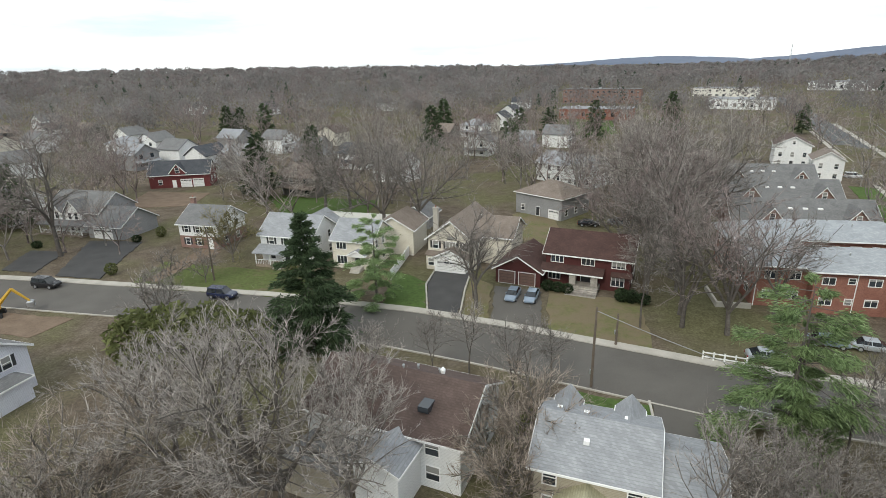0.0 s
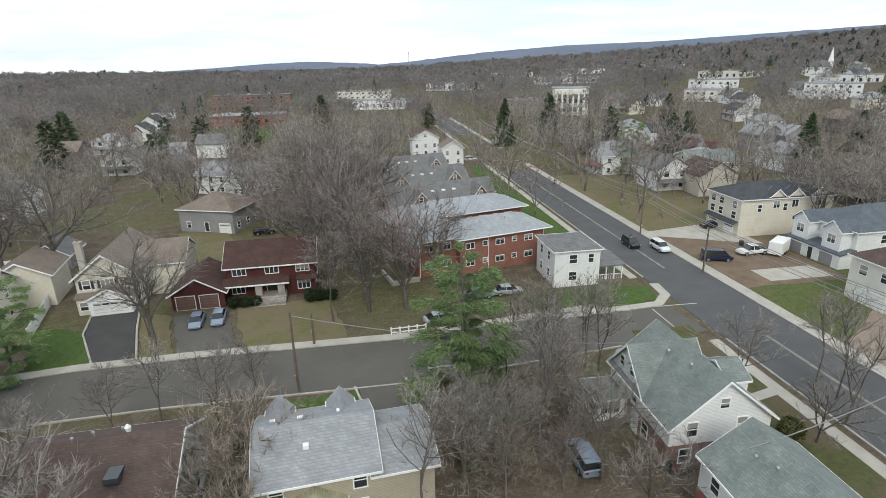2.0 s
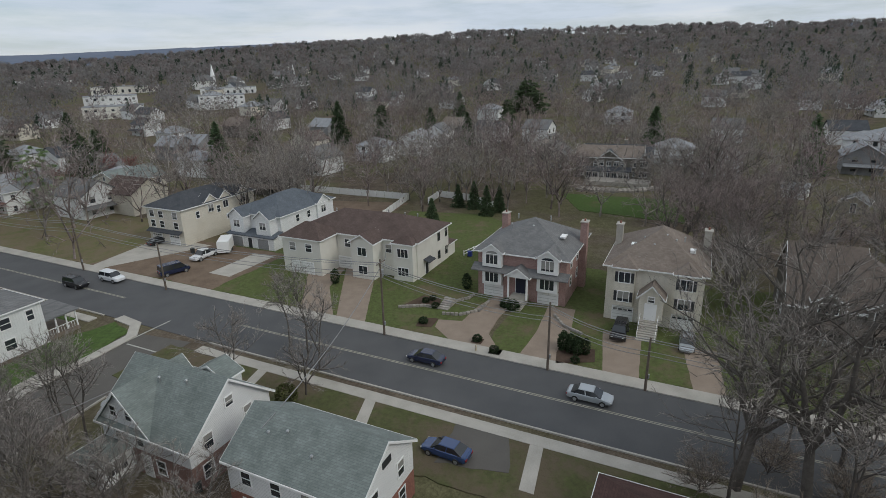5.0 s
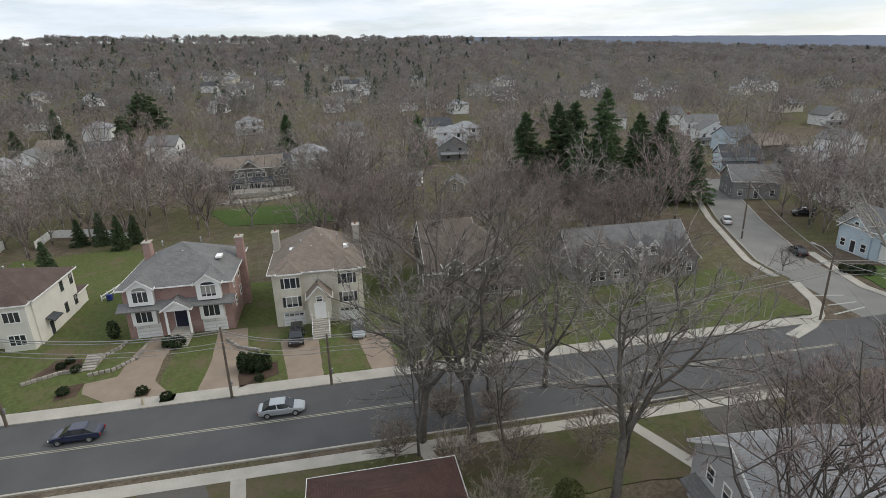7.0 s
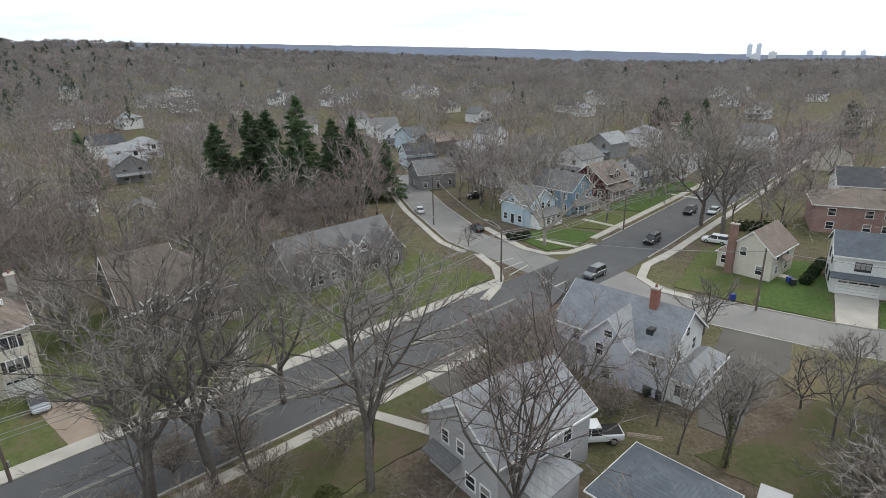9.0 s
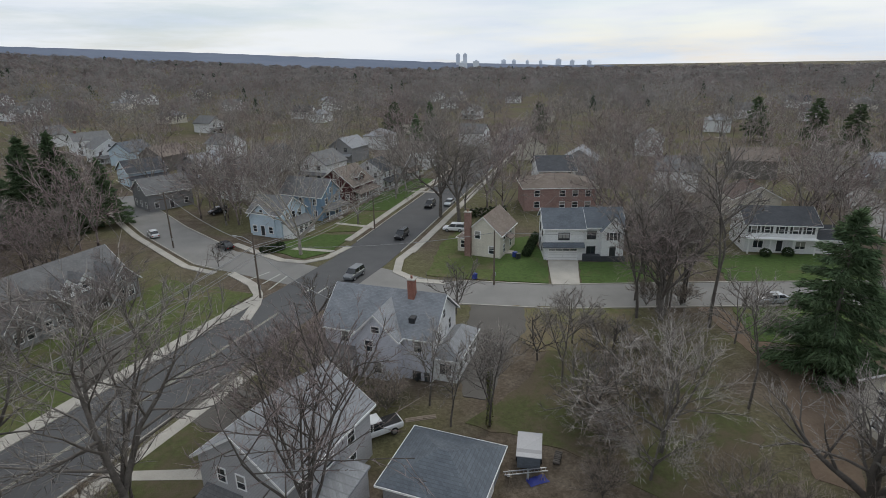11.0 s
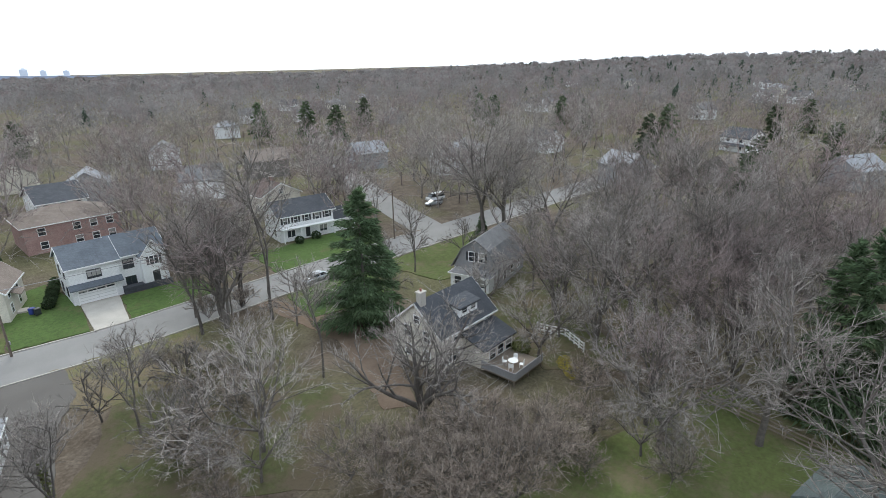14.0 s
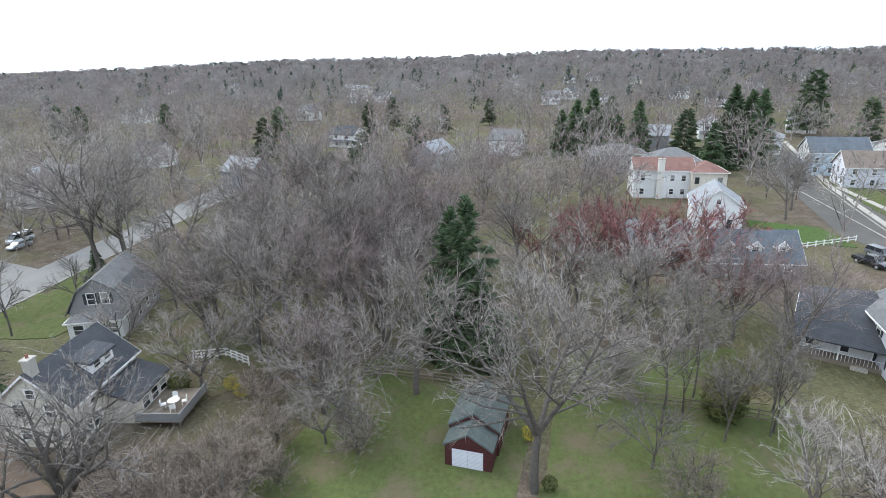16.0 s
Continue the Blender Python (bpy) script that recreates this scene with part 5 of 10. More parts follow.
# near roofs below the camera, south of the side street
h = house_at(14.3, 40.6, 16.0, "house with pale grey roof, twin front gables and garage")
block(h, 0, 0, 8.6, 8.6, 5.0, 1.9, BEIGE, ROOF_LIGHT, "x", over=0.5)
for x in (1.0, 6.2):
    block(h, x, -0.4, 2.0, 4.8, 5.4, 1.1, BEIGE, ROOF_LIGHT, "y", z0=4.6, over=0.25)
windows(h, "f", (2, 4.4, 7), (0.9, 3.4), 8.6, 8.6)
windows(h, "b", (1.2, 7.4), (0.9, 3.4), 8.6, 8.6)
windows(h, "r", (3, 6), (0.9, 3.4), 8.6, 8.6)
windows(h, "l", (3, 6), (0.9, 3.4), 8.6, 8.6)
block(h, -4.6, 1.2, 4.6, 7.4, 4.4, 1.3, BEIGE, ROOF_LIGHT, "x", over=0.4)
garage_door(h, at_side("f", 2.3, 0.05, 4.6, 7.4, -4.6, 1.2), 3.4, 2.1)
for x, y, z in ((2.2, 2.7, 6.3), (5.4, 3.0, 6.4), (7.6, 2.8, 6.3), (5.0, 6.4, 6.2)):
    part("roof_vent", Soup().box(x - 0.22, y - 0.22, z - 0.3, x + 0.22, y + 0.22, z + 0.2).done("roof_vent", TRIM), h)
block(h, 2.6, 8.6, 4.0, 2.6, 2.9, 1.2, STUCCO, ROOF_CREAM, "y", over=0.4)

h = house_at(1.2, 45.8, 19.0, "long house with brown roof, skylight and pale side wall")
block(h, 0, 0, 15.0, 10.0, 5.0, 2.6, WHITE, ROOF_BROWN, "x", over=0.4)
windows(h, "f", (2, 5, 8, 11), (0.9, 3.4), 15, 10)
windows(h, "l", (2.5, 6.5), (0.9, 3.4), 15, 10)
windows(h, "b", (9.5, 12.5), (0.9, 3.4), 15, 10, ww=1.2)
part("skylight", Soup().box(3.4, 7.2, 6.2, 4.4, 8.6, 6.75).done("skylight", GLASS), h, "framed roof skylight")
block(h, 3.6, 10.0, 4.0, 4.0, 4.2, 0.9, WHITE, ROOF_LIGHT, "y", over=0.3)
block(h, 8.5, 10.0, 5.5, 5.0, 2.8, 0.8, BEIGE, ROOF_GREY, "shed", over=0.3)
vents(h, [(4.6, 3.4, 7.0), (6.6, 3.8, 7.2), (7.5, 5, 7.7), (9.5, 4.2, 7.4), (8.6, 7.6, 6.4)])
part("roof_turbine", Soup().tube((4.2, 3.6, 6.9), (4.2, 3.6, 7.5), 0.16, 0.25, 10).tube((4.2, 3.6, 7.5), (4.2, 3.6, 7.75), 0.25, 0.08, 10).done("roof_turbine", TRIM), h)

# pale blue-grey house west of the side street, seen at its corner
h = house_at(-51.5, 51.0, 12.0, "pale blue-grey house with grey roof and brick chimney")
block(h, 0, 0, 12.0, 9.0, 5.2, 2.6, LILAC, ROOF_GREY, "x")
block(h, -2.2, 2.0, 2.2, 6.0, 2.7, 0.8, LILAC, ROOF_GREY, "hip", over=0.3)
windows(h, "l", (2.5, 6.5), (0.9, 3.6), 12, 9, shutters=DARK_TRIM)
windows(h, "f", (2, 6, 10), (0.9, 3.6), 12, 9)
windows(h, "b", (2, 6, 10), (0.9, 3.6), 12, 9, shutters=DARK_TRIM)
chimney(h, 12.4, 5.5, 0, 8.8, BRICK)

# lilac house at the south crossing
h = house_at(15.2, -56.9, 18.0, "pale lilac house with grey roof and white side gable")
block(h, 0, 0.6, 13.2, 8.8, 5.5, 3.3, LILAC, ROOF_SLATE, "x", over=0.45)
block(h, 4.6, -0.6, 5.0, 6.0, 5.5, 2.6, LILAC, ROOF_LIGHT, "y", over=0.4)
windows(h, "f", (2.6,), (0.9, 3.6), 13.2, 8.8, 0, 0.6, 0.85)
windows(h, "f", (11.6,), (3.6,), 13.2, 8.8, 0, 0.6, 0.8)
window(h, at_side("f", 1.6, 3.5, 5, 6, 4.6, -0.6), 0.85, 1.3)
window(h, at_side("f", 2.6, 0.9, 5, 6, 4.6, -0.6), 0.85, 1.3)
part("side_boarding", Soup().box(13.204, 0.62, 0, 13.23, 9.38, 5.5).done("side_boarding", WHITE), h, "white boarded end wall")
window(h, at_side("f", 2.5, 5.9, 5, 6, 4.6, -0.6), 0.9, 0.7)
windows(h, "r", (2.4, 6.4), (3.7,), 13.2, 8.8, 0, 0.6, 0.8)
window(h, at_side("r", 4.4, 6.0, 13.2, 8.8, 0, 0.6), 0.8, 1.0)
windows(h, "l", (2.4, 6.4), (0.9, 3.7), 13.2, 8.8, 0, 0.6)
part("gable_front", Soup().add([(13.23, 0.6, 5.5), (13.23, 9.4, 5.5), (13.23, 5.0, 8.7)], [(0, 1, 2)]).done("gable_front", WHITE), h, "white boarded gable end")
block(h, 13.2, 1.2, 2.8, 7.8, 2.9, 1.3, WHITE, ROOF_LIGHT, "hip", over=0.35)
windows(h, "r", (1.2, 3.2, 5.2, 6.9), (0.9,), 2.8, 7.8, 13.2, 1.2, 1.2, 1.3)
windows(h, "f", (1.4,), (0.9,), 2.8, 7.8, 13.2, 1.2, 1.3, 1.3)
chimney(h, 9.6, 4.4, 7, 10.6, BRICK, 0.8, 0.8)
part("skylight", Soup().box(10.2, 1.6, 6.3, 10.9, 2.8, 7.1).done("skylight", DARK_TRIM), h)
porch(h, 0.5, 0.6 - 0.001, 3.6, 1.6, 2.6, ROOF_GREY, 0.5, 0.4, 3, None)

# grey house with pale roof below
h = house_at(20.2, -35.2, 25.0, "grey house with pale weathered gable roof")
block(h, 0, 0, 8.8, 11.0, 5.4, 3.0, GREY_PALE, ROOF_LIGHT, "y", over=0.4)
windows(h, "f", (2.4, 4.4), (3.6,), 8.8, 11, ww=0.8, wh=1.2)
windows(h, "f", (5.6, 7.4), (0.9,), 8.8, 11, ww=1.1, wh=1.3)
windows(h, "r", (2.0, 5.0, 8.0), (0.9, 3.5), 8.8, 11)
windows(h, "l", (2.0, 5.0, 8.0), (0.9, 3.5), 8.8, 11)
part("lean_roof", Soup().slab([(0.6, -1.3, 2.4), (4.4, -1.3, 2.4), (4.4, -0.02, 2.9), (0.6, -0.02, 2.9)], 0.12).done("lean_roof", ROOF_GREY), h)
block(h, 8.8, 2.0, 2.6, 4.5, 2.6, 0.7, GREY_PALE, ROOF_LIGHT, "shed", over=0.3)

# grey garage
h = house_at(3.4, -40.6, 20.0, "low grey garage with dark shingle roof", "garage")
block(h, -0.4, -6.0, 7.8, 7.1, 2.5, 1.5, GREY_SIDE, ROOF_BLUE, "hip", over=0.45)
garage_door(h, at_side("r", 3.4, 0.05, 7.8, 7.1, -0.4, -6.0), 2.6, 2.0)

# cream cottage with brick chimney
h = house_at(-2.6, -96.2, 23.0, "cream cottage with grey roof and brick chimney")
block(h, 0, 0, 6.6, 9.0, 4.6, 3.0, CREAM, ROOF_TAN, "y", over=0.35)
windows(h, "f", (4.9,), (0.9,), 6.6, 9)
windows(h, "f", (2.2,), (3.5,), 6.6, 9)
windows(h, "r", (2.0, 6.0), (0.9, 3.2), 6.6, 9)
windows(h, "l", (3.0, 6.0), (0.9, 3.2), 6.6, 9)
block(h, -2.4, 1.6, 2.4, 5.0, 2.8, 0.7, CREAM, ROOF_TAN, "hip", over=0.25)
window(h, at_side("f", 1.2, 0.9, 2.4, 5, -2.4, 1.6))
chimney(h, 0.5, -0.45, 0, 8.4, BRICK_BROWN, 1.1, 0.8)
part("hood", Soup().slab([(6.6, 2.4, 3.9), (6.6, 5.0, 3.9), (7.9, 5.0, 3.3), (7.9, 2.4, 3.3)], 0.12).done("hood", ROOF_TAN), h)
part("step", Soup().box(6.6, 3.0, -0.1, 7.8, 4.6, 0.35).box(7.8, 3.2, -0.1, 8.2, 4.4, 0.18).done("step", CONCRETE), h)

# white two-storey house with slate roof and wide garage
h = house_at(-16.4, -92.9, 3.0, "white two-storey house with slate roof and wide garage")
block(h, 0, 0, 6.8, 9.0, 6.0, 2.4, WHITE, ROOF_BLUE, "x", over=0.4)
block(h, 6.8, 0.9, 7.2, 8.4, 6.0, 2.4, WHITE, ROOF_BLUE, "x", over=0.4)
block(h, 10.0, -0.4, 3.8, 4.0, 5.6, 2.4, WHITE, ROOF_BLUE, "y", over=0.35)
part("skirt_roof", Soup().slab([(-0.3, -1.1, 2.8), (7.0, -1.1, 2.8), (7.0, -0.02, 3.4), (-0.3, -0.02, 3.4)], 0.15).done("skirt_roof", ROOF_BLUE), h)
garage_door(h, at_side("f", 3.3, 0.05, 6.8, 9), 5.0, 2.3)
windows(h, "f", (3.4,), (3.9,), 6.8, 9, ww=1.8, wh=1.2, frame_m=DARK_TRIM)
windows(h, "f", (1.6,), (0.9, 3.8), 7.2, 8.4, 6.8, 0.9, 1.4, 1.4, None, DARK_TRIM)
house_door(h, at_side("f", 1.9, 0.6, 3.8, 4, 10.0, -0.4), 1.1, 2.2)
window(h, at_side("f", 1.9, 3.9, 3.8, 4, 10.0, -0.4), 1.3, 1.4, DARK_TRIM)
part("stone_base", Soup().box(6.85, -0.55, -0.1, 9.9, 0.85, 1.0).box(9.9, -0.75, -0.1, 14.1, -0.45, 1.0).done("stone_base", ROOF_BLACK), h)
windows(h, "l", (2.5, 6), (0.9, 3.8), 6.8, 9, frame_m=DARK_TRIM)
windows(h, "r", (2.5, 6), (0.9, 3.8), 7.2, 8.4, 6.8, 0.9, frame_m=DARK_TRIM)

# brick house behind
h = house_at(-17.2, -127.0, 0.0, "brown brick house with grey hip roof")
block(h, 0, 0, 17.0, 12.0, 5.6, 2.4, BRICK_PINK, ROOF_TAN, "hip", over=0.5)
windows(h, "f", (3, 9, 12, 15), (0.9, 3.6), 17, 12, ww=1.2)
windows(h, "r", (3, 8), (0.9, 3.6), 17, 12)
simple_house(-24, -149, 0, "white house with dark roof", 10, 14, 5.4, 3.0, WHITE, ROOF_BLACK, "x", 3, 3)

# white colonial with black shutters and garage wing
h = house_at(-53.6, -96.2, 9.5, "white colonial house with black shutters and dark roof")
block(h, 0, 0, 11.8, 8.5, 5.4, 2.2, WHITE, ROOF_BLACK, "x", over=0.5)
windows(h, "f", (1.3, 3.5, 5.9, 8.2, 10.4), (3.7,), 11.8, 8.5, ww=0.85, shutters=DARK_TRIM)
windows(h, "f", (2.3, 9.4), (0.9,), 11.8, 8.5, ww=1.6)
house_door(h, at_side("f", 5.9, 0.3, 11.8, 8.5))
for x in (0.4, 4.0, 7.8, 11.4):
    part("column", Soup().box(x - 0.1, -1.2, 0, x + 0.1, -1.0, 2.8).done("column", TRIM), h)
part("overhang", Soup().box(0, -1.3, 2.8, 11.8, 0, 2.95).done("overhang", TRIM), h)
block(h, 11.8, 0.6, 5.4, 7.0, 2.7, 1.6, WHITE, ROOF_BLACK, "x", over=0.4)
garage_door(h, at_side("f", 2.7, 0.05, 5.4, 7, 11.8, 0.6), 4.4, 2.1)
windows(h, "l", (2.5, 6.0), (0.9, 3.7), 11.8, 8.5)
simple_house(-62, -118, 5, "white house with brown roof", 10, 9, 4.6, 2.6, CREAM, ROOF_BROWN, "y", 2, 2, chim=(5, 4.5))
h = simple_house(-123, -118.5, 25.0, "white two-storey house with grey roof", 13.0, 8.0, 5.6, 2.0, WHITE, ROOF_GREY, "x", 4, 2)

# grey gambrel house and tan house with deck
h = house_at(-63.4, -48.6, -15.0, "grey gambrel house with slate porch roof")
block(h, 0, 0, 11.0, 7.8, 2.9, 4.6, GREY_SIDE, ROOF_GREY, "gambrel", over=0.4)
for u in (3.1, 4.8):
    window(h, at_side("l", u, 4.0, 11, 7.8), 0.9, 1.5, DARK_TRIM)
block(h, -2.4, 0.6, 2.4, 6.6, 2.6, 0.7, WHITE, ROOF_GREY, "hip", over=0.3)
windows(h, "l", (1.3, 3.3, 5.3), (0.8,), 2.4, 6.6, -2.4, 0.6, 1.2, 1.3)
windows(h, "f", (2.5, 5.5, 8.5), (0.9,), 11, 7.8)
h = house_at(-39.4, -38.2, -2.0, "tan house with dark roofs, dormer and rear deck")
block(h, 0, 0, 9.8, 7.4, 4.8, 3.1, CREAM, ROOF_BLACK, "x", over=0.4)
windows(h, "f", (2.4, 5.6, 8.6), (3.4,), 9.8, 7.4, ww=0.9, wh=1.0)
windows(h, "f", (1.2, 2.6), (0.9,), 9.8, 7.4, ww=1.1)
windows(h, "l", (2.2, 5.2), (0.9, 3.4), 9.8, 7.4)
window(h, at_side("l", 3.7, 5.4, 9.8, 7.4), 0.8, 0.9)
block(h, 3.8, -3.2, 5.8, 3.2, 2.7, 1.2, CREAM, ROOF_BLACK, "shed", over=0.35)
windows(h, "f", (1.6, 3.2, 4.8), (0.9,), 5.8, 3.2, 3.8, -3.2, 1.1, 1.2)
block(h, 4.0, 0.6, 3.4, 3.0, 6.8, 0.6, TRIM, ROOF_BLACK, "shed", z0=5.2, over=0.3)
windows(h, "f", (0.9, 2.5), (5.9,), 3.4, 3, 4.0, 0.6, 0.9, 0.6)
chimney(h, 0.5, 3.4, 6, 9.2, CONCRETE)
s = Soup().box(3.0, -8.0, 0.7, 8.8, -3.3, 0.85)
for x in (3.1, 5.8, 8.6):
    s.box(x, -7.9, -0.1, x + 0.15, -7.7, 0.7)
part("deck", s.done("deck", WOOD), h, "raised timber deck")
s = Soup().box(3.0, -8.0, 0.85, 8.8, -7.9, 1.75).box(3.0, -7.9, 0.85, 3.1, -3.4, 1.75)
part("deck_rail", s.done("deck_rail", GREY_SIDE), h, "grey panelled deck rail")

# houses beyond the yards to the west
h = house_at(-138.0, 35.0, 94.0, "white house with red-brown roof and white chimney")
block(h, 0, 0, 14.0, 9.0, 7.0, 2.3, WHITE, ROOF_RED, "x", over=0.4)
block(h, 13.0, -2.0, 8.0, 9.0, 6.9, 2.1, CREAM, ROOF_RED, "hip", over=0.4)
windows(h, "f", (2.0, 9.0, 11.6), (1.0, 4.4), 14, 9)
windows(h, "l", (2.5, 4.5, 6.5), (1.0, 4.6), 14, 9)
windows(h, "f", (1.2, 6.4), (1.0, 4.2), 8, 9, 13.0, -2.0, 0.8, 1.4, None, DARK_TRIM)
chimney(h, 6.0, -0.5, 0, 9.8, STUCCO, 1.5, 0.9)
simple_house(-158.0, 44.0, 94.0, "grey hip-roofed house behind white house", 14.0, 12.0, 5.4, 3.2, GREY_PALE, ROOF_GREY, "hip", 4, 3)
simple_house(-112.0, 40.5, 104.0, "white gabled garage with grey roof", 9.4, 10.0, 5.0, 3.2, WHITE, ROOF_LIGHT, "y", 2, 2)
h = house_at(-84.5, 35.0, 92.0, "grey cape house with three white dormers")
block(h, 0, 0, 13.0, 8.5, 3.0, 3.8, GREY_SIDE, ROOF_BLUE, "x")
for u in (2.2, 6.2, 10.2):
    block(h, u - 0.9, 1.2, 1.9, 3.0, 5.0, 0.9, WHITE, ROOF_BLUE, "y", z0=3.6, over=0.2)
    window(h, at_side("f", 0.95, 4.0, 1.9, 3, u - 0.9, 1.2), 0.9, 1.0)
windows(h, "f", (2, 5, 8, 11), (0.8,), 13, 8.5)
simple_house(-92.0, 22.0, 92.0, "grey house with white porch frame", 12, 9, 3.2, 3.0, GREY_SIDE, ROOF_GREY, "x", 4, 2, porch_m=ROOF_GREY)
simple_house(-62.5, 36.5, 120.0, "white house with broad dark roof and porch posts", 13.0, 13.0, 3.2, 3.4, WHITE, ROOF_BLACK, "hip", 4, 3, porch_m=ROOF_BLACK, dormers=0)
h = simple_house(-175.0, 92.0, 190.0, "blue-grey house with white front gable and porch", 10.0, 15.0, 6.6, 3.6, BLUE_PALE, ROOF_BLUE, "y", 3, 4, porch_m=ROOF_BLUE)
part("gable_front", Soup().box(0.1, -0.03, 2.9, 9.9, -0.004, 6.6).add([(0.1, -0.03, 6.6), (9.9, -0.03, 6.6), (5.0, -0.03, 10.0)], [(0, 1, 2)]).done("gable_front", WHITE), h, "white clapboard gable front")
simple_house(-157.0, 92.0, 190.0, "pale lilac house with white gable and tan roof", 8.6, 13.0, 5.6, 3.4, LILAC, ROOF_TAN, "y", 3, 3)
simple_house(-184.0, 116.0, 170.0, "white house with gables and porch", 20.0, 12.0, 6.0, 3.0, WHITE, ROOF_GREY, "y", 3, 3, porch_m=ROOF_GREY)
simple_house(-170.0, 30.0, 92.0, "grey house with grey hip roof", 16.0, 11.0, 5.6, 2.4, GREY_SIDE, ROOF_GREY, "hip", 4, 2)

# red shed in the back yard
h = house_at(-39.4, -4.2, 101.0, "dark red shed with grey-green roof and white doors", "shed")
block(h, 0, 2.2, 4.6, 5.2, 2.6, 1.5, SHED_RED, ROOF_SHED, "y", over=0.15, trim=False)
block(h, 0.2, 0, 4.2, 2.3, 2.2, 1.3, SHED_RED, ROOF_SHED, "y", over=0.15, trim=False)
for u in (1.35, 2.75):
    part("shed_door", box_mesh("shed_door", 1.38, 0.06, 1.8, LILAC), h, "faded white boarded door", at_side("f", 0.2 + u, 0.1, 4.2, 2.3))

# houses on the rise behind the red house
simple_house(7.0, 128.5, 222.0, "grey house with tan hip roof and white garage doors", 13.0, 11.0, 5.0, 2.8, GREY_SIDE, ROOF_TAN, "hip", 3, 3, garage=3)
h = simple_house(15.0, 167.0, 225.0, "wide white house with pale grey roofs", 20.0, 11.0, 5.4, 2.8, WHITE, ROOF_LIGHT, "x", 6, 2)
block(h, 12.0, -2.0, 6.0, 6.0, 4.6, 2.4, WHITE, ROOF_LIGHT, "y", over=0.4)
windows(h, "f", (2.0, 4.0), (1.0,), 6, 6, 12.0, -2.0)

# craftsman house with sunroom above a stone terrace, and its neighbours, behind the brick house
h = house_at(168.5, -29.5, -75.0, "dark taupe craftsman house with sunroom and black roof")
block(h, 0, 0, 19.0, 11.0, 6.0, 3.2, TAUPE, ROOF_BLACK, "x", over=0.7)
block(h, 4.0, -1.2, 6.5, 6.0, 6.0, 2.4, TAUPE, ROOF_BLACK, "y", over=0.6)
block(h, 15.0, -1.6, 4.2, 6.0, 5.6, 1.8, TAUPE, ROOF_BLACK, "y", over=0.5)
windows(h, "f", (1.0, 3.2, 5.4), (3.9,), 6.5, 6, 4.0, -1.2, 1.3, 1.3)
windows(h, "f", (2.1,), (0.9, 3.9), 4.2, 6, 15.0, -1.6, 2.0, 1.5)
windows(h, "f", (2.0, 12.6), (3.9,), 19, 11)
block(h, 0.6, -3.6, 13.0, 2.4, 2.7, 0.9, TAUPE, ROOF_BLACK, "shed", over=0.4)
windows(h, "f", (1.2, 3.0, 4.8, 6.6, 8.4, 10.2, 11.9), (0.7,), 13.0, 2.4, 0.6, -3.6, 1.3, 1.6)
chimney(h, 11.5, 6.0, 8, 10.6, STONE)
e = thing("terrace", "raised stone terrace with low wall", "terrace", 164.0, -33.0, 0, 249)
part("paving", Soup().box(-2.0, -7.5, -0.3, 15.0, -0.2, 0.9).done("paving", STONE), e)
part("wall_cap", Soup().box(-2.0, -7.9, -0.3, 15.0, -7.52, 1.2, 0.05).done("wall_cap", CONCRETE), e)
simple_house(182, -15.5, -70.0, "taupe house with steep front gable", 10, 10, 5.4, 3.6, TAUPE, ROOF_GREY, "y", 3, 3)
simple_house(126.5, -79.5, -50.0, "small tan garden shed with grey roof", 5.0, 5.0, 2.5, 1.5, BEIGE, ROOF_GREY, "y", 1, 1)
simple_house(141.0, -74.0, -50.0, "small white shed with curved pale roof", 5.0, 5.0, 2.4, 1.2, WHITE, ROOF_LIGHT, "x", 1, 1)

# blue, red and white houses across the south crossing
simple_house(42.6, -111.0, 24.0, "small pale blue house with white trim", 6.4, 7.0, 4.4, 2.6, BLUE_PALE, ROOF_GREY, "y", 3, 3)
h = house_at(35.2, -108.0, -66.0, "pale blue house with grey roof and enclosed porch")
block(h, 0, 0, 8.0, 8.5, 5.0, 2.8, BLUE_PALE, ROOF_GREY, "y", over=0.4)
windows(h, "f", (2.0, 4.0, 6.0), (3.6,), 8, 8.5)
windows(h, "l", (2.5, 6.0), (0.9, 3.6), 8, 8.5)
windows(h, "r", (2.5, 6.0), (0.9, 3.6), 8, 8.5)
block(h, 0.3, -2.4, 7.4, 2.4, 2.6, 1.0, TRIM, ROOF_GREY, "shed", over=0.35)
windows(h, "f", (1.2, 2.9, 4.6, 6.2), (0.8,), 7.4, 2.4, 0.3, -2.4, 1.1, 1.3)
simple_house(29.6, -120.8, -66.0, "slate blue house with grey roof and white porch", 7.4, 11.5, 5.8, 3.2, BLUE, ROOF_GREY, "y", 2, 3, porch_m=ROOF_GREY)
h = simple_house(25.2, -137.2, -66.0, "dark red house with tan roof and porch", 9.6, 11.0, 4.6, 3.9, DARK_RED, ROOF_TAN, "x", 3, 3, porch_m=ROOF_TAN)
block(h, 3.2, 0.8, 3.4, 4.0, 6.4, 1.0, DARK_RED, ROOF_TAN, "y", z0=4.8, over=0.35)
windows(h, "f", (1.0, 2.4), (5.3,), 3.4, 4, 3.2, 0.8, 0.8, 0.9)
simple_house(19.2, -151.4, -66.0, "white house with dark roof and porch", 7.6, 9.5, 5.4, 2.9, WHITE, ROOF_BLACK, "x", 3, 2, porch_m=ROOF_BLACK)
simple_house(14.5, -164.5, -66.0, "grey house with tan roof and front porch", 9.4, 11.0, 4.8, 3.2, GREY_PALE, ROOF_TAN, "y", 3, 3, porch_m=ROOF_TAN)
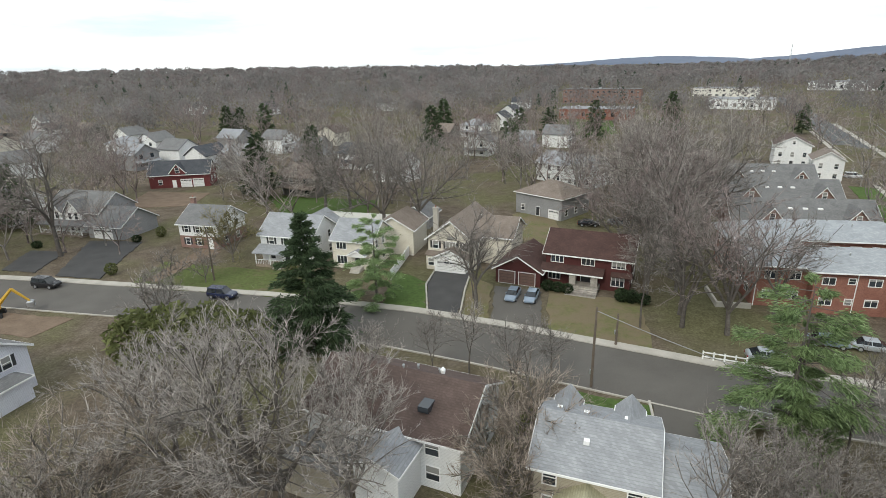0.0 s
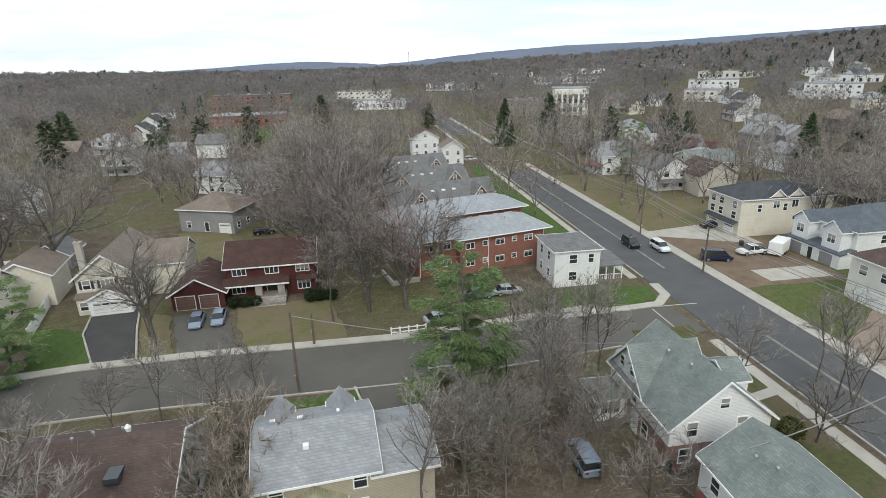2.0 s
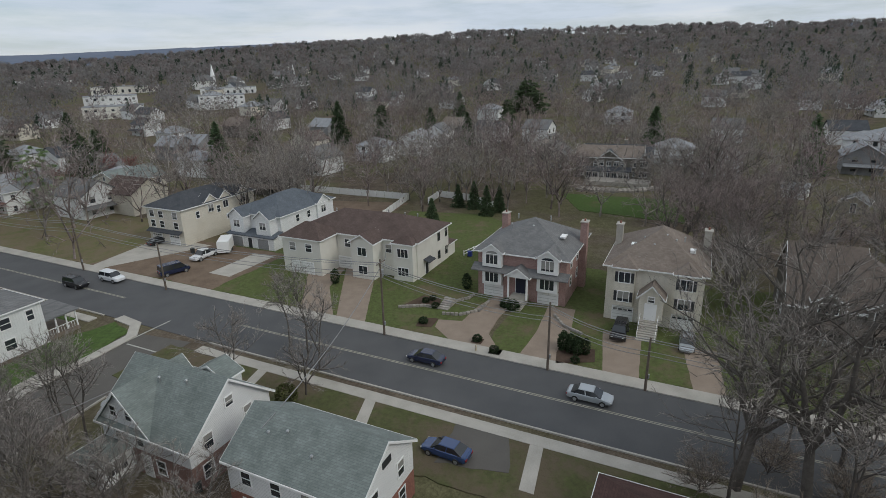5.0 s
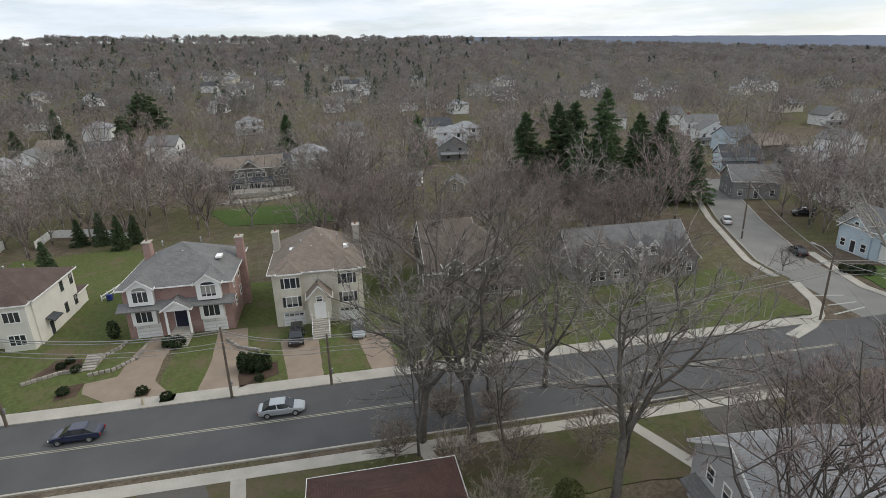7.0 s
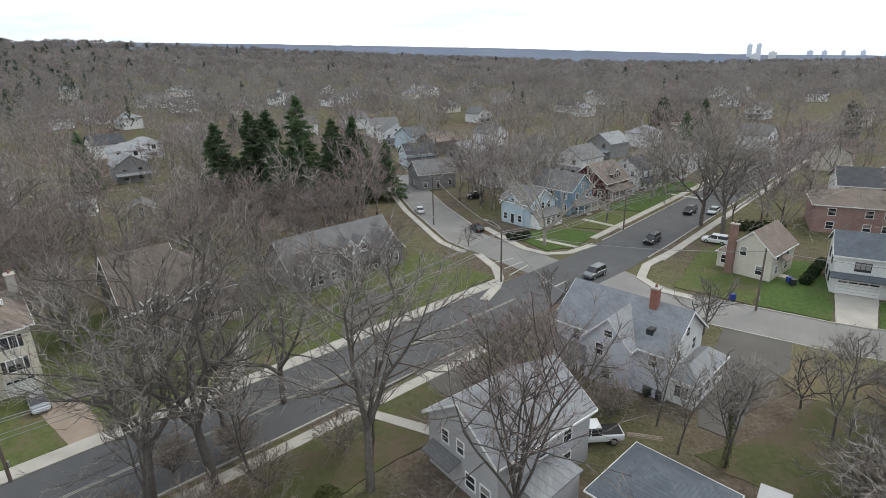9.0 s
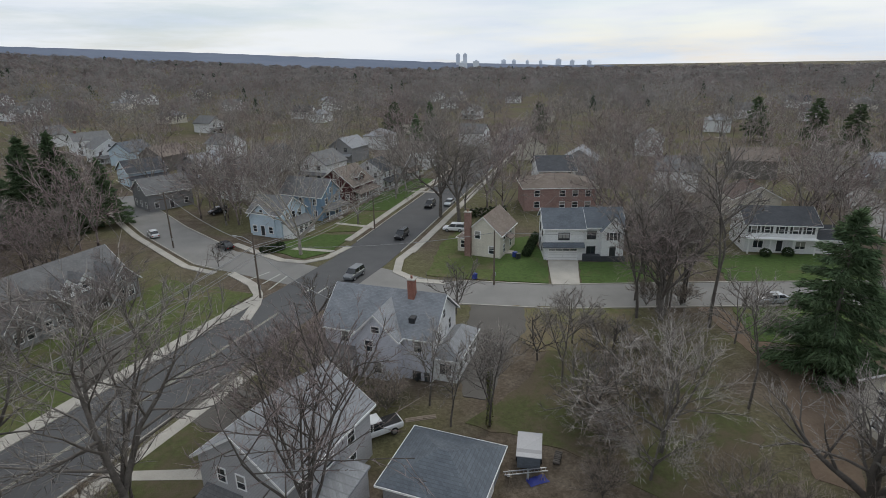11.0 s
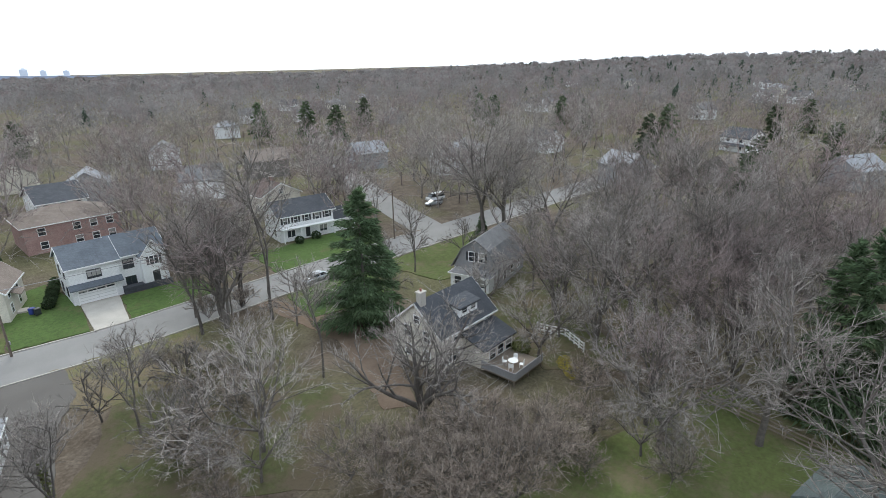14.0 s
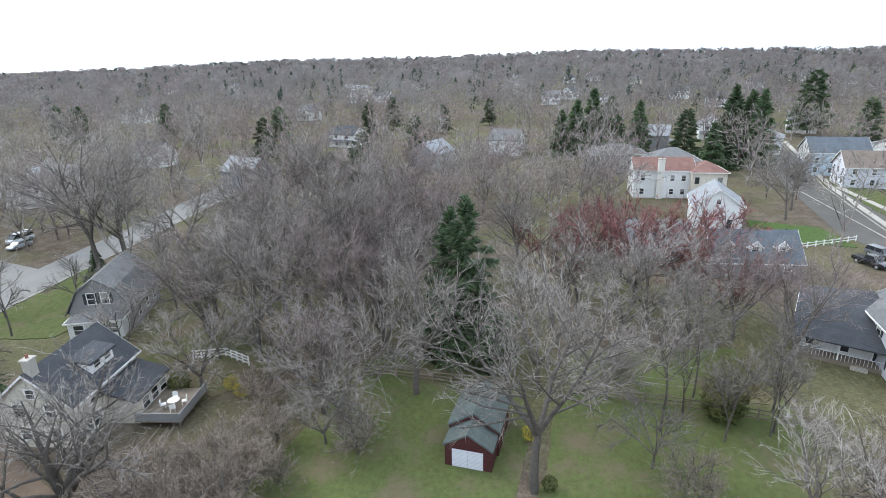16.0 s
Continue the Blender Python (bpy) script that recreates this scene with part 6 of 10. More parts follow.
simple_house(8.5, -183.0, -68.0, "white house with tan roof", 9.0, 11.0, 5.6, 3.0, WHITE, ROOF_TAN, "y", 3, 3)
simple_house(75.0, -131.0, -48.0, "dark house with grey roof", 11.0, 10.0, 4.6, 3.0, GREY_SIDE, ROOF_GREY, "x", 3, 3)
simple_house(96.0, -160.0, -48.0, "pale blue house with white porch", 11.0, 10.0, 4.6, 3.0, BLUE_PALE, ROOF_BLACK, "x", 3, 3, porch_m=ROOF_BLACK)
simple_house(128.0, -196.0, -48.0, "white house with porch and grey roof", 10.0, 12.0, 6.0, 3.0, WHITE, ROOF_GREY, "y", 3, 3, porch_m=ROOF_GREY, z=lift(128, -196, 0))
simple_house(147.0, -214.0, -48.0, "white house with grey roof and chimneys", 13.0, 10.0, 6.0, 2.8, WHITE, ROOF_GREY, "x", 4, 3, chim=(2, 5), z=lift(147, -214, 0))
simple_house(58.0, -141.0, -48.0, "white house beside dark roof", 9.0, 10.0, 5.4, 3.0, WHITE, ROOF_GREY, "y", 3, 3)

# houses among the woods to the east
h = simple_house(168.0, -27.0, -75.0, "dark taupe house with low roof and white terrace windows", 19.0, 11.0, 6.4, 2.6, TAUPE, ROOF_TAN, "x", 5, 3, door=False, z=lift(168, -35, 0))
simple_house(208.0, 34.0, -80.0, "white house with pale green roof", 12.0, 12.0, 6.0, 2.8, WHITE, ROOF_LIGHT, "y", 3, 3, z=lift(208, 30, 0))
simple_house(180.0, -13.0, -80.0, "tan gabled house among bare trees", 10.0, 11.0, 5.4, 3.4, BEIGE, ROOF_TAN, "y", 3, 3, z=lift(180, -15, 0))


# ---- houses and buildings farther off ----
FAR_KEEP = []


def far_house_proto(label, w, d, eave, rise, wall_m, roof_m, kind, tiny=False):
    h = thing("house", label, "house", 0, 0, -300)
    block(h, -w / 2, -d / 2, w, d, eave, rise, wall_m, roof_m, kind, trim=False)
    if tiny:
        return h
    for z in (1.0, 3.8):
        for u in (0.28, 0.72):
            part("window", box_mesh("window", 1.3, 0.05, 1.5, GLASS), h, "", at_side("f", u * w, z, w, d, -w / 2, -d / 2))
    part("porch_roof", Soup().slab([(-w / 2, -d / 2 - 2, 2.6), (w / 2, -d / 2 - 2, 2.6), (w / 2, -d / 2 - 0.02, 3.2), (-w / 2, -d / 2 - 0.02, 3.2)], 0.15).done("porch_roof", roof_m), h)
    return h


FAR_HOUSES = [
    far_house_proto("white house with grey roof among bare trees", 10, 11, 5.6, 3.2, WHITE, ROOF_GREY, "y"),
    far_house_proto("white house with dark roof among bare trees", 12, 9, 5.4, 3.0, WHITE, ROOF_BLACK, "x"),
    far_house_proto("cream house with brown roof among trees", 11, 10, 5.4, 3.0, CREAM, ROOF_BROWN, "x"),
    far_house_proto("grey house with pale roof among trees", 10, 11, 5.4, 3.2, GREY_SIDE, ROOF_LIGHT, "y"),
    far_house_proto("white house with pale roof among trees", 12, 10, 5.6, 2.6, WHITE, ROOF_LIGHT, "hip"),
    far_house_proto("dark taupe house with tan roof among trees", 12, 10, 5.4, 3.0, TAUPE, ROOF_TAN, "x"),
    far_house_proto("pale blue house with slate roof among trees", 10, 10, 5.6, 3.0, BLUE_PALE, ROOF_BLUE, "y")]
FAR_TINY = [
    far_house_proto("white house with grey roof far off in woods", 11, 12, 5.6, 3.4, WHITE, ROOF_GREY, "y", True),
    far_house_proto("white house with dark roof far off in woods", 13, 10, 5.6, 3.2, WHITE, ROOF_BLACK, "x", True),
    far_house_proto("cream house with pale roof far off in woods", 13, 10, 5.6, 3.0, CREAM, ROOF_LIGHT, "hip", True)]
_fr = random.Random(21)


def far_house(x, y, turn=None, kind=None):
    src = FAR_HOUSES[_fr.randrange(7) if kind is None else kind] if math.hypot(x, y) < 360 else FAR_TINY[_fr.randrange(3)]
    rz = turn if turn is not None else _fr.choice((-21, 69, 159, 249)) + _fr.uniform(-8, 8)
    copy_thing(src, pose(x, y, lift(x, y, 0), 0, 0, rz))
    r = math.hypot(x, y)
    for k in range(1 if r < 260 else 3):
        FAR_KEEP.append((x * (1 - 9.0 * k / r), y * (1 - 9.0 * k / r)))
    KEEP_FAR.append((x, y, 11.0))


KEEP_FAR = []
for x, y, k in ((-128, 192, 3), (-118, 203, 0), (-100, 190, 1), (-87, 190, 3), (-88, 229, 0), (-66, 205, 3), (-45, 190, 1), (-28, 168, 0), (13, 218, 3), (-2, 216, 0),
                (-110, 235, 3), (-140, 225, 0), (-70, 250, 2), (-150, 150, 3), (-160, 175, 0), (-135, 140, 2), (-20, 250, 5), (30, 235, 0), (-50, 150, 5),
                (252, 13, 5), (238, -2, 1), (237, -22, 0), (188, -62, 4), (168, -70, 0), (218, -133, 1), (202, -138, 4), (283, -65, 4), (285, -189, 4), (170, -110, 3), (228, -95, 0), (195, -126, 4),
                (116, -198, 6), (100, -190, 5), (78, -170, 3), (60, -160, 0), (60, -185, 1), (40, -170, 0), (38, -205, 3), (88, -215, 0), (30, -235, 4), (175, -240, 0),
                (-40, -170, 3), (-62, -150, 0), (-30, -205, 2), (-90, -165, 5), (-10, -240, 0), (-120, -150, 3), (-150, -130, 4), (-75, -210, 0), (-185, -120, 1),
                (-180, -20, 3), (-165, -45, 5), (-205, 5, 0), (-150, -70, 3), (-225, -60, 1), (-215, 60, 3), (-240, 90, 0), (-205, 95, 4), (-250, 40, 2),
                (160, 120, 0), (175, 95, 4), (185, 150, 1), (205, 120, 3), (150, 60, 5), (178, 55, 0), (215, 70, 2), (240, 140, 4), (230, 20, 0), (255, 75, 3), (285, 110, 1), (200, 40, 4)):
    far_house(x, y, None, k)
for az0, az1, r0, r1, n in ((60, 118, 280, 620, 40), (118, 160, 270, 600, 26), (-46, 10, 260, 480, 16), (165, 230, 260, 520, 18), (235, 305, 260, 700, 26), (40, 62, 230, 420, 10), (62, 112, 620, 1050, 24)):
    for _k in range(n):
        _a, _r = radians(_fr.uniform(az0, az1)), _fr.uniform(r0, r1)
        far_house(_r * math.sin(_a), _r * math.cos(_a), None, _fr.choice((0, 1, 2, 4, 4, 0, 3, 5)))

for _p, _q, _turn, _kind in ((126, 99, -22, 0), (130, 89, 68, 2), (148, 104, -22, 4)):
    far_house(_p, _q, _turn, _kind)


def flat_block(x, y, az, label, w, d, h, wall_m, roof_m, floors=2, n=8):
    """A larger town building with a flat roof, parapet and rows of windows."""
    e = house_at(x, y, az, label, "building", lift(x, y, 0))
    e["category"] = "building"
    block(e, 0, 0, w, d, h, 0, wall_m, roof_m, "flat", over=0.3, trim=False)
    for k in range(floors):
        for i in range(n):
            part("window", box_mesh("window", w / n * 0.34, 0.06, h / floors * 0.36, GLASS), e, "", at_side("f", (i + 0.5) * w / n, h / floors * (k + 0.3), w, d))
    for i in range(3):
        part("roof_unit", Soup().box(w * (0.2 + 0.25 * i), d * 0.4, h + 0.25, w * (0.2 + 0.25 * i) + 2.0, d * 0.4 + 2.0, h + 1.5, 0.1).done("roof_unit", METAL), e)
    r = math.hypot(x, y)
    for k in range(5 if r < 400 else 13):
        for o in (0.0, 0.5, 1.0):
            p = e.matrix_basis @ Vector((w * o, d * 0.3, 0))
            FAR_KEEP.append((p.x * (1 - 9.0 * k / r), p.y * (1 - 9.0 * k / r)))


flat_block(44, 348, 200, "low brick school building with pale roof", 42, 20, 6.0, BRICK, ROOF_LIGHT, 1, 10)
flat_block(62, 470, 200, "long brick building with rows of windows", 60, 16, 11.0, BRICK_BROWN, ROOF_GREY, 3, 14)
flat_block(150, 400, 210, "white commercial building with flat roof", 40, 24, 6.5, WHITE, ROOF_LIGHT, 1, 8)
flat_block(182, 520, 210, "pale commercial building with flat roof", 50, 24, 7.5, STUCCO, ROOF_LIGHT, 2, 9)
flat_block(300, 560, 225, "white warehouse with flat roof", 60, 30, 8.0, WHITE, ROOF_LIGHT, 1, 10)
flat_block(420, 520, 230, "long white flat-roofed warehouse", 70, 30, 8.0, WHITE, ROOF_LIGHT, 1, 10)
flat_block(330, 250, 240, "white town building with flat roof", 34, 20, 8.0, STUCCO, ROOF_LIGHT, 2, 7)
flat_block(372, 196, 245, "pale office building with flat roof", 30, 18, 10.0, WHITE, ROOF_LIGHT, 3, 7)
flat_block(480, 250, 250, "white low commercial building", 46, 22, 7.0, WHITE, ROOF_LIGHT, 1, 9)
flat_block(520, 380, 240, "pale warehouse with flat roof", 60, 26, 8.0, STUCCO, ROOF_LIGHT, 1, 10)
flat_block(203, 281, 222, "tan courthouse wing with flat roof", 34, 16, 9.0, BEIGE, ROOF_LIGHT, 2, 9)
flat_block(470, 680, 215, "pale commercial building by the highway", 60, 26, 9.0, STUCCO, ROOF_LIGHT, 2, 8)
flat_block(556, 640, 222, "long white flat-roofed warehouse", 70, 30, 9.0, WHITE, ROOF_LIGHT, 1, 8)
flat_block(640, 560, 230, "pale warehouse with flat roof", 60, 28, 9.0, WHITE, ROOF_LIGHT, 1, 8)
flat_block(400, 300, 236, "white town building with flat roof", 36, 20, 9.0, WHITE, ROOF_LIGHT, 2, 7)
# courthouse with columns
h = house_at(226, 262, 222, "cream courthouse with tall white columns", "building", lift(228, 258, 0))
h["category"] = "building"
block(h, 0, 0, 21, 18, 15.5, 0, CREAM, ROOF_LIGHT, "flat", over=0.8, trim=False)
part("portico", Soup().box(1.5, -4.5, 12.2, 19.5, -0.05, 15.2, 0.2).done("portico", STUCCO), h)
for k in range(6):
    x = 2.6 + 3.15 * k
    part("column", Soup().tube((x, -3.8, 0), (x, -3.8, 12.2), 0.6, 0.52, 12).done("column", TRIM), h)
for k in range(5):
    part("window", box_mesh("window", 1.4, 0.06, 2.6, GLASS), h, "", at_side("f", 4.2 + 3.15 * k, 2.0, 21, 18))
    part("window", box_mesh("window", 1.4, 0.06, 2.6, GLASS), h, "", at_side("f", 4.2 + 3.15 * k, 7.0, 21, 18))
for k in range(8):
    FAR_KEEP.append((232 * (1 - 0.03 * k), 254 * (1 - 0.03 * k)))
# church steeples on the rising ground
for x, y, hh in ((560, 277, 24), (585, 202, 19)):
    e = thing("church", "white church with a pointed steeple", "church", x, y, lift(x, y, 0), 30)
    block(e, -6, 0, 12, 20, 8, 5, WHITE, ROOF_GREY, "y", trim=False)
    t = Soup().box(-2.2, -3, 0, 2.2, 1.4, hh * 0.55)
    part("tower", t.done("tower", WHITE), e)
    part("spire", Soup().tube((0, -0.8, hh * 0.55), (0, -0.8, hh), 2.0, 0.08, 8).done("spire", TRIM), e)
    for k in range(3):
        FAR_KEEP.append((x * (1 - 0.02 * k), y * (1 - 0.02 * k)))
# towers of a city on the skyline, aerial haze mixed into their base colour
CITY = surf("haze_tinted_tower", (0.60, 0.64, 0.70), (0.70, 0.74, 0.80), 0.01, 0.1, 0.9, 0.0)
for az, w, top_el, dist, lab in ((172.1, 26, 0.95, 2900, "tall twin tower on the skyline, tinted pale for haze"), (172.8, 26, 0.95, 2900, "tall twin tower on the skyline, tinted pale for haze"), (173.9, 44, 0.45, 2700, "slab block on the skyline, tinted pale for haze"), (172.6, 60, 0.22, 2700, "low block on the skyline, tinted pale for haze"),
                                 (176.6, 40, 0.5, 3400, "city block tinted grey for haze"), (177.6, 34, 0.45, 3400, "city block tinted grey for haze"), (178.9, 26, 0.35, 3400, "city block tinted grey for haze"), (180.2, 30, 0.3, 3400, "city block tinted grey for haze"), (181.9, 50, 0.45, 3400, "city block tinted grey for haze"), (183.2, 40, 0.2, 3400, "city block tinted grey for haze"), (184.8, 40, 0.1, 3400, "city block tinted grey for haze")):
    az += 8.7
    w, top_el = (w * 0.75, 0.78) if top_el > 0.6 else (w * 0.65, top_el * 0.5 - 0.12)
    a = radians(az)
    z = H + dist * math.tan(radians(top_el))
    e = thing("tower", lab, "tower", dist * math.sin(a), dist * math.cos(a), 0, -az)
    s = Soup().box(-w / 2, -12, -20, w / 2, 12, z, 1.0)
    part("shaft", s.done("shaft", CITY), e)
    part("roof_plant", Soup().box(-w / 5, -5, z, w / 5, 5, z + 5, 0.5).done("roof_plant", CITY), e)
# lattice mast
e = thing("mast", "thin lattice radio mast on the skyline", "mast", 560, 1120, lift(560, 1120, 0))
s = Soup()
for k in range(3):
    a = k * 2.094
    s.tube((2 * math.cos(a), 2 * math.sin(a), 0), (0.3 * math.cos(a), 0.3 * math.sin(a), 48), 0.3, 0.2, 4)
part("lattice", s.done("lattice", METAL), e)


# ---- trees, shrubs and woods ----
def ortho(d):
    """Two unit vectors square to each of many directions."""
    ref = np.where(np.abs(d[:, 2:3]) > 0.9, np.array([[1.0, 0, 0]]), np.array([[0, 0, 1.0]]))
    a = np.cross(d, ref)
    a /= np.linalg.norm(a, axis=1)[:, None] + 1e-9
    return a, np.cross(d, a)


def tubes(segs, k):
    """Tapered limbs from rows of p, q, r0, r1 as vertices and quads."""
    s = np.array(segs, float).reshape(-1, 8)
    p, q, r0, r1 = s[:, :3], s[:, 3:6], s[:, 6], s[:, 7]
    d = q - p
    d /= np.linalg.norm(d, axis=1)[:, None] + 1e-9
    a, b = ortho(d)
    t = np.arange(k) * 2 * np.pi / k
    ring = a[:, None, :] * np.cos(t)[None, :, None] + b[:, None, :] * np.sin(t)[None, :, None]
    v = np.concatenate([p[:, None, :] + ring * r0[:, None, None], q[:, None, :] + ring * r1[:, None, None]], 1).reshape(-1, 3)
    base = np.arange(len(s))[:, None] * 2 * k
    i = np.arange(k)[None, :]
    f = np.stack([base + i, base + (i + 1) % k, base + k + (i + 1) % k, base + k + i], -1).reshape(-1, 4)
    return v, f


def spikes(segs):
    """Twigs: three-sided tapering spikes."""
    s = np.array(segs, float).reshape(-1, 8)
    p, q, r0 = s[:, :3], s[:, 3:6], s[:, 6]
    d = q - p
    d /= np.linalg.norm(d, axis=1)[:, None] + 1e-9
    a, b = ortho(d)
    t = np.arange(3) * 2 * np.pi / 3
    ring = a[:, None, :] * np.cos(t)[None, :, None] + b[:, None, :] * np.sin(t)[None, :, None]
    v = np.concatenate([p[:, None, :] + ring * r0[:, None, None], q[:, None, :]], 1).reshape(-1, 3)
    base = np.arange(len(s))[:, None] * 4
    i = np.arange(3)[None, :]
    f = np.stack([base + i, base + (i + 1) % 3, base + 3 + 0 * i], -1).reshape(-1, 3)
    return v, f


def slivers(segs, seed=1):
    """The finest twigs: one narrow tapering blade each."""
    s = np.array(segs, float).reshape(-1, 8)
    p, q, r0 = s[:, :3], s[:, 3:6], s[:, 6:7]
    b = np.cross(q - p, np.random.default_rng(seed).normal(size=p.shape))
    b /= np.linalg.norm(b, axis=1)[:, None] + 1e-9
    v = np.stack([p - b * r0, p + b * r0, q], 1).reshape(-1, 3)
    return v, np.arange(len(v)).reshape(-1, 3)


def fast_mesh(name, v, f, m):
    me = bpy.data.meshes.new(name)
    v, f = np.asarray(v, np.float32), np.asarray(f, np.int32)
    n, k = f.shape
    me.vertices.add(len(v))
    me.vertices.foreach_set("co", v.ravel())
    me.loops.add(n * k)
    me.loops.foreach_set("vertex_index", f.ravel())
    me.polygons.add(n)
    me.polygons.foreach_set("loop_start", np.arange(n, dtype=np.int32) * k)
    me.update(calc_edges=True)
    me.materials.append(m)
    return me


def bend(rng, d, amount):
    v = Vector(d) + Vector((rng.gauss(0, amount), rng.gauss(0, amount), rng.gauss(0, amount)))
    return v.normalized()


def grow(seed, height, fork, leaders, lean, limbs, subs, twigs, twig_len, trunk_r, up=0.25, twig_r=0.016, spread=1.0):
    """A bare broadleaf tree: forked leaders, limbs, branchlets and fine twigs. Returns limbs and twigs."""
    rng = random.Random(seed)
    wood, fine, hair = [], [], []

    def stem(p, d, length, r0, r1, n, wob, lift_up):
        pts = [(Vector(p), r0)]
        dv = Vector(d)
        for i in range(n):
            dv = bend(rng, dv + Vector((0, 0, lift_up / n)), wob)
            q = pts[-1][0] + dv * (length / n)
            r = r0 + (r1 - r0) * (i + 1) / n
            wood.append((*pts[-1][0], *q, pts[-1][1], r))
            pts.append((q, r))
        return pts, dv

    trunk, d0 = stem((0, 0, -0.2), (0, 0, 1), height * fork + 0.2, trunk_r, trunk_r * 0.72, 3, 0.05, 0.3)
    tops = []
    for i in range(leaders):
        a = 6.2832 * (i + rng.random() * 0.6) / leaders
        tilt = radians(lean * (0.35 + 0.9 * rng.random())) if leaders > 1 else 0.05
        d = Vector((math.sin(tilt) * math.cos(a), math.sin(tilt) * math.sin(a), math.cos(tilt)))
        length = height * (1 - fork) * (0.72 + 0.3 * rng.random())
        st = trunk[-1][0] if rng.random() < 0.6 else trunk[-2][0].lerp(trunk[-1][0], 0.6)
        pts, dd = stem(st, d, length, trunk_r * 0.6, 0.045, 5, 0.12, up)
        tops.append((pts, length))
    for pts, length in tops:
        for j in range(limbs):
            f = 0.18 + 0.8 * (j + rng.random()) / limbs
            k = min(int(f * 5), 4)
            p = pts[k][0].lerp(pts[k + 1][0], f * 5 - k)
            axis = (pts[k + 1][0] - pts[k][0]).normalized()
            a = rng.random() * 6.2832
            side = axis.orthogonal().normalized()
            side.rotate(Matrix.Rotation(a, 3, axis))
            ang = radians(38 + 25 * rng.random())
            d = axis * math.cos(ang) + side * math.sin(ang) * spread
            ll = length * (0.62 * (1 - f) + 0.24) * (0.7 + 0.5 * rng.random())
            lp, ld = stem(p, d.normalized(), ll, max(0.05, pts[k][1] * 0.55), 0.028, 3, 0.15, 0.12)
            for s in range(subs):
                g = 0.2 + 0.8 * (s + rng.random()) / subs
                kk = min(int(g * 3), 2)
                sp = lp[kk][0].lerp(lp[kk + 1][0], g * 3 - kk)
                ax = (lp[kk + 1][0] - lp[kk][0]).normalized()
                sd = ax.orthogonal().normalized()
                sd.rotate(Matrix.Rotation(rng.random() * 6.2832, 3, ax))
                d2 = (ax + sd * (0.6 + 0.6 * rng.random()) + Vector((0, 0, 0.25))).normalized()
                l2 = ll * (0.25 + 0.3 * rng.random())
                sq = sp + d2 * l2
                mid = sp + d2 * l2 * 0.5 + Vector((rng.gauss(0, 0.07), rng.gauss(0, 0.07), rng.gauss(0, 0.05))) * l2
                fine.append((*sp, *mid, max(twig_r * 1.9, 0.022), 0))
                hair.append((*mid.lerp(sp, 0.3), *sq, twig_r * 1.6, 0))
                for w in range(twigs):
                    b = 0.15 + 0.85 * rng.random()
                    wp = sp + (mid - sp) * (b * 2) if b < 0.5 else mid + (sq - mid) * (b * 2 - 1)
                    d3 = bend(rng, d2 + Vector((0, 0, 0.15)), 0.55)
                    wq = wp + d3 * twig_len * (0.5 + rng.random())
                    hair.append((*wp, *wq, twig_r, 0))
    return wood, fine, hair


def tree_proto(name, label, seed, bark=None, twig=None, sides=5, **kw):
    wood, fine, hair = grow(seed, **kw)
    e = thing(name, label, "tree", 0, 0, -300)
    v, f = tubes(wood, sides)
    part("trunk", fast_mesh("trunk", v, f, bark or BARK), e)
    v, f = spikes(fine)
    v2, f2 = slivers(hair, seed)
    v, f = np.concatenate([v, v2]), np.concatenate([f, f2 + len(v)])
    part("crown", fast_mesh("crown", v, f, twig or TWIG), e)
    return e


def shards(rng, centres, size, droop=0.0, flat=0.5):
    """Small leaf or needle clumps: one narrow two-sided blade each."""
    c = np.asarray(centres, float)
    n = len(c)
    a = rng.normal(size=(n, 3))
    a[:, 2] = a[:, 2] * flat - droop
    a /= np.linalg.norm(a, axis=1)[:, None]
    b = np.cross(a, rng.normal(size=(n, 3)))
    b /= np.linalg.norm(b, axis=1)[:, None] + 1e-9
    s = size * (0.6 + 0.8 * rng.random((n, 1)))
    v = np.stack([c - b * s * 0.36 - a * s * 0.3, c + a * s, c + b * s * 0.36 - a * s * 0.3], 1).reshape(-1, 3)
    f = np.arange(n * 3).reshape(-1, 3)
    return v, f


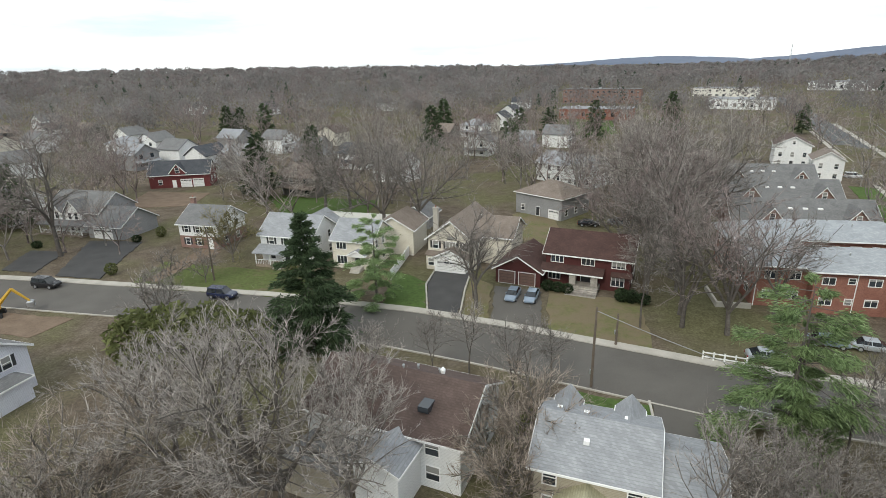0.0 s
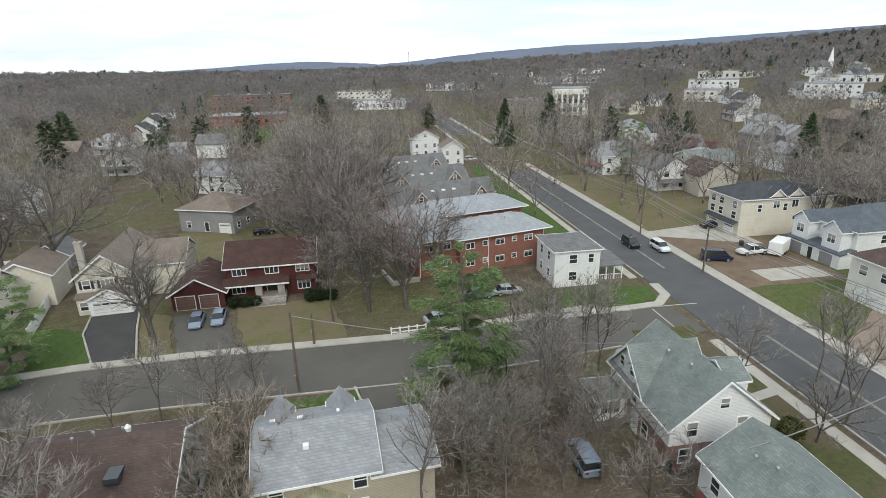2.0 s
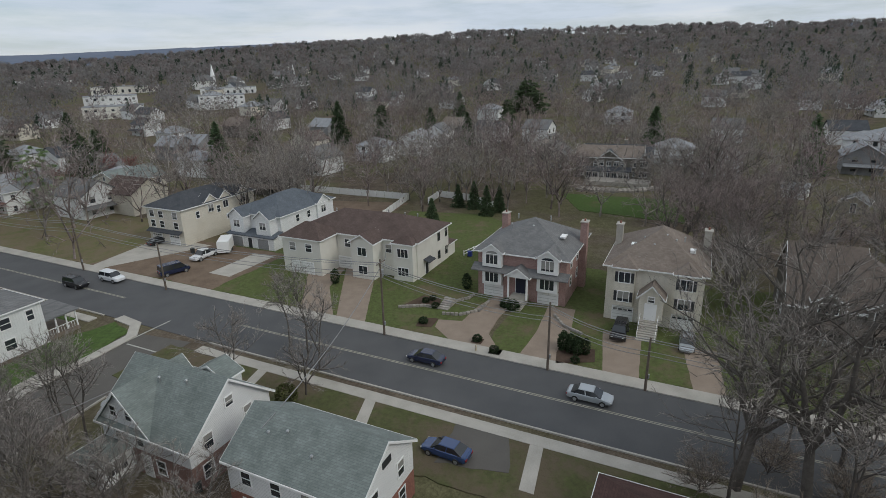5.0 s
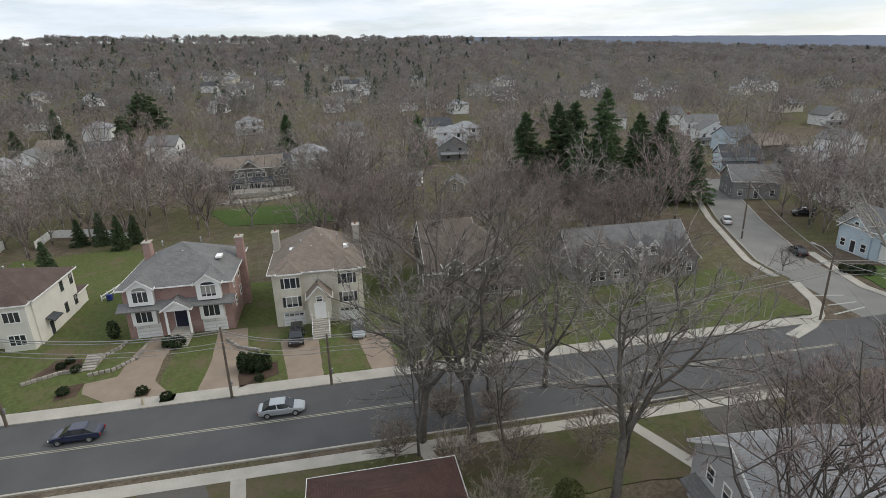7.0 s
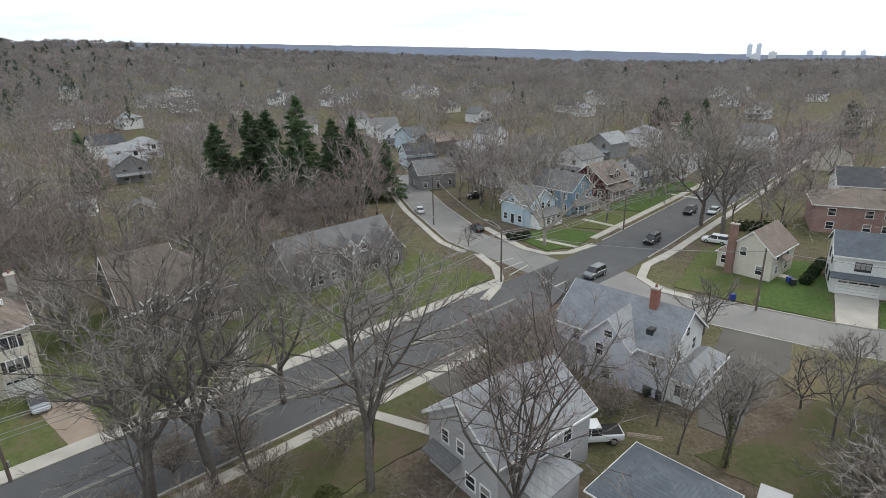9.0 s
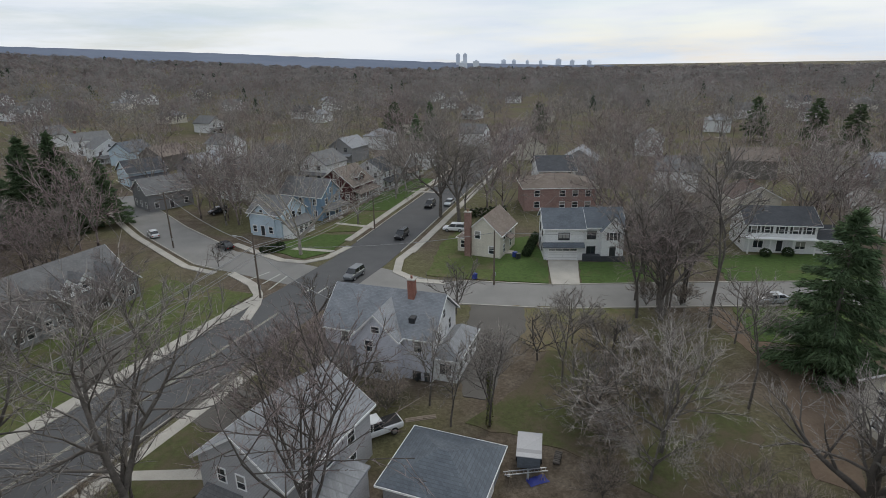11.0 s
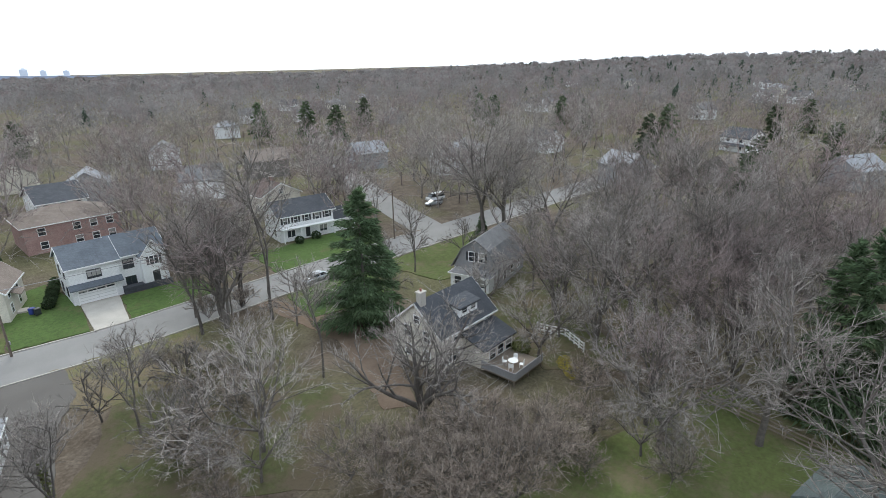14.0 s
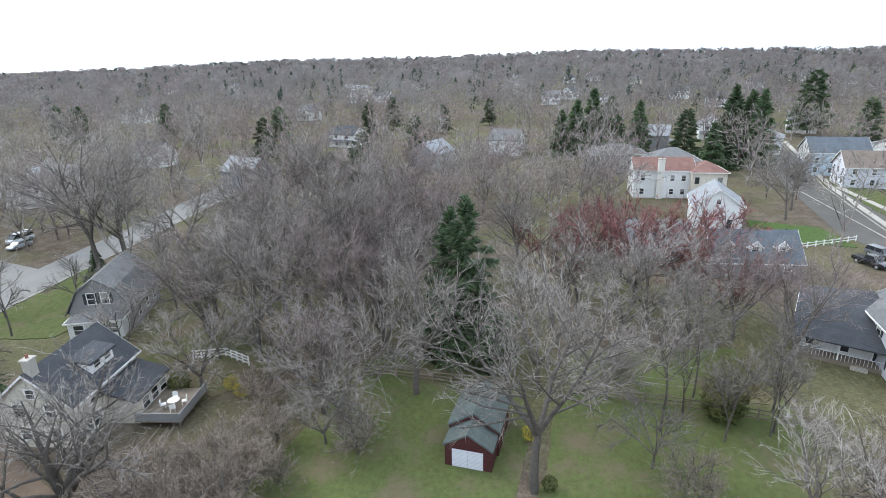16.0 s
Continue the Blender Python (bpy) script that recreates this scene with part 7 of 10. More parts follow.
def conifer_proto(name, label, seed, height, radius, m, n=2600, bare=0.08, lumpy=0.2, blade=0.55, point=1.0, tuft=0.0, rows=7.5, slim=0.3):
    """A conifer: trunk, drooping boughs in whorls, and needle sprays that follow the boughs, with gaps between them."""
    rng = np.random.default_rng(seed)
    e = thing(name, label, "conifer", 0, 0, -300)
    wood = [(0, 0, -0.2, 0, 0, height * 0.55, 0.26, 0.14), (0, 0, height * 0.55, 0, 0, height * 0.98, 0.14, 0.02)]
    cs, ds = [], []
    k = int(height * rows)
    for i in range(k):
        f = bare + (1 - bare) * (i + rng.random()) / k
        z = f * height
        reach = radius * (1 - f) ** point * (1 - lumpy + 2 * lumpy * rng.random()) + 0.15
        a = i * 2.4 + rng.normal() * 0.4
        foot = np.array([0, 0, z])
        tip = np.array([math.cos(a) * reach, math.sin(a) * reach, z - 0.18 * reach + 0.12 * height * (f - 0.3) * 0.4])
        wood.append((*foot, *tip, 0.04, 0.01))
        m_n = max(4, int(n / k * (0.35 + 1.3 * (1 - f))))
        g = tuft + (1 - tuft) * rng.random(m_n) ** 0.6
        across = np.array([-math.sin(a), math.cos(a), 0])
        fan = rng.normal(size=(m_n, 1)) * (0.08 + 0.13 * reach * np.sqrt(g))[:, None]
        cs.append(foot + (tip - foot) * g[:, None] + fan * across + rng.normal(size=(m_n, 3)) * 0.09 - np.array([0, 0, 1]) * np.abs(rng.normal(size=(m_n, 1))) * 0.18)
        way = (tip - foot) / (np.linalg.norm(tip - foot) + 1e-9)
        ds.append(way + np.sign(fan) * across * 0.6 + rng.normal(size=(m_n, 3)) * 0.38 - np.array([0, 0, 0.2]))
    c, d = np.concatenate(cs), np.concatenate(ds)
    d /= np.linalg.norm(d, axis=1)[:, None]
    b = np.cross(d, rng.normal(size=d.shape))
    b /= np.linalg.norm(b, axis=1)[:, None] + 1e-9
    w = blade * (0.6 + 0.8 * rng.random((len(c), 1)))
    v = np.stack([c - b * w * slim - d * w * 0.3, c + d * w, c + b * w * slim - d * w * 0.3], 1).reshape(-1, 3)
    part("crown", fast_mesh("crown", v, np.arange(len(v)).reshape(-1, 3), m), e)
    v, f = tubes(wood, 5)
    part("trunk", fast_mesh("trunk", v, f, BARK), e)
    return e


def shrub_proto(name, label, seed, w, h, m, n=500, blade=0.22):
    rng = np.random.default_rng(seed)
    e = thing(name, label, "shrub", 0, 0, -300)
    u = rng.normal(size=(n, 3))
    u /= np.linalg.norm(u, axis=1)[:, None]
    r = 0.75 + 0.3 * rng.random((n, 1))
    c = u * r * np.array([w / 2, w / 2, h / 2]) + np.array([0, 0, h * 0.5])
    c[:, 2] = np.maximum(c[:, 2], 0.03)
    v, f = shards(rng, c, blade)
    part("foliage", fast_mesh("foliage", v, f, m), e)
    v, f = tubes([(0, 0, -0.1, 0, 0, h * 0.6, 0.05, 0.02), (0, 0, 0.1, w * 0.2, 0, h * 0.6, 0.03, 0.01)], 4)
    part("stem", fast_mesh("stem", v, f, BARK), e)
    return e


# prototypes, to be copied to their places
OAKS = [tree_proto("bare_tree", "tall bare broadleaf tree with grey-brown twigs", 11 + k, height=20.5 + 1.5 * k, fork=0.26, leaders=4, lean=34, limbs=11, subs=8, twigs=11, twig_len=1.05, trunk_r=0.46, up=0.2, twig_r=0.024) for k in range(3)]
REDS = [tree_proto("bare_tree", "bare tree with reddish brown twigs", 31 + k, twig=TWIG_RED, height=18 + k, fork=0.2, leaders=5, lean=30, limbs=9, subs=8, twigs=13, twig_len=0.95, trunk_r=0.40, up=0.2, twig_r=0.023) for k in range(2)]
PALES = [tree_proto("bare_tree", "bare tree with pale grey fine twigs", 51 + k, BARK, TWIG_PALE, height=14 + k, fork=0.18, leaders=5, lean=42, limbs=9, subs=9, twigs=14, twig_len=0.6, trunk_r=0.28, up=0.25, twig_r=0.018) for k in range(2)]
THIN = [tree_proto("bare_tree", "slender bare tree with upright twigs", 71 + k, height=13 + 2 * k, fork=0.3, leaders=2, lean=18, limbs=11, subs=6, twigs=12, twig_len=0.8, trunk_r=0.18, twig_r=0.020) for k in range(3)]
VASE = [tree_proto("bare_tree", "bare tree with many upright stems and red buds", 81, twig=TWIG_RED, height=16, fork=0.16, leaders=8, lean=24, limbs=7, subs=6, twigs=9, twig_len=0.8, trunk_r=0.20, up=0.3, twig_r=0.020)]
GNARLED = [tree_proto("bare_tree", "old dark tree with low crooked limbs", 86, height=11.5, fork=0.08, leaders=6, lean=44, limbs=7, subs=7, twigs=12, twig_len=0.55, trunk_r=0.5, up=0.5, twig_r=0.018, twig=TWIG_PALE)]
SMALL = [tree_proto("small_bare_tree", "small bare tree in a yard", 91 + k, height=6.0 + k, fork=0.2, leaders=4, lean=40, limbs=6, subs=6, twigs=11, twig_len=0.45, trunk_r=0.12, up=0.12, twig_r=0.016) for k in range(2)]
THICKET = [tree_proto("thicket", "dense thicket of thin brown stems", 111 + k, BARK, TWIG_TAN, height=7.0 + k, fork=0.05, leaders=10, lean=40, limbs=7, subs=6, twigs=9, twig_len=0.75, trunk_r=0.08, up=0.25, twig_r=0.021) for k in range(2)]
MAPLE = [tree_proto("budding_tree", "tree flushed with dark red buds", 131, BARK, BUDS_RED, height=12, fork=0.18, leaders=6, lean=58, limbs=8, subs=8, twigs=18, twig_len=0.5, trunk_r=0.25, twig_r=0.028)]
WILLOW = [tree_proto("budding_tree", "tree flushed with yellow-green buds", 141, BARK, BUDS_YELLOW, height=10, fork=0.18, leaders=6, lean=44, limbs=8, subs=8, twigs=14, twig_len=0.7, trunk_r=0.25, twig_r=0.022)]
SYCAMORE = [tree_proto("sycamore", "large bare tree with pale bark", 151, BARK_PALE, TWIG_PALE, height=25, fork=0.16, leaders=5, lean=44, limbs=9, subs=7, twigs=11, twig_len=1.0, trunk_r=0.45, up=0.1, twig_r=0.022)]
SPRUCE = [conifer_proto("spruce", "dense dark green spruce tree", 161 + k, 16 + 2 * k, 5.4, NEEDLE, 5200, 0.05, 0.2, 0.7, 0.8) for k in range(2)]
BIG_SPRUCE = [conifer_proto("spruce", "broad dark green spruce with drooping boughs", 165, 17, 6.2, NEEDLE, 30000, 0.03, 0.28, 0.5, 0.72, 0.05, 5.0, 0.15)]
BIG_PINE = [conifer_proto("pine", "tall wispy light green pine", 175, 15.5, 4.2, NEEDLE_PINE, 34000, 0.1, 0.6, 0.3, 0.3, 0.45, 3.4, 0.13)]
PINE = [conifer_proto("pine", "airy green pine with open boughs", 171 + k, 17, 4.6, NEEDLE_DARK_PINE, 5600, 0.16, 0.45, 0.7, 0.4, 0.35, 4.5) for k in range(2)]
MID = [tree_proto("bare_tree", "bare grey-brown tree among the houses", 181 + k, BARK, (TWIG, TWIG_RED, TWIG)[k % 3], 4, height=17 + k, fork=0.2, leaders=4, lean=38, limbs=7, subs=6, twigs=10, twig_len=1.15, trunk_r=0.42, up=0.12, twig_r=0.026) for k in range(4)]
ROUND_PINE = [conifer_proto("pine", "broad round-topped dark pine", 178, 19, 10.5, NEEDLE_DARK_PINE, 8000, 0.35, 0.3, 0.9, 0.4, 0.3, 4.0)]
FIR = [conifer_proto("fir", "slender airy dark green fir", 177, 20, 6.0, NEEDLE, 16000, 0.08, 0.5, 0.55, 0.8, 0.2, 3.6, 0.18)]
BUSH = [shrub_proto("bush", "clipped dark evergreen bush", 201 + k, 1.6, 1.3, LEAF, 420) for k in range(2)]
OLIVE = [shrub_proto("bush", "loose olive green shrub", 211, 2.4, 2.6, LEAF_OLIVE, 700, 0.26)]
FORSYTHIA = [shrub_proto("bush", "loose shrub in yellow spring bloom", 231, 2.2, 1.9, plain("yellow_blossom", (0.36, 0.30, 0.045), 0.9, 0.0, 0.1), 420, 0.16)]
CONE_BUSH = [shrub_proto("bush", "upright dark green conical bush", 221, 1.3, 2.4, LEAF, 480)]
_trng = random.Random(5)


def plant(kind, x, y, s=1.0, label="", group=""):
    src = kind[_trng.randrange(len(kind))]
    if indoors(x, y):
        return None
    sc = s * (0.92 + 0.16 * _trng.random())
    src.scale = (sc, sc, sc)
    o = copy_thing(src, pose(x, y, lift(x, y, 0.0), 0, 0, _trng.random() * 360))
    src.scale = (1, 1, 1)
    if label:
        o["label"] = label
    return o


# trees that stand out, each at its place
for kind, x, y, s in (
        (OAKS, 38.1, -20.6, 0.92), (OAKS, 35.2, -24.4, 0.95), (OAKS, 23.1, -30.0, 1.02), (OAKS, 38.6, -36.5, 0.8), (REDS, 41.0, -30.5, 0.62),
        (SYCAMORE, 28.7, -97.5, 0.85), (OAKS, -1.6, -118, 1.0), (OAKS, 2.6, -123, 0.98), (SMALL, 18.8, -68.4, 1.1), (SMALL, -0.4, -71.0, 1.25),
        (THIN, -3.2, -46.4, 0.7), (THIN, 0.4, -45.5, 0.62), (THIN, -3.7, -49.5, 0.65), (SMALL, 42.0, -91.6, 0.75), (SMALL, -65.2, -69.6, 0.85),
        (OAKS, -90.9, -68.4, 0.92), (GNARLED, -32.3, -34.2, 1.18), (SMALL, -13.2, -45.0, 1.3), (SMALL, -13.0, -49.5, 1.0), (SMALL, -35.2, -61.6, 1.2),
        (OAKS, -36.6, 3.6, 0.9), (PALES, -43.4, -14.6, 0.95), (OAKS, -60.3, 15.1, 0.72), (REDS, -57.0, -12.5, 0.72), (PALES, -52.0, 5.0, 1.1),
        (OAKS, -67.7, -31.2, 0.95), (OAKS, -62.0, -26.0, 0.9), (OAKS, -70.0, -20.0, 0.95), (REDS, -58.0, -20.5, 0.8), (FIR, -58.5, -3.0, 1.0), (FIR, -61.5, -5.0, 0.8),
        (MAPLE, -77.0, 11.5, 1.15), (MAPLE, -79.5, 28.0, 1.15), (MAPLE, -74.5, 20.5, 1.2), (MAPLE, -70.0, 31.0, 0.9), (MAPLE, -98.0, 18.0, 0.85), (PALES, -66.0, 20.0, 0.9), (REDS, -64.0, 30.0, 0.75),
        (OAKS, -83.0, 95.0, 1.12), (WILLOW, -47.0, 92.5, 1.0), (OAKS, -1.5, 73.2, 0.72), (THIN, -2.0, 76.5, 0.8), (OAKS, -21.3, 108.5, 1.0), (OAKS, -14.3, 106.0, 1.0),
        (OAKS, -39.2, 127, 0.95), (OAKS, -34.0, 131, 0.95), (THIN, 20.5, 67.6, 0.95), (OAKS, 39.2, 71.0, 0.75), (SMALL, -52.0, 80.5, 1.05), (SMALL, -47.0, 82.0, 1.0),
        (BIG_SPRUCE, -22.0, 61.0, 1.1), (BIG_PINE, -16.4, 74.6, 0.85), (BIG_PINE, 25.6, 41.6, 1.14), (BIG_PINE, 27.6, 44.2, 0.82), (BIG_SPRUCE, -42.0, -55.0, 1.02), (SPRUCE, -17.5, 101.0, 0.5), (SPRUCE, -30.0, 104.0, 0.45),
        (BIG_SPRUCE, 113.5, -97, 1.2), (FIR, 108.5, -103.5, 1.15), (BIG_SPRUCE, 107, -108, 1.38), (BIG_SPRUCE, 101, -113, 1.25), (FIR, 103.5, -116, 1.2), (BIG_SPRUCE, 96, -121, 1.15), (SPRUCE, 91.5, -124, 1.05), (SPRUCE, 88, -134, 0.75),
        (ROUND_PINE, 280, -20, 1.1), (SPRUCE, -186, 76, 1.35), (SPRUCE, -182, 83, 1.2), (BIG_SPRUCE, -192, 84, 1.25), (SPRUCE, -206, 30, 1.2), (SPRUCE, -214, 37, 1.25), (SPRUCE, -200, 24, 1.05), (PINE, -240, 128, 1.4), (SPRUCE, -176, 70, 1.05), (SPRUCE, -168, 64, 0.9), (PINE, -180, 60, 1.1), (SPRUCE, -190, 48, 1.0), (OAKS, -118, 62, 0.6), (OAKS, -126, 67, 0.7),
        (OAKS, 115, -40, 0.9), (OAKS, 119, -46, 0.95), (SMALL, 134, -18.5, 1.1), (SMALL, 92, -14.0, 0.9), (PINE, 238, 45, 0.9), (PINE, 152, 118, 0.9), (SMALL, 138.5, 20, 1.2),
        (THIN, 58.5, 22.0, 0.72), (THIN, 60.5, 25.0, 0.66), (SMALL, 50.0, 19.5, 1.1), (SMALL, 46.0, 30.0, 1.3), (THIN, 49.0, 27.0, 0.7), (THIN, 41.5, 40.5, 0.7), (THIN, 45.0, 44.5, 0.65), (THIN, 37.0, 43.0, 0.75),
        (PALES, -20.0, 37.0, 1.2), (PALES, -24.0, 34.0, 1.1), (PALES, -16.0, 33.0, 1.15), (PALES, -10.5, 33.0, 1.0), (PALES, -28.5, 40.0, 1.0), (REDS, -10.0, 34.0, 0.85), (THICKET, -30.0, 30.0, 1.4), (REDS, -4.0, 38.0, 0.7),
        (THICKET, 1.5, 35.0, 1.2), (THICKET, 3.4, 41.0, 1.1), (THIN, 2.6, 48.0, 0.7), (THIN, -6.0, 54.0, 0.6), (SMALL, 10.0, 31.5, 1.5),
        (PALES, 24.0, 35.0, 0.62), (THIN, 27.0, 31.0, 0.75), (PALES, 32.0, 33.5, 0.6), (THICKET, 22.5, 30.0, 0.6), (THIN, 31.0, 41.5, 0.7), (THIN, 34.0, 38.0, 0.8), (THIN, 29.5, 33.5, 0.85), (THICKET, 21.0, 36.5, 0.7), (THIN, 4.6, 53.0, 0.6), (THIN, -2.0, 55.5, 0.6), (THIN, 7.0, 52.5, 0.55), (OLIVE, 4.4, 42.5, 1.5), (OLIVE, 4.2, 38.5, 1.5), (THIN, -12.0, 52.0, 0.6),
        (REDS, 14.5, -46.5, 0.6), (VASE, 10.6, -31.4, 1.1), (REDS, 17.6, -48.5, 0.55), (THIN, 2.6, -49.0, 0.75), (SMALL, 10.5, -49.5, 1.0), (THICKET, 18.5, -46.5, 0.8), (THICKET, 7.0, -48.0, 0.6), (THICKET, 25.5, -20.5, 0.8),
        (THICKET, -25.5, -30.5, 0.74), (THICKET, -28.5, -28.5, 0.74), (THICKET, -31.5, -26.5, 0.74), (THICKET, -26.0, -25.0, 0.74), (THICKET, -33.5, -22.5, 0.74), (THICKET, -29.5, -20.5, 0.74), (THICKET, -23.0, -28.0, 0.74), (THICKET, -38.0, -23.0, 0.55), (THICKET, -36.0, -18.0, 0.5), (THICKET, -22.0, -32.5, 0.7), (THICKET, -34.8, -20.2, 0.7), (THICKET, -27.0, -22.0, 0.75), (THICKET, -24.5, -22.5, 0.75),
        (OLIVE, -33.5, 58.0, 3.0), (OLIVE, -38.0, 57.0, 3.0), (OLIVE, -41.5, 55.5, 2.6), (OLIVE, -29.0, 57.0, 2.6), (SMALL, -46.0, 66.0, 1.3), (THIN, -42.0, 62.0, 0.7),
        (PALES, -33.0, 23.5, 0.72), (PALES, -30.0, 27.0, 0.75), (OLIVE, -47.5, 22.5, 1.6), (THIN, -45.0, 26.0, 0.6), (THIN, -48.0, 19.0, 0.62), (OLIVE, -36.9, 4.9, 0.5)):
    plant(kind, x, y, s)
# yards to the west and south, and the roadside
for kind, pts, s in (
        (OAKS, ((-50, -8), (-56, -28), (-74, -8), (-80, 4), (-72, -34), (-86, -22), (-66, 8)), 0.8),
        (REDS, ((-46, -17), (-63, -18), (-78, -28), (-60, -36), (-72, 12), (-58, 34)), 0.68),
        (PALES, ((-50, 12), (-62, 24), (-54, -44)), 0.7),
        (THIN, ((-30, -48), (-21, -47), (-12, -53), (-31, -72), (-29, -77), (-34, -74), (-27, -75), (-45, 16), (-49, 28), (-66, -44), (-72, -48), (-60, -64)), 0.8),
        (SMALL, ((-10, -58), (-15, -62), (-18, -56), (-48, -58), (-55, -66), (-40, 14), (-60, -2), (-70, -62)), 1.1),
        (THICKET, ((-35, -26), (-41, -20), (-47, -24), (-58, -8), (-40, -12), (-36, 16), (-54, 14), (-64, 0), (-14, -41), (-13, -45), (-12, -36), (-33, -73), (-28, -73)), 0.55),
        (OAKS, ((-29, -71), (-33.5, -74)), 0.72),
        (THICKET, ((33, -21), (36, -28), (31, -26), (40, -24), (37.5, -17.5), (28, -33)), 0.55),
        (THIN, ((40.5, -21.8), (33.4, -26.6), (36.6, -19.4), (43, -27), (24.6, -32.4)), 0.85),
        (REDS, ((72, -44), (74, -34), (68, -55), (62, -58), (80, -50), (84, -62), (90, -70), (78, -72), (96, -84)), 0.7),
        (THIN, ((70, -33), (75, -52), (88, -48), (84, -40), (92, -56)), 0.8)):
    for x, y in pts:
        plant(kind, x, y, s)
for kind, pts, s in (
        (REDS, ((-28.5, -68.5),), 1.0),
        (THIN, ((-29.5, -70), (-25.4, -69.2), (-34, -66)), 1.4),
        (OAKS, ((-82, -67), (-87, -65.5)), 1.05),
        (PALES, ((-49.0, -31.5), (-18.8, -41.5), (-52.0, -25.0)), 0.8),
        (PALES, ((-16.6, -38.0), (-41.4, -15.4)), 0.55),
        (THICKET, ((-16, -50), (-18, -54), (-14.5, -47), (-20, -49), (-22, -58), (-19, -61), (-22, -53)), 0.5),
        (WILLOW, ((-47.0, 23.0),), 0.7),
        (THIN, ((-51.0, 21.0), (-44.0, 21.5), (-45.5, 26.5)), 0.72),
        (THIN, ((-56, -33), (-60, -30), (-66, -38), (-47, -44), (-76, -40), (-70, -14), (-76, -16), (-67, -10), (-80, -10)), 0.95),
        (REDS, ((-66, -15), (-78, -20), (-84, -8), (-92, -14)), 0.85),
        (REDS, ((84, -38), (88, -31), (81, -29), (77, -25), (92, -44), (98, -38)), 0.85),
        (REDS, ((72, -78), (78, -84), (84, -88), (68, -73), (88, -80), (74, -90), (66, -84)), 0.58),
        (REDS, ((47, -62), (44.5, -67.5), (50.5, -55), (52.5, -47)), 0.55),
        (VASE, ((26.2, 27.0), (35.2, 37.2)), 0.5),
        (PALES, ((32.6, 31.0), (27.0, 37.4), (30.6, 22.0)), 0.5),
        (VASE, ((8.5, 33.5), (12.0, 32.5), (5.0, 34.5)), 0.55),
        (THIN, ((17.5, 28.5), (21.0, 28.0), (14.5, 29.5), (19.0, 31.0)), 0.75),
        (THIN, ((55.0, 19.5), (36.5, 41.0), (29.5, 26.0), (41.0, 38.0), (44.5, 33.5)), 0.72)):
    for x, y in pts:
        plant(kind, x, y, s)
# tall grey-brown wood behind the apartments and along the ditch
for x, y in ((29, 104), (33, 110), (38, 108), (30, 86), (26, 68), (40, 112), (44, 110), (40, 122), (34, 118), (35, 100), (46, 116), (38, 136), (48, 124)):
    plant((MID, REDS, MID, OAKS)[int(x * 3 + y) % 4], x, y, 1.08 if y > 80 else 0.8)
# spindly growth along the ditch between the red house and the apartments
for x, y in ((27, 72), (24, 78), (29, 80), (26, 85), (31, 66), (23, 90), (33, 71), (29, 92), (32, 99), (27, 105), (35, 104), (31, 112), (37, 114), (36, 124), (43, 118)):
    plant((THIN, REDS, THIN, MID)[int(x + y) % 4], x, y, 0.85)


# ivy up one of the slender trunks
ivied = plant([THIN[0]], -3.4, -45.4, 0.72, "slender bare tree with ivy-clad trunk")
_ir = np.random.default_rng(4)
_z = 8.5 * _ir.random(520)
_a = 6.2832 * _ir.random(520)
_w = 0.24 + 0.3 * _ir.random(520) * (1.1 - _z / 9)
_v, _f = shards(_ir, np.stack([_w * np.cos(_a), _w * np.sin(_a), _z], 1), 0.2)
part("ivy", fast_mesh("ivy", _v, _f, LEAF_OLIVE), ivied, "olive green climbing ivy")


def clear_of(x, y, keep):
    return all(math.hypot(x - a, y - b) > r for a, b, r in keep)


HOUSES = [(o.matrix_basis.translation.x, o.matrix_basis.translation.y, o) for o in scene.objects if o.parent is None and math.hypot(o.location.x, o.location.y) < 230 and o.name.split(".")[0] in ("house", "garage", "shed")]
KEEP = []
for _x, _y, _o in HOUSES:
    _c = _o.matrix_basis @ Vector((6.0, 5.0, 0))
    KEEP.append((_c.x, _c.y, 11.0))
KEEP += KEEP_FAR
KEEP += [(-94 * k, 158 * k, 11.0) for k in (1.0, 0.94, 0.88, 0.82, 0.76)]
KEEP += [(p[0], p[1], 5.0) for p in FAR_KEEP if math.hypot(*p) < 340]


WOOD_SPOTS = []


def scatter(kind, az0, az1, r0, r1, count, s=1.0, gap=4.0):
    """Woodland between two bearings and two distances from the crossing block, clear of houses and streets."""
    rng, put = random.Random(int(az0 * 7 + r0)), []
    tries = 0
    while len(put) < count and tries < count * 12:
        tries += 1
        a = radians(az0 + (az1 - az0) * rng.random())
        r = math.sqrt(r0 * r0 + (r1 * r1 - r0 * r0) * rng.random())
        x, y = r * math.sin(a), r * math.cos(a)
        if not clear_of(x, y, KEEP) or not clear_of(x, y, [(p, q, gap) for p, q in put]) or not clear_of(x, y, ROADS):
            continue
        put.append((x, y))
        size = s * (0.75 + 0.4 * rng.random())
        if kind[0] in MID:
            WOOD_SPOTS.append((x, y, size * 1.08))
        else:
            plant(kind, x, y, size)


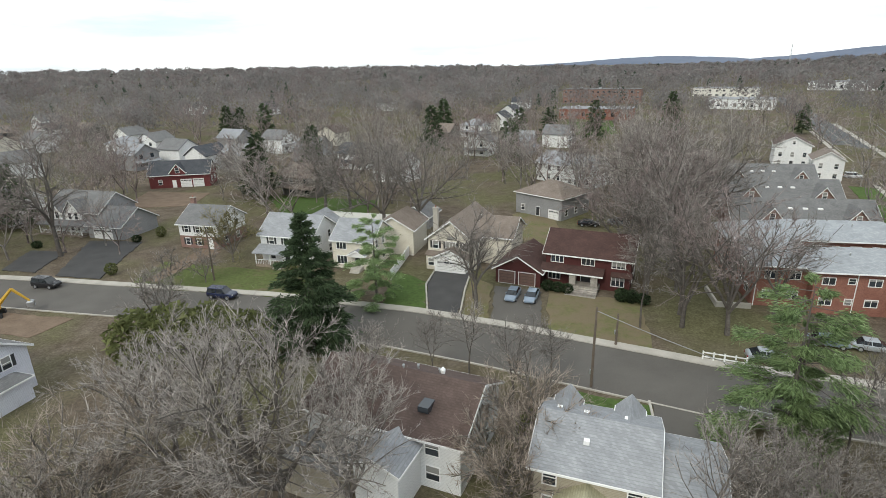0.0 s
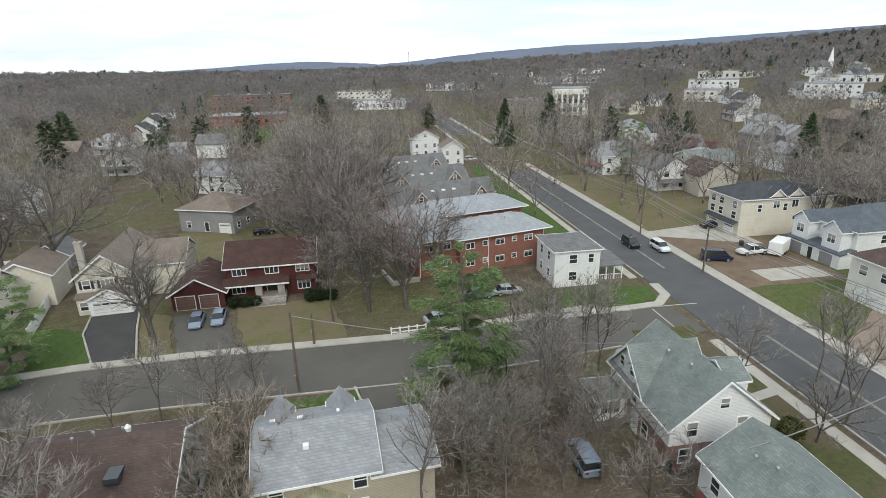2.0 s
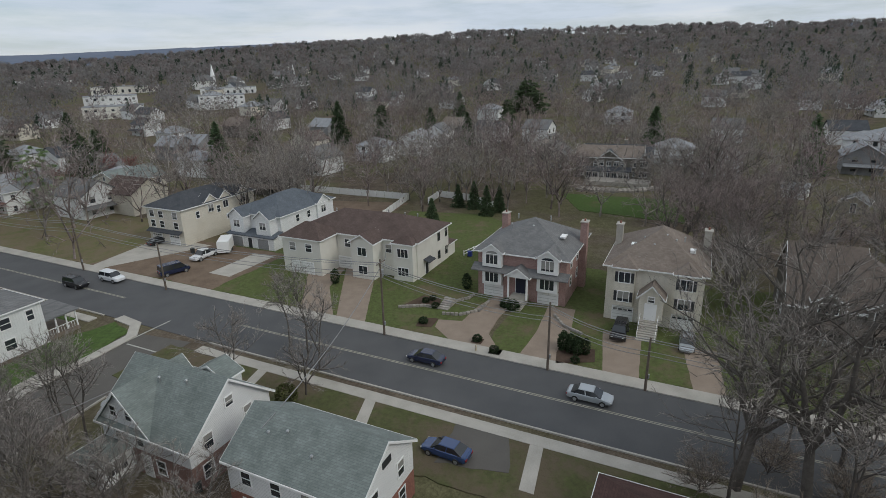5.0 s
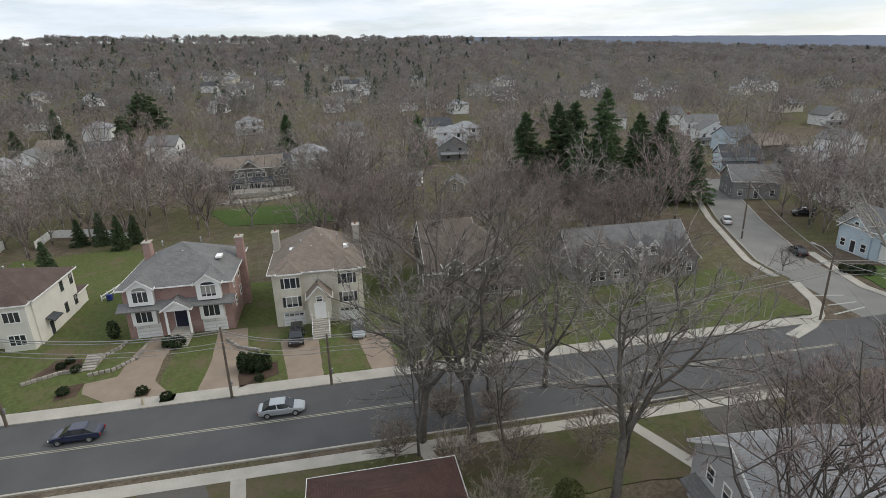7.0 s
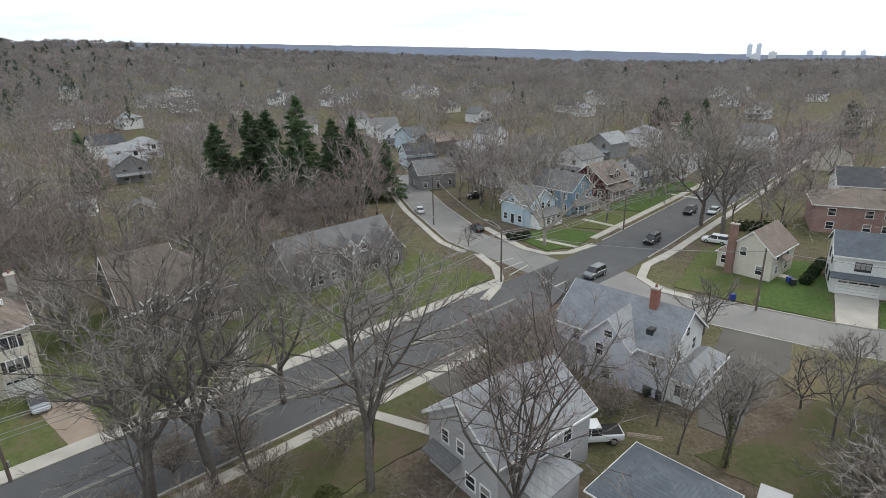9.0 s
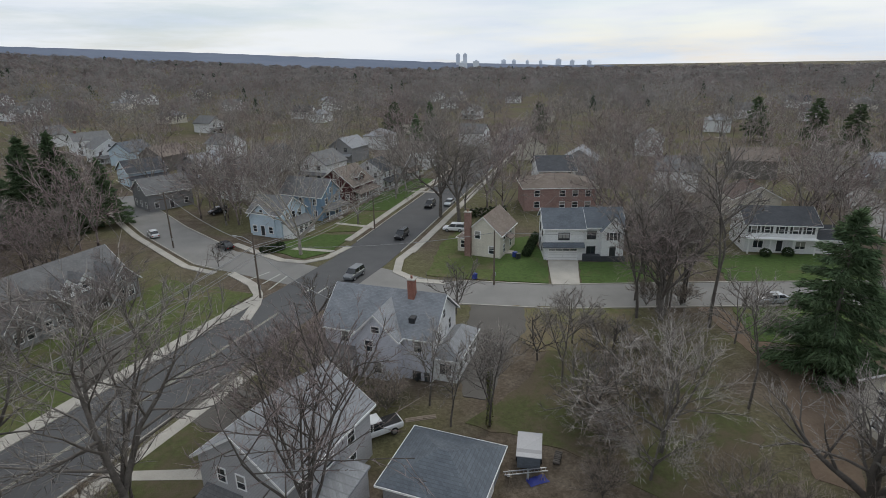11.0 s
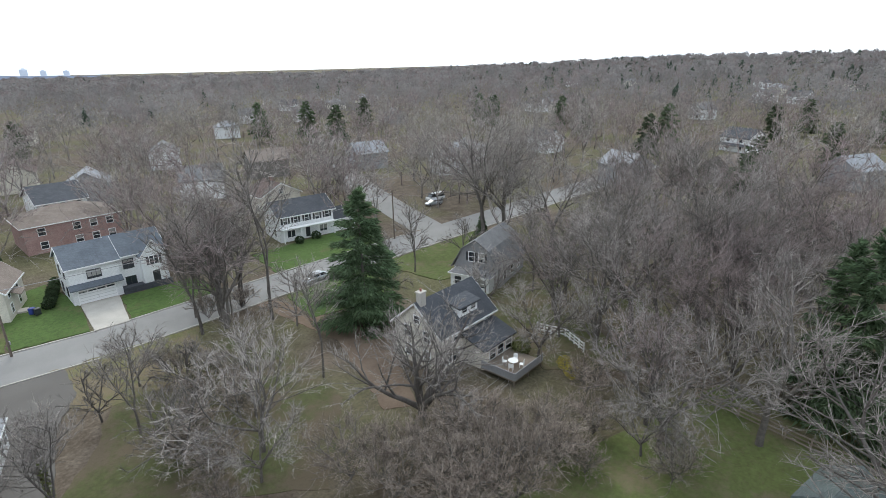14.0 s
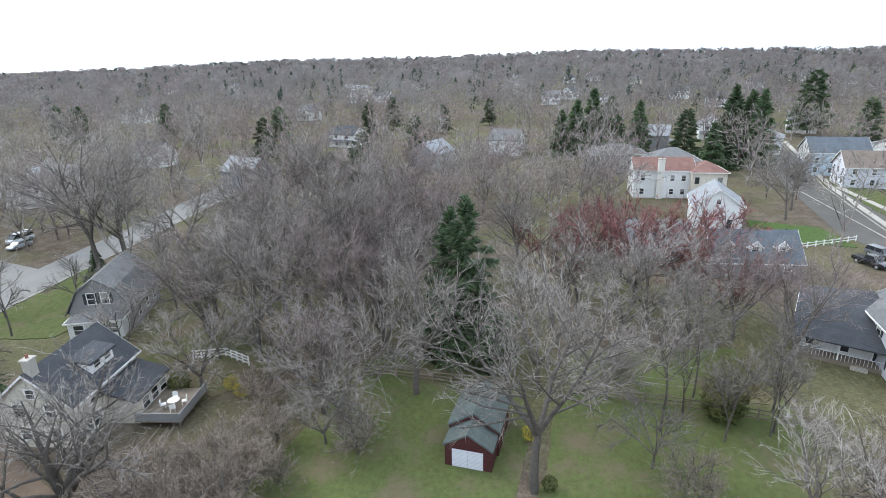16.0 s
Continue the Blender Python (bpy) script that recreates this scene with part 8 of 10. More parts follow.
ROADS = [(p[0], p[1], 9.0) for line in (MAIN, NORTH, NORTHEAST, WEST, BRANCH, FARWEST) for p in dense(line, 8.0)]
KEEP += [(87, 152, 11.0), (80, 140, 10.0), (74, 128, 9.0), (68, 118, 9.0), (90, 172, 11.0), (-126, 40, 13.0), (-113, 37, 11.0), (-128, 52, 11.0), (-115, 48, 9.0), (-145, 55, 9.0), (105, -108, 15.0), (95, -98, 11.0), (88, -108, 9.0), (-20, -114, 9.0), (-24, -108, 8.0), (152, -38, 13.0), (141, -34, 11.0), (131, -30, 9.0)]
scatter(MID + REDS, 112, 146, 92, 135, 12, 0.68)
scatter(MID, 60, 112, 122, 200, 34, 0.85)
scatter(MID, 178, 206, 100, 140, 7, 0.9)
scatter(MID, 148, 166, 122, 185, 14, 0.85)
scatter(MID, 166, 200, 128, 200, 16, 0.9)
scatter(MID + REDS, 198, 205, 84, 112, 5, 0.95)
scatter(OAKS + REDS, 233, 262, 72, 130, 17, 0.85)
scatter(MID + REDS, 262, 285, 100, 140, 14, 0.8)
scatter(MID, -50, -4, 122, 190, 26, 0.8)
scatter(MID, 4, 30, 118, 150, 12, 0.9)
scatter(MID, 208, 233, 100, 180, 18, 0.85)
scatter(PINE, -48, 30, 130, 300, 16, 0.95)
scatter(PINE + SPRUCE, 44, 180, 150, 320, 22, 0.9)
scatter(PINE, 180, 312, 130, 320, 22, 0.95)
# evergreens and red-budded trees between the far houses, and a pale tree by the deck house
for kind, x, y, s in (
        (BIG_PINE, 131.0, 115.0, 1.1), (MAPLE, 158.0, 112.0, 0.9), (MAPLE, 147.0, 124.0, 0.85), (SPRUCE, 140.0, 192.0, 1.0), (SPRUCE, 134.0, 186.0, 0.85), (BIG_SPRUCE, 176.0, 205.0, 1.0), (FIR, 182.0, 214.0, 0.9),
        (FIR, 97.0, -100.0, 0.9), (BIG_SPRUCE, 94.0, -106.0, 0.9), (FIR, 88.0, -110.0, 0.95), (BIG_SPRUCE, 83.0, -116.0, 0.9), (FIR, 78.0, -119.0, 0.8), (PALES, -34.4, -36.4, 0.72)):
    plant(kind, x, y, s)


def mid_woods():
    """The trees past the first yards, each with trunk, limbs and twigs, joined by kind."""
    rng = np.random.default_rng(9)
    for half, lab, m, count, seed in ((0, "bare grey-brown woodland between far houses", TWIG, 600, 301), (1, "bare reddish woodland between far houses", TWIG_RED, 330, 311)):
        kinds = []
        for k in range(6):
            rich = k < 3
            wood, fine, hair = grow(seed + k, 17.0, 0.2, 4, 36, 7 if rich else 5, 5 if rich else 4, 9 if rich else 7, 1.25 if rich else 1.5, 0.28, up=0.15, twig_r=0.034 if rich else 0.055)
            v1, f1 = tubes(wood[:23], 4 if rich else 3)
            f1 = np.concatenate([f1[:, [0, 1, 2]], f1[:, [0, 2, 3]]])
            v2, f2 = slivers(wood[23:] + fine, k)
            v3, f3 = slivers(hair, k + 5)
            kinds.append((np.concatenate([v1, v2, v3]), np.concatenate([f1, f2 + len(v1), f3 + len(v1) + len(v2)])))
        spots = [(x, y, s, int(rng.integers(3))) for x, y, s in WOOD_SPOTS[half::2]]
        tries = 0
        while len(spots) < count + len(WOOD_SPOTS[half::2]) and tries < count * 20:
            tries += 1
            az = rng.random() * 2 * np.pi
            r = 118 + 222 * rng.random() ** 1.15
            x, y = r * math.sin(az), r * math.cos(az)
            if clear_of(x, y, KEEP) and clear_of(x, y, ROADS) and not indoors(x, y):
                spots.append((x, y, 0.65 + 0.5 * rng.random(), 3 + int(rng.integers(3))))
        vs, fs, tot = [], [], 0
        for x, y, sc, kind in spots:
            v, f = kinds[kind]
            a = rng.random() * 6.28
            ca, sa = math.cos(a) * sc, math.sin(a) * sc
            vs.append(np.stack([v[:, 0] * ca - v[:, 1] * sa + x, v[:, 0] * sa + v[:, 1] * ca + y, v[:, 2] * sc + lift(x, y, 0)], 1))
            fs.append(f + tot)
            tot += len(v)
        tagged(new("woods", fast_mesh("woods", np.concatenate(vs), np.concatenate(fs), m)), lab, "woods", "", "stuff")


mid_woods()


def far_woods():
    """Woods from the last yards to the hills: thousands of rounded crowns, each a loose shell of brushy twig sprays."""
    rng = np.random.default_rng(77)
    for name, lab, m, share in (("far_woods", "distant bare grey-brown woods", FAR_TWIG, 0.60), ("far_woods", "distant bare reddish woods", FAR_RED, 0.30), ("far_evergreens", "distant scattered dark evergreens", FAR_NEEDLE, 0.06)):
        pine = name == "far_evergreens"
        n = int(21500 * share)
        az = radians(-75) + rng.random(n) * 2 * np.pi
        if pine:
            az = np.where(rng.random(n) < 0.4, np.radians(50 + 75 * rng.random(n)), np.where(rng.random(n) < 0.4, np.radians(235 + 70 * rng.random(n)), az))
        r = 300 + (EDGE * 1.02 - 300) * rng.random(n) ** 1.15
        x, y = r * np.sin(az), r * np.cos(az)
        road = np.min([np.hypot(x - p[0], y - p[1]) for p in ROADS], axis=0)
        ok = (road > 10) & (np.min([np.hypot(x - p[0], y - p[1]) for p in FAR_KEEP], axis=0) > 8)
        x, y, r = x[ok], y[ok], r[ok]
        vs = []
        for lo, hi, k, size in ((0, 560, 64, 1.1), (560, 1260, 30, 1.6), (1260, 2000, 62, 1.6)):
            pick = (r >= lo) & (r < hi)
            px, py, pr = x[pick], y[pick], r[pick]
            n = len(px)
            hgt = 13 + 8 * rng.random(n)
            wid = (4.0 + 3.2 * rng.random(n)) * (0.85 if pine else 1.0) * np.clip(pr / 500, 1.0, 1.6)
            u = rng.normal(size=(n, k, 3))
            u /= np.linalg.norm(u, axis=2)[:, :, None]
            u[:, :, 2] = np.where(u[:, :, 2] < -0.45, -u[:, :, 2], u[:, :, 2])
            q = 0.62 + 0.42 * rng.random((n, k, 1)) ** 0.6
            half = np.stack([wid, wid, hgt * (0.48 if pine else 0.40)], 1)[:, None, :]
            if pine:
                taper = np.clip(1.0 - 0.8 * (u[:, :, 2:3] * 0.5 + 0.5), 0.12, 1.0)
                spot = u * q * half * np.concatenate([taper, taper, np.ones_like(taper)], 2)
            else:
                spot = u * q * half
            c = spot + np.stack([px, py, ground_z(px, py) + hgt * (0.52 if pine else 0.60)], 1)[:, None, :]
            out = (u / half).reshape(-1, 3)
            out /= np.linalg.norm(out, axis=1)[:, None]
            out += rng.normal(size=out.shape) * 0.28
            out /= np.linalg.norm(out, axis=1)[:, None]
            up = np.array([[0, 0, 1.0]]) + rng.normal(size=out.shape) * 0.45
            d = up - out * np.sum(up * out, axis=1)[:, None]
            d /= np.linalg.norm(d, axis=1)[:, None] + 1e-9
            side = np.cross(d, out)
            c = c.reshape(-1, 3)
            s = (size * (0.6 + 0.8 * rng.random(n * k)) * np.repeat(np.clip(pr / 560, 0.75, 1.6), k))[:, None]
            vs.append(np.stack([c - side * s * 0.42 - d * s * 0.5, c + side * s * 0.42 - d * s * 0.5, c + d * s * 1.1], 1).reshape(-1, 3))
        v = np.concatenate(vs)
        tagged(new(name, fast_mesh(name, v, np.arange(len(v)).reshape(-1, 3), m)), lab, "woods", "", "stuff")


far_woods()


def hill_line():
    """Far hills beyond the woods; distance haze is painted into their blue colour."""
    m = surf("haze_tinted_hill", (0.14, 0.165, 0.22), (0.19, 0.215, 0.27), 0.002, 0.02, 1.0, 0.0, spec=0.0)
    for az, el, dist, lab in (
            ((2, 8, 13, 17, 22, 26), (-0.4, -0.15, 0.15, 0.25, 0.0, -0.4), 4300, "distant hill tinted blue for haze"),
            ((18, 26, 34, 42, 50, 60, 72, 84), (-0.5, 0.0, 0.75, 1.2, 1.3, 1.7, 2.1, 2.2), 3600, "long dark wooded ridge tinted for haze"),
            ((110, 124, 136, 146, 158, 170, 180, 196), (2.2, 2.35, 2.05, 1.7, 1.2, 0.55, 0.0, -0.6), 3000, "wooded ridge tinted dark blue for haze")):
        a = np.linspace(az[0], az[-1], 90)
        e = np.interp(a, az, el) + np.array([0.04 * noise.noise(Vector((q * 0.9, dist * 0.01, 0))) + 0.03 * noise.noise(Vector((q * 3.1, 5, 0))) for q in a])
        ar = np.radians(a)
        v, f = [], []
        for sc, zf in ((0.8, None), (1.0, 1.0), (1.2, 0.6)):
            z = H + dist * np.tan(np.radians(e))
            zz = np.full_like(z, -20.0) if zf is None else z * zf
            v += [(dist * sc * math.sin(q), dist * sc * math.cos(q), w) for q, w in zip(ar, zz)]
        for j in range(2):
            f += [(j * 90 + i, j * 90 + i + 1, j * 90 + 91 + i, j * 90 + 90 + i) for i in range(89)]
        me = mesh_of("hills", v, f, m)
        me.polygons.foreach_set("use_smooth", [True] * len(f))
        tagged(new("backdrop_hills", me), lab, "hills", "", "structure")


hill_line()
PROTOS = FAR_HOUSES + FAR_TINY + ROUND_PINE + FORSYTHIA + VASE + GNARLED + OAKS + REDS + PALES + THIN + SMALL + THICKET + MAPLE + WILLOW + SYCAMORE + SPRUCE + PINE + BIG_SPRUCE + BIG_PINE + FIR + MID + BUSH + OLIVE + CONE_BUSH


# ---- drives, paths and garden edges ----
def drive(pts, m=ASPHALT_OLD, label="worn asphalt driveway", z=0.135):
    worn = 0.04 if m in (PAVER, CONCRETE) else 0.2
    sheet("driveway", ragged(list(pts), 1.0, worn), z, m, label, 0.2, "driveway")


drive([(-8.3, 71.6), (-4.0, 70.2), (-3.6, 80.0), (-2.8, 88.4), (-8.6, 89.4), (-9.6, 82.0)], ASPHALT_NEW, "fresh black asphalt driveway with pale edging")
drive([(0.6, 67.4), (7.0, 65.3), (8.6, 79.4), (1.4, 81.6)], ASPHALT_OLD, "grey asphalt driveway in front of garage")
drive([(17.2, 50.6), (22.4, 49.2), (20.8, 40.5), (16.0, 41.6)], ASPHALT_OLD, "grey asphalt driveway with stone edging")
drive([(-15.8, -81.2), (-20.2, -81.0), (-22.4, -92.2), (-17.2, -93.4)], CONCRETE, "pale concrete driveway to wide garage", 0.14)
drive([(-2.6, -74.4), (-10.2, -73.2), (-9.8, -66.0), (-6.5, -60.0), (-5.0, -54.0), (-4.1, -49.8), (-1.0, -50.5), (-0.4, -57.0), (-1.6, -64.0)], ASPHALT_OLD, "worn asphalt parking yard", 0.08)
drive([(46.4, 2.6), (44.0, -2.2), (39.0, -2.0), (40.0, 4.6)], ASPHALT_OLD, "grey asphalt parking pad", 0.14)
drive([(-35.0, -72.5), (-38.0, -72.5), (-41.5, -50.0), (-33.5, -36.0), (-30.5, -38.0), (-36.5, -54.0)], SOIL, "bare earth track between yards", 0.06)
drive([(29.8, -48.0), (25.6, -56.0), (19.6, -50.0), (10.0, -46.5), (9.0, -41.0), (20.0, -43.0)], ASPHALT_OLD, "grey driveway beside weathered house", 0.12)
drive([along(-48, 7.4), along(-53, 7.4), along(-62, 15), along(-58, 17), along(-52, 14)], ASPHALT_OLD, "grey driveway to gabled cottage", 0.135)
drive([along(-14.3, 7.5), along(-10.6, 7.5), along(-9.0, 17.5), along(-13.5, 17.5)], PAVER, "tan paved drive in front of garage", 0.135)
drive([along(-22.5, 7.5), along(-19.5, 7.5), along(-18.0, 17.5), along(-21.6, 17.5)], PAVER, "tan paved drive in front of garage", 0.135)
drive([along(1.2, 7.5), along(7.5, 7.5), along(10.5, 10.0), along(11.0, 12.2), along(8.0, 13.0), along(7.8, 18.0), along(6.8, 23.2), along(3.6, 23.2), along(4.0, 16.0), along(3.6, 11.0)], PAVER, "curved clay paver drive", 0.135)
drive([along(-6.8, 7.5), along(-1.4, 7.5), along(-1.6, 14.0), along(-1.0, 22.6), along(-4.6, 22.6), along(-5.6, 14.0)], PAVER, "clay paver drive to brick house", 0.136)
drive([along(24.5, 7.5), along(30.0, 7.5), along(40.5, 24.0), along(33.5, 24.5), along(31, 16)], PAVER, "paved drive of stucco house", 0.135)
drive([along(19.5, 7.5), along(24.0, 7.5), along(34, 25.5), along(28.5, 26.0)], PAVER, "paved drive to second garage", 0.137)
drive([along(48.5, 13), along(53, 13), along(53, 24.0), along(48.5, 24.0)], CONCRETE, "pale drive with parked trucks", 0.136)
band(47, 76, 7.7, 26, SOIL, "bare dirt front yard of new house", 0.125)
drive([along(72, 7.5), along(75, 7.5), along(77, 20), along(72, 24.5), along(64, 24.5), along(66, 20)], CONCRETE, "pale curved drive", 0.14)
drive([(-88.5, 87.2), (-81.0, 86.0), (-84.0, 97.5), (-92.0, 98.0)], ASPHALT_NEW, "dark asphalt driveway", 0.135)
drive([(-76.0, 84.6), (-66.8, 83.2), (-72.0, 104.0), (-84.0, 104.5)], ASPHALT_NEW, "dark asphalt forecourt of garage", 0.13)
drive([(-58.5, 82.5), (-55.5, 82.2), (-52.0, 98.0), (-56.5, 99.5)], SOIL, "worn gravel side drive", 0.13)
drive([(-100, 152), (-80, 150), (-78, 135), (-96, 132)], SOIL, "bare earth yard before red barn", 0.09)
lawn([(8.0, 65.2), (20.5, 61.0), (22.5, 76.0), (9.6, 80.0)], LAWN_DRY, "yellow-green front lawn of red house")
lawn([(-15.6, 74.4), (-8.6, 72.0), (-9.8, 83.0), (-15.6, 88.0)], LAWN_GREEN, "green lawn beside fence")
lawn([(-3.6, 70.6), (0.0, 69.2), (1.0, 82.0), (-2.6, 86.0)], LAWN_DRY, "dry grass beside black driveway")
lawn([(8.4, 52.6), (17.0, 49.8), (16.0, 43.4), (7.6, 44.8)], LAWN_GREEN, "bright green lawn behind pale roof")
lawn([(-60, 80), (-30, 76.2), (-28, 86), (-60, 92)], LAWN, "green front lawns of white houses", 0.11)
lawn([(-44, 118), (-30, 116), (-28, 140), (-62, 146)], LAWN_GREEN, "green back lawn behind houses", 0.08)
lawn([(8, 98), (16, 95), (15, 128), (6, 126)], LAWN_DRY, "dry grass yard behind red house", 0.08)
lawn([(-6.6, -83.2), (-15.4, -81.8), (-17.0, -93.6), (-15.6, -107), (-8.8, -104)], LAWN_GREEN, "fresh green lawn beside concrete drive", 0.12)
lawn([(-20.6, -81.6), (-34, -81.8), (-34, -91), (-22.6, -91.6)], LAWN_GREEN, "fresh green lawn before white house", 0.12)
lawn([(4.5, -86.0), (-6.2, -83.4), (-8.6, -95), (-1.0, -112), (2.0, -104)], LAWN, "worn lawn beside cream cottage", 0.118)
lawn([(35.0, -99.5), (27.5, -95.0), (23.5, -98.5), (20.6, -110), (28.0, -110), (36, -104)], LAWN_GREEN, "green corner lawn before pale blue house", 0.12)
lawn([(19.6, -112), (28, -112), (24, -128), (15.5, -128)], LAWN, "front lawn before blue house", 0.12)
lawn([(15.0, -130), (24, -130), (14.0, -170), (4.5, -166)], LAWN_GREEN, "green front lawns in a row", 0.12)
lawn([(-44, -81.6), (-68, -81.2), (-66, -94), (-46, -94)], LAWN_GREEN, "green lawn before white colonial", 0.12)
lawn([(-40, -72), (-56, -72), (-52, -60), (-38, -62)], LAWN_GREEN, "green lawn beside spruce", 0.11)
lawn([(-58, -71.8), (-86, -71.4), (-72, -56), (-60, -58)], LAWN, "lawn along pale side street", 0.11)
lawn([(-26, 2), (-46, 6), (-60, 10), (-62, 30), (-44, 30), (-28, 24)], LAWN_MOSSY, "mossy green back lawn", 0.05)
lawn([(-16, -14), (-26, -24), (-44, -18), (-58, -14), (-62, 2), (-48, 4), (-26, 1)], LAWN_MOSSY, "rough green back yard", 0.05)
lawn([(-58, -48), (-48, -30), (-56, -20), (-72, -24), (-78, -44)], LAWN_WORN, "shaded grass behind houses", 0.05)
lawn([(-1, -46), (-10, -42), (-20, -33), (-29, -43), (-30, -58), (-27, -66), (-12, -61), (-7, -52)], LAWN_WORN, "rough olive yard grass between trees", 0.05)
lawn([(-104, 50), (-118, 54), (-112, 66), (-100, 66)], LAWN_GREEN, "green lawn by hedge", 0.1)
lawn([(-112, 82), (-160, 92), (-160, 100), (-112, 94)], LAWN, "front lawns beyond far street", 0.12)
lawn([(10.5, -73.8), (1.0, -74.0), (-0.6, -64.0), (4.0, -63.0)], LAWN, "side lawn of lilac house", 0.1)
lawn([(-2.0, -74.0), (-26.0, -72.0), (-22.0, -60), (-10.6, -60.0)], LAWN_DRY, "straw-coloured new grass", 0.07)
band(-76, -44, 7.8, 26, LAWN, "broad corner lawn", 0.122)
lawn([(47.4, 52.8), (57, 50.0), (63.5, 48.6), (66.6, 52.6), (60.5, 57.5), (55, 58.5), (47.6, 60)], LAWN_GREEN, "green corner lawn before white house", 0.125)
lawn([(104, 40), (112, 62), (140, 54), (136, 20), (118, 26)], SOIL, "bare brown yard inside white fence", 0.06)
lawn([(84, -4), (110, -8), (124, 0), (128, 18), (112, 22), (98, 16)], LAWN, "green back lawn behind brick house", 0.07)
lawn([(37, 270), (62, 272), (72, 328), (47, 328)], LAWN_GREEN, "green playing field before school", 0.3)
# paths
for pts in ([along(-34.0, 7.4), along(-35.6, 7.4), along(-40.6, 18.6), along(-39.4, 19.2)], [along(10, -7.9), along(8.8, -7.9), along(7.2, -13.0), along(8.4, -13.2)], [along(-7.0, -7.9), along(-8.2, -7.9), along(-9.0, -14.0), along(-7.8, -14.0)],
            [along(-41.0, -7.9), along(-42.2, -7.9), along(-45.0, -15.0), along(-43.8, -15.4)], [along(24.0, -7.9), along(22.8, -7.9), along(22.0, -11.5), along(23.2, -11.5)], [(31.5, -100.5), (30.6, -101.6), (22.6, -99.6), (23.2, -98.6)], [(26.5, -118.0), (26.2, -119.2), (17.0, -115.6), (17.2, -114.4)],
            [(12.5, -150), (12.2, -151.2), (3.0, -148.4), (3.3, -147.2)], [along(-22.4, -7.9), along(-23.6, -7.9), along(-25.4, -14.0), along(-24.2, -14.0)]):
    sheet("path", pts, 0.145, CONCRETE, "pale concrete garden path", 0.2, "path")
# pale edging stones of the black driveway
for pts in (((-8.5, 71.6), (-9.8, 82.0), (-8.8, 89.4)), ((-3.8, 70.2), (-3.4, 80.0), (-2.6, 88.4)), ((17.0, 50.6), (15.8, 41.6)), ((22.6, 49.2), (21.0, 40.5))):
    ob = new("edging", strip_mesh("edging", list(pts), -0.12, 0.12, 0.24, 0.3, CONCRETE))
    tagged(ob, "pale stone edging along driveway", "edging", "", "structure")


# garden terraces: low stone walls of single blocks, steps and beds
def stone_wall(pts, h=0.6, label="low curved stone garden wall"):
    e = thing("garden_wall", label, "wall", pts[0][0], pts[0][1])
    rng = random.Random(int(pts[0][0] * 10))
    key = "block_stone"
    if key not in _cache:
        _cache[key] = Soup().box(-0.24, -0.16, 0, 0.24, 0.16, 0.2, 0.03).done("stone", STONE)
    line = dense(pts, 0.5)
    for i, (a, b) in enumerate(zip(line[:-1], line[1:])):
        az = math.atan2(b[1] - a[1], b[0] - a[0])
        for k in range(int(h / 0.2)):
            part("stone", _cache[key], e, "", Matrix.Translation((a[0] - pts[0][0] + rng.uniform(-0.02, 0.02), a[1] - pts[0][1], 0.1 + k * 0.2)) @ Matrix.Rotation(az + rng.uniform(-0.06, 0.06), 4, "Z"))


stone_wall([(72.5, 12.6), (73.0, 9.0), (72.2, 6.6)])
stone_wall([(70.4, 6.0), (70.2, 3.6), (71.6, 1.0), (75.2, -0.6)])
stone_wall([(74.4, 5.0), (76.0, 2.6), (77.6, 1.6)])
stone_wall([(70.2, -9.6), (67.0, -10.4), (64.6, -12.6)])
e = thing("garden_steps", "stone garden steps between low walls", "steps", 72.0, 6.3, 0.1, -111)
for k in range(6):
    part("step", Soup().box(-0.8, 0.45 * k, 0, 0.8, 0.45 * (k + 1), 0.14 * (k + 1), 0.02).done("step", STONE), e)
for pts, lab in (([(73.2, 12.4), (77.0, 9.6), (76.0, 6.8), (73.0, 6.8)], "dark mulch bed above garden wall"), ([(66.6, 9.6), (69.4, 9.0), (69.0, 6.6), (66.4, 7.4)], "dark mulch bed with small tree"), ([(62.2, -9.4), (60.2, -8.6), (57.6, -8.2), (58.0, -12.8), (61.0, -13.4)], "dark mulch bed with conical bushes"), ([(59.6, -0.2), (60.9, -0.6), (60.5, -2.1), (59.2, -1.6)], "small round mulch bed"), ([(62.3, 2.0), (63.6, 1.6), (63.2, 0.2), (61.9, 0.7)], "small round mulch bed")):
    sheet("planting_bed", pts, 0.15, MULCH, lab, 0.2, "planting bed")


# hedges, bushes
def bushes(kind, pts, s=1.0):
    for x, y in pts:
        plant(kind, x, y, s)


bushes(BUSH, [(74.6 - 0.75 * k, -2.2 - 0.9 * k) for k in range(3)] + [(73.8 - 0.75 * k, -2.0 - 0.9 * k) for k in range(3)], 1.15)
bushes(CONE_BUSH, [(61.6, -9.6), (61.0, -10.4), (60.4, -11.2), (59.9, -12.0), (60.8, -9.4), (60.2, -10.2), (59.6, -11.0)], 0.95)
bushes(BUSH, [(9.6, 80.2), (11.0, 79.7), (12.4, 79.2)] + [(20.0, 76.2), (21.4, 75.8), (22.8, 75.3), (20.2, 77.2), (21.6, 76.8)], 1.25)
bushes(BUSH, [(15.4, 44.4), (15.0, 43.4), (72.6, 7.4), (74.5, 9.0), (75.4, 8.0), (67.6, 8.6), (60.0, -1.0), (62.7, 1.1), (57.9, -10.5)], 0.75)
bushes(CONE_BUSH, [(95.6, -1.0), (96.0, 0.4), (79.8, 3.0), (80.4, 1.4), (81.5, 24.6), (86.4, 9.4)], 1.2)
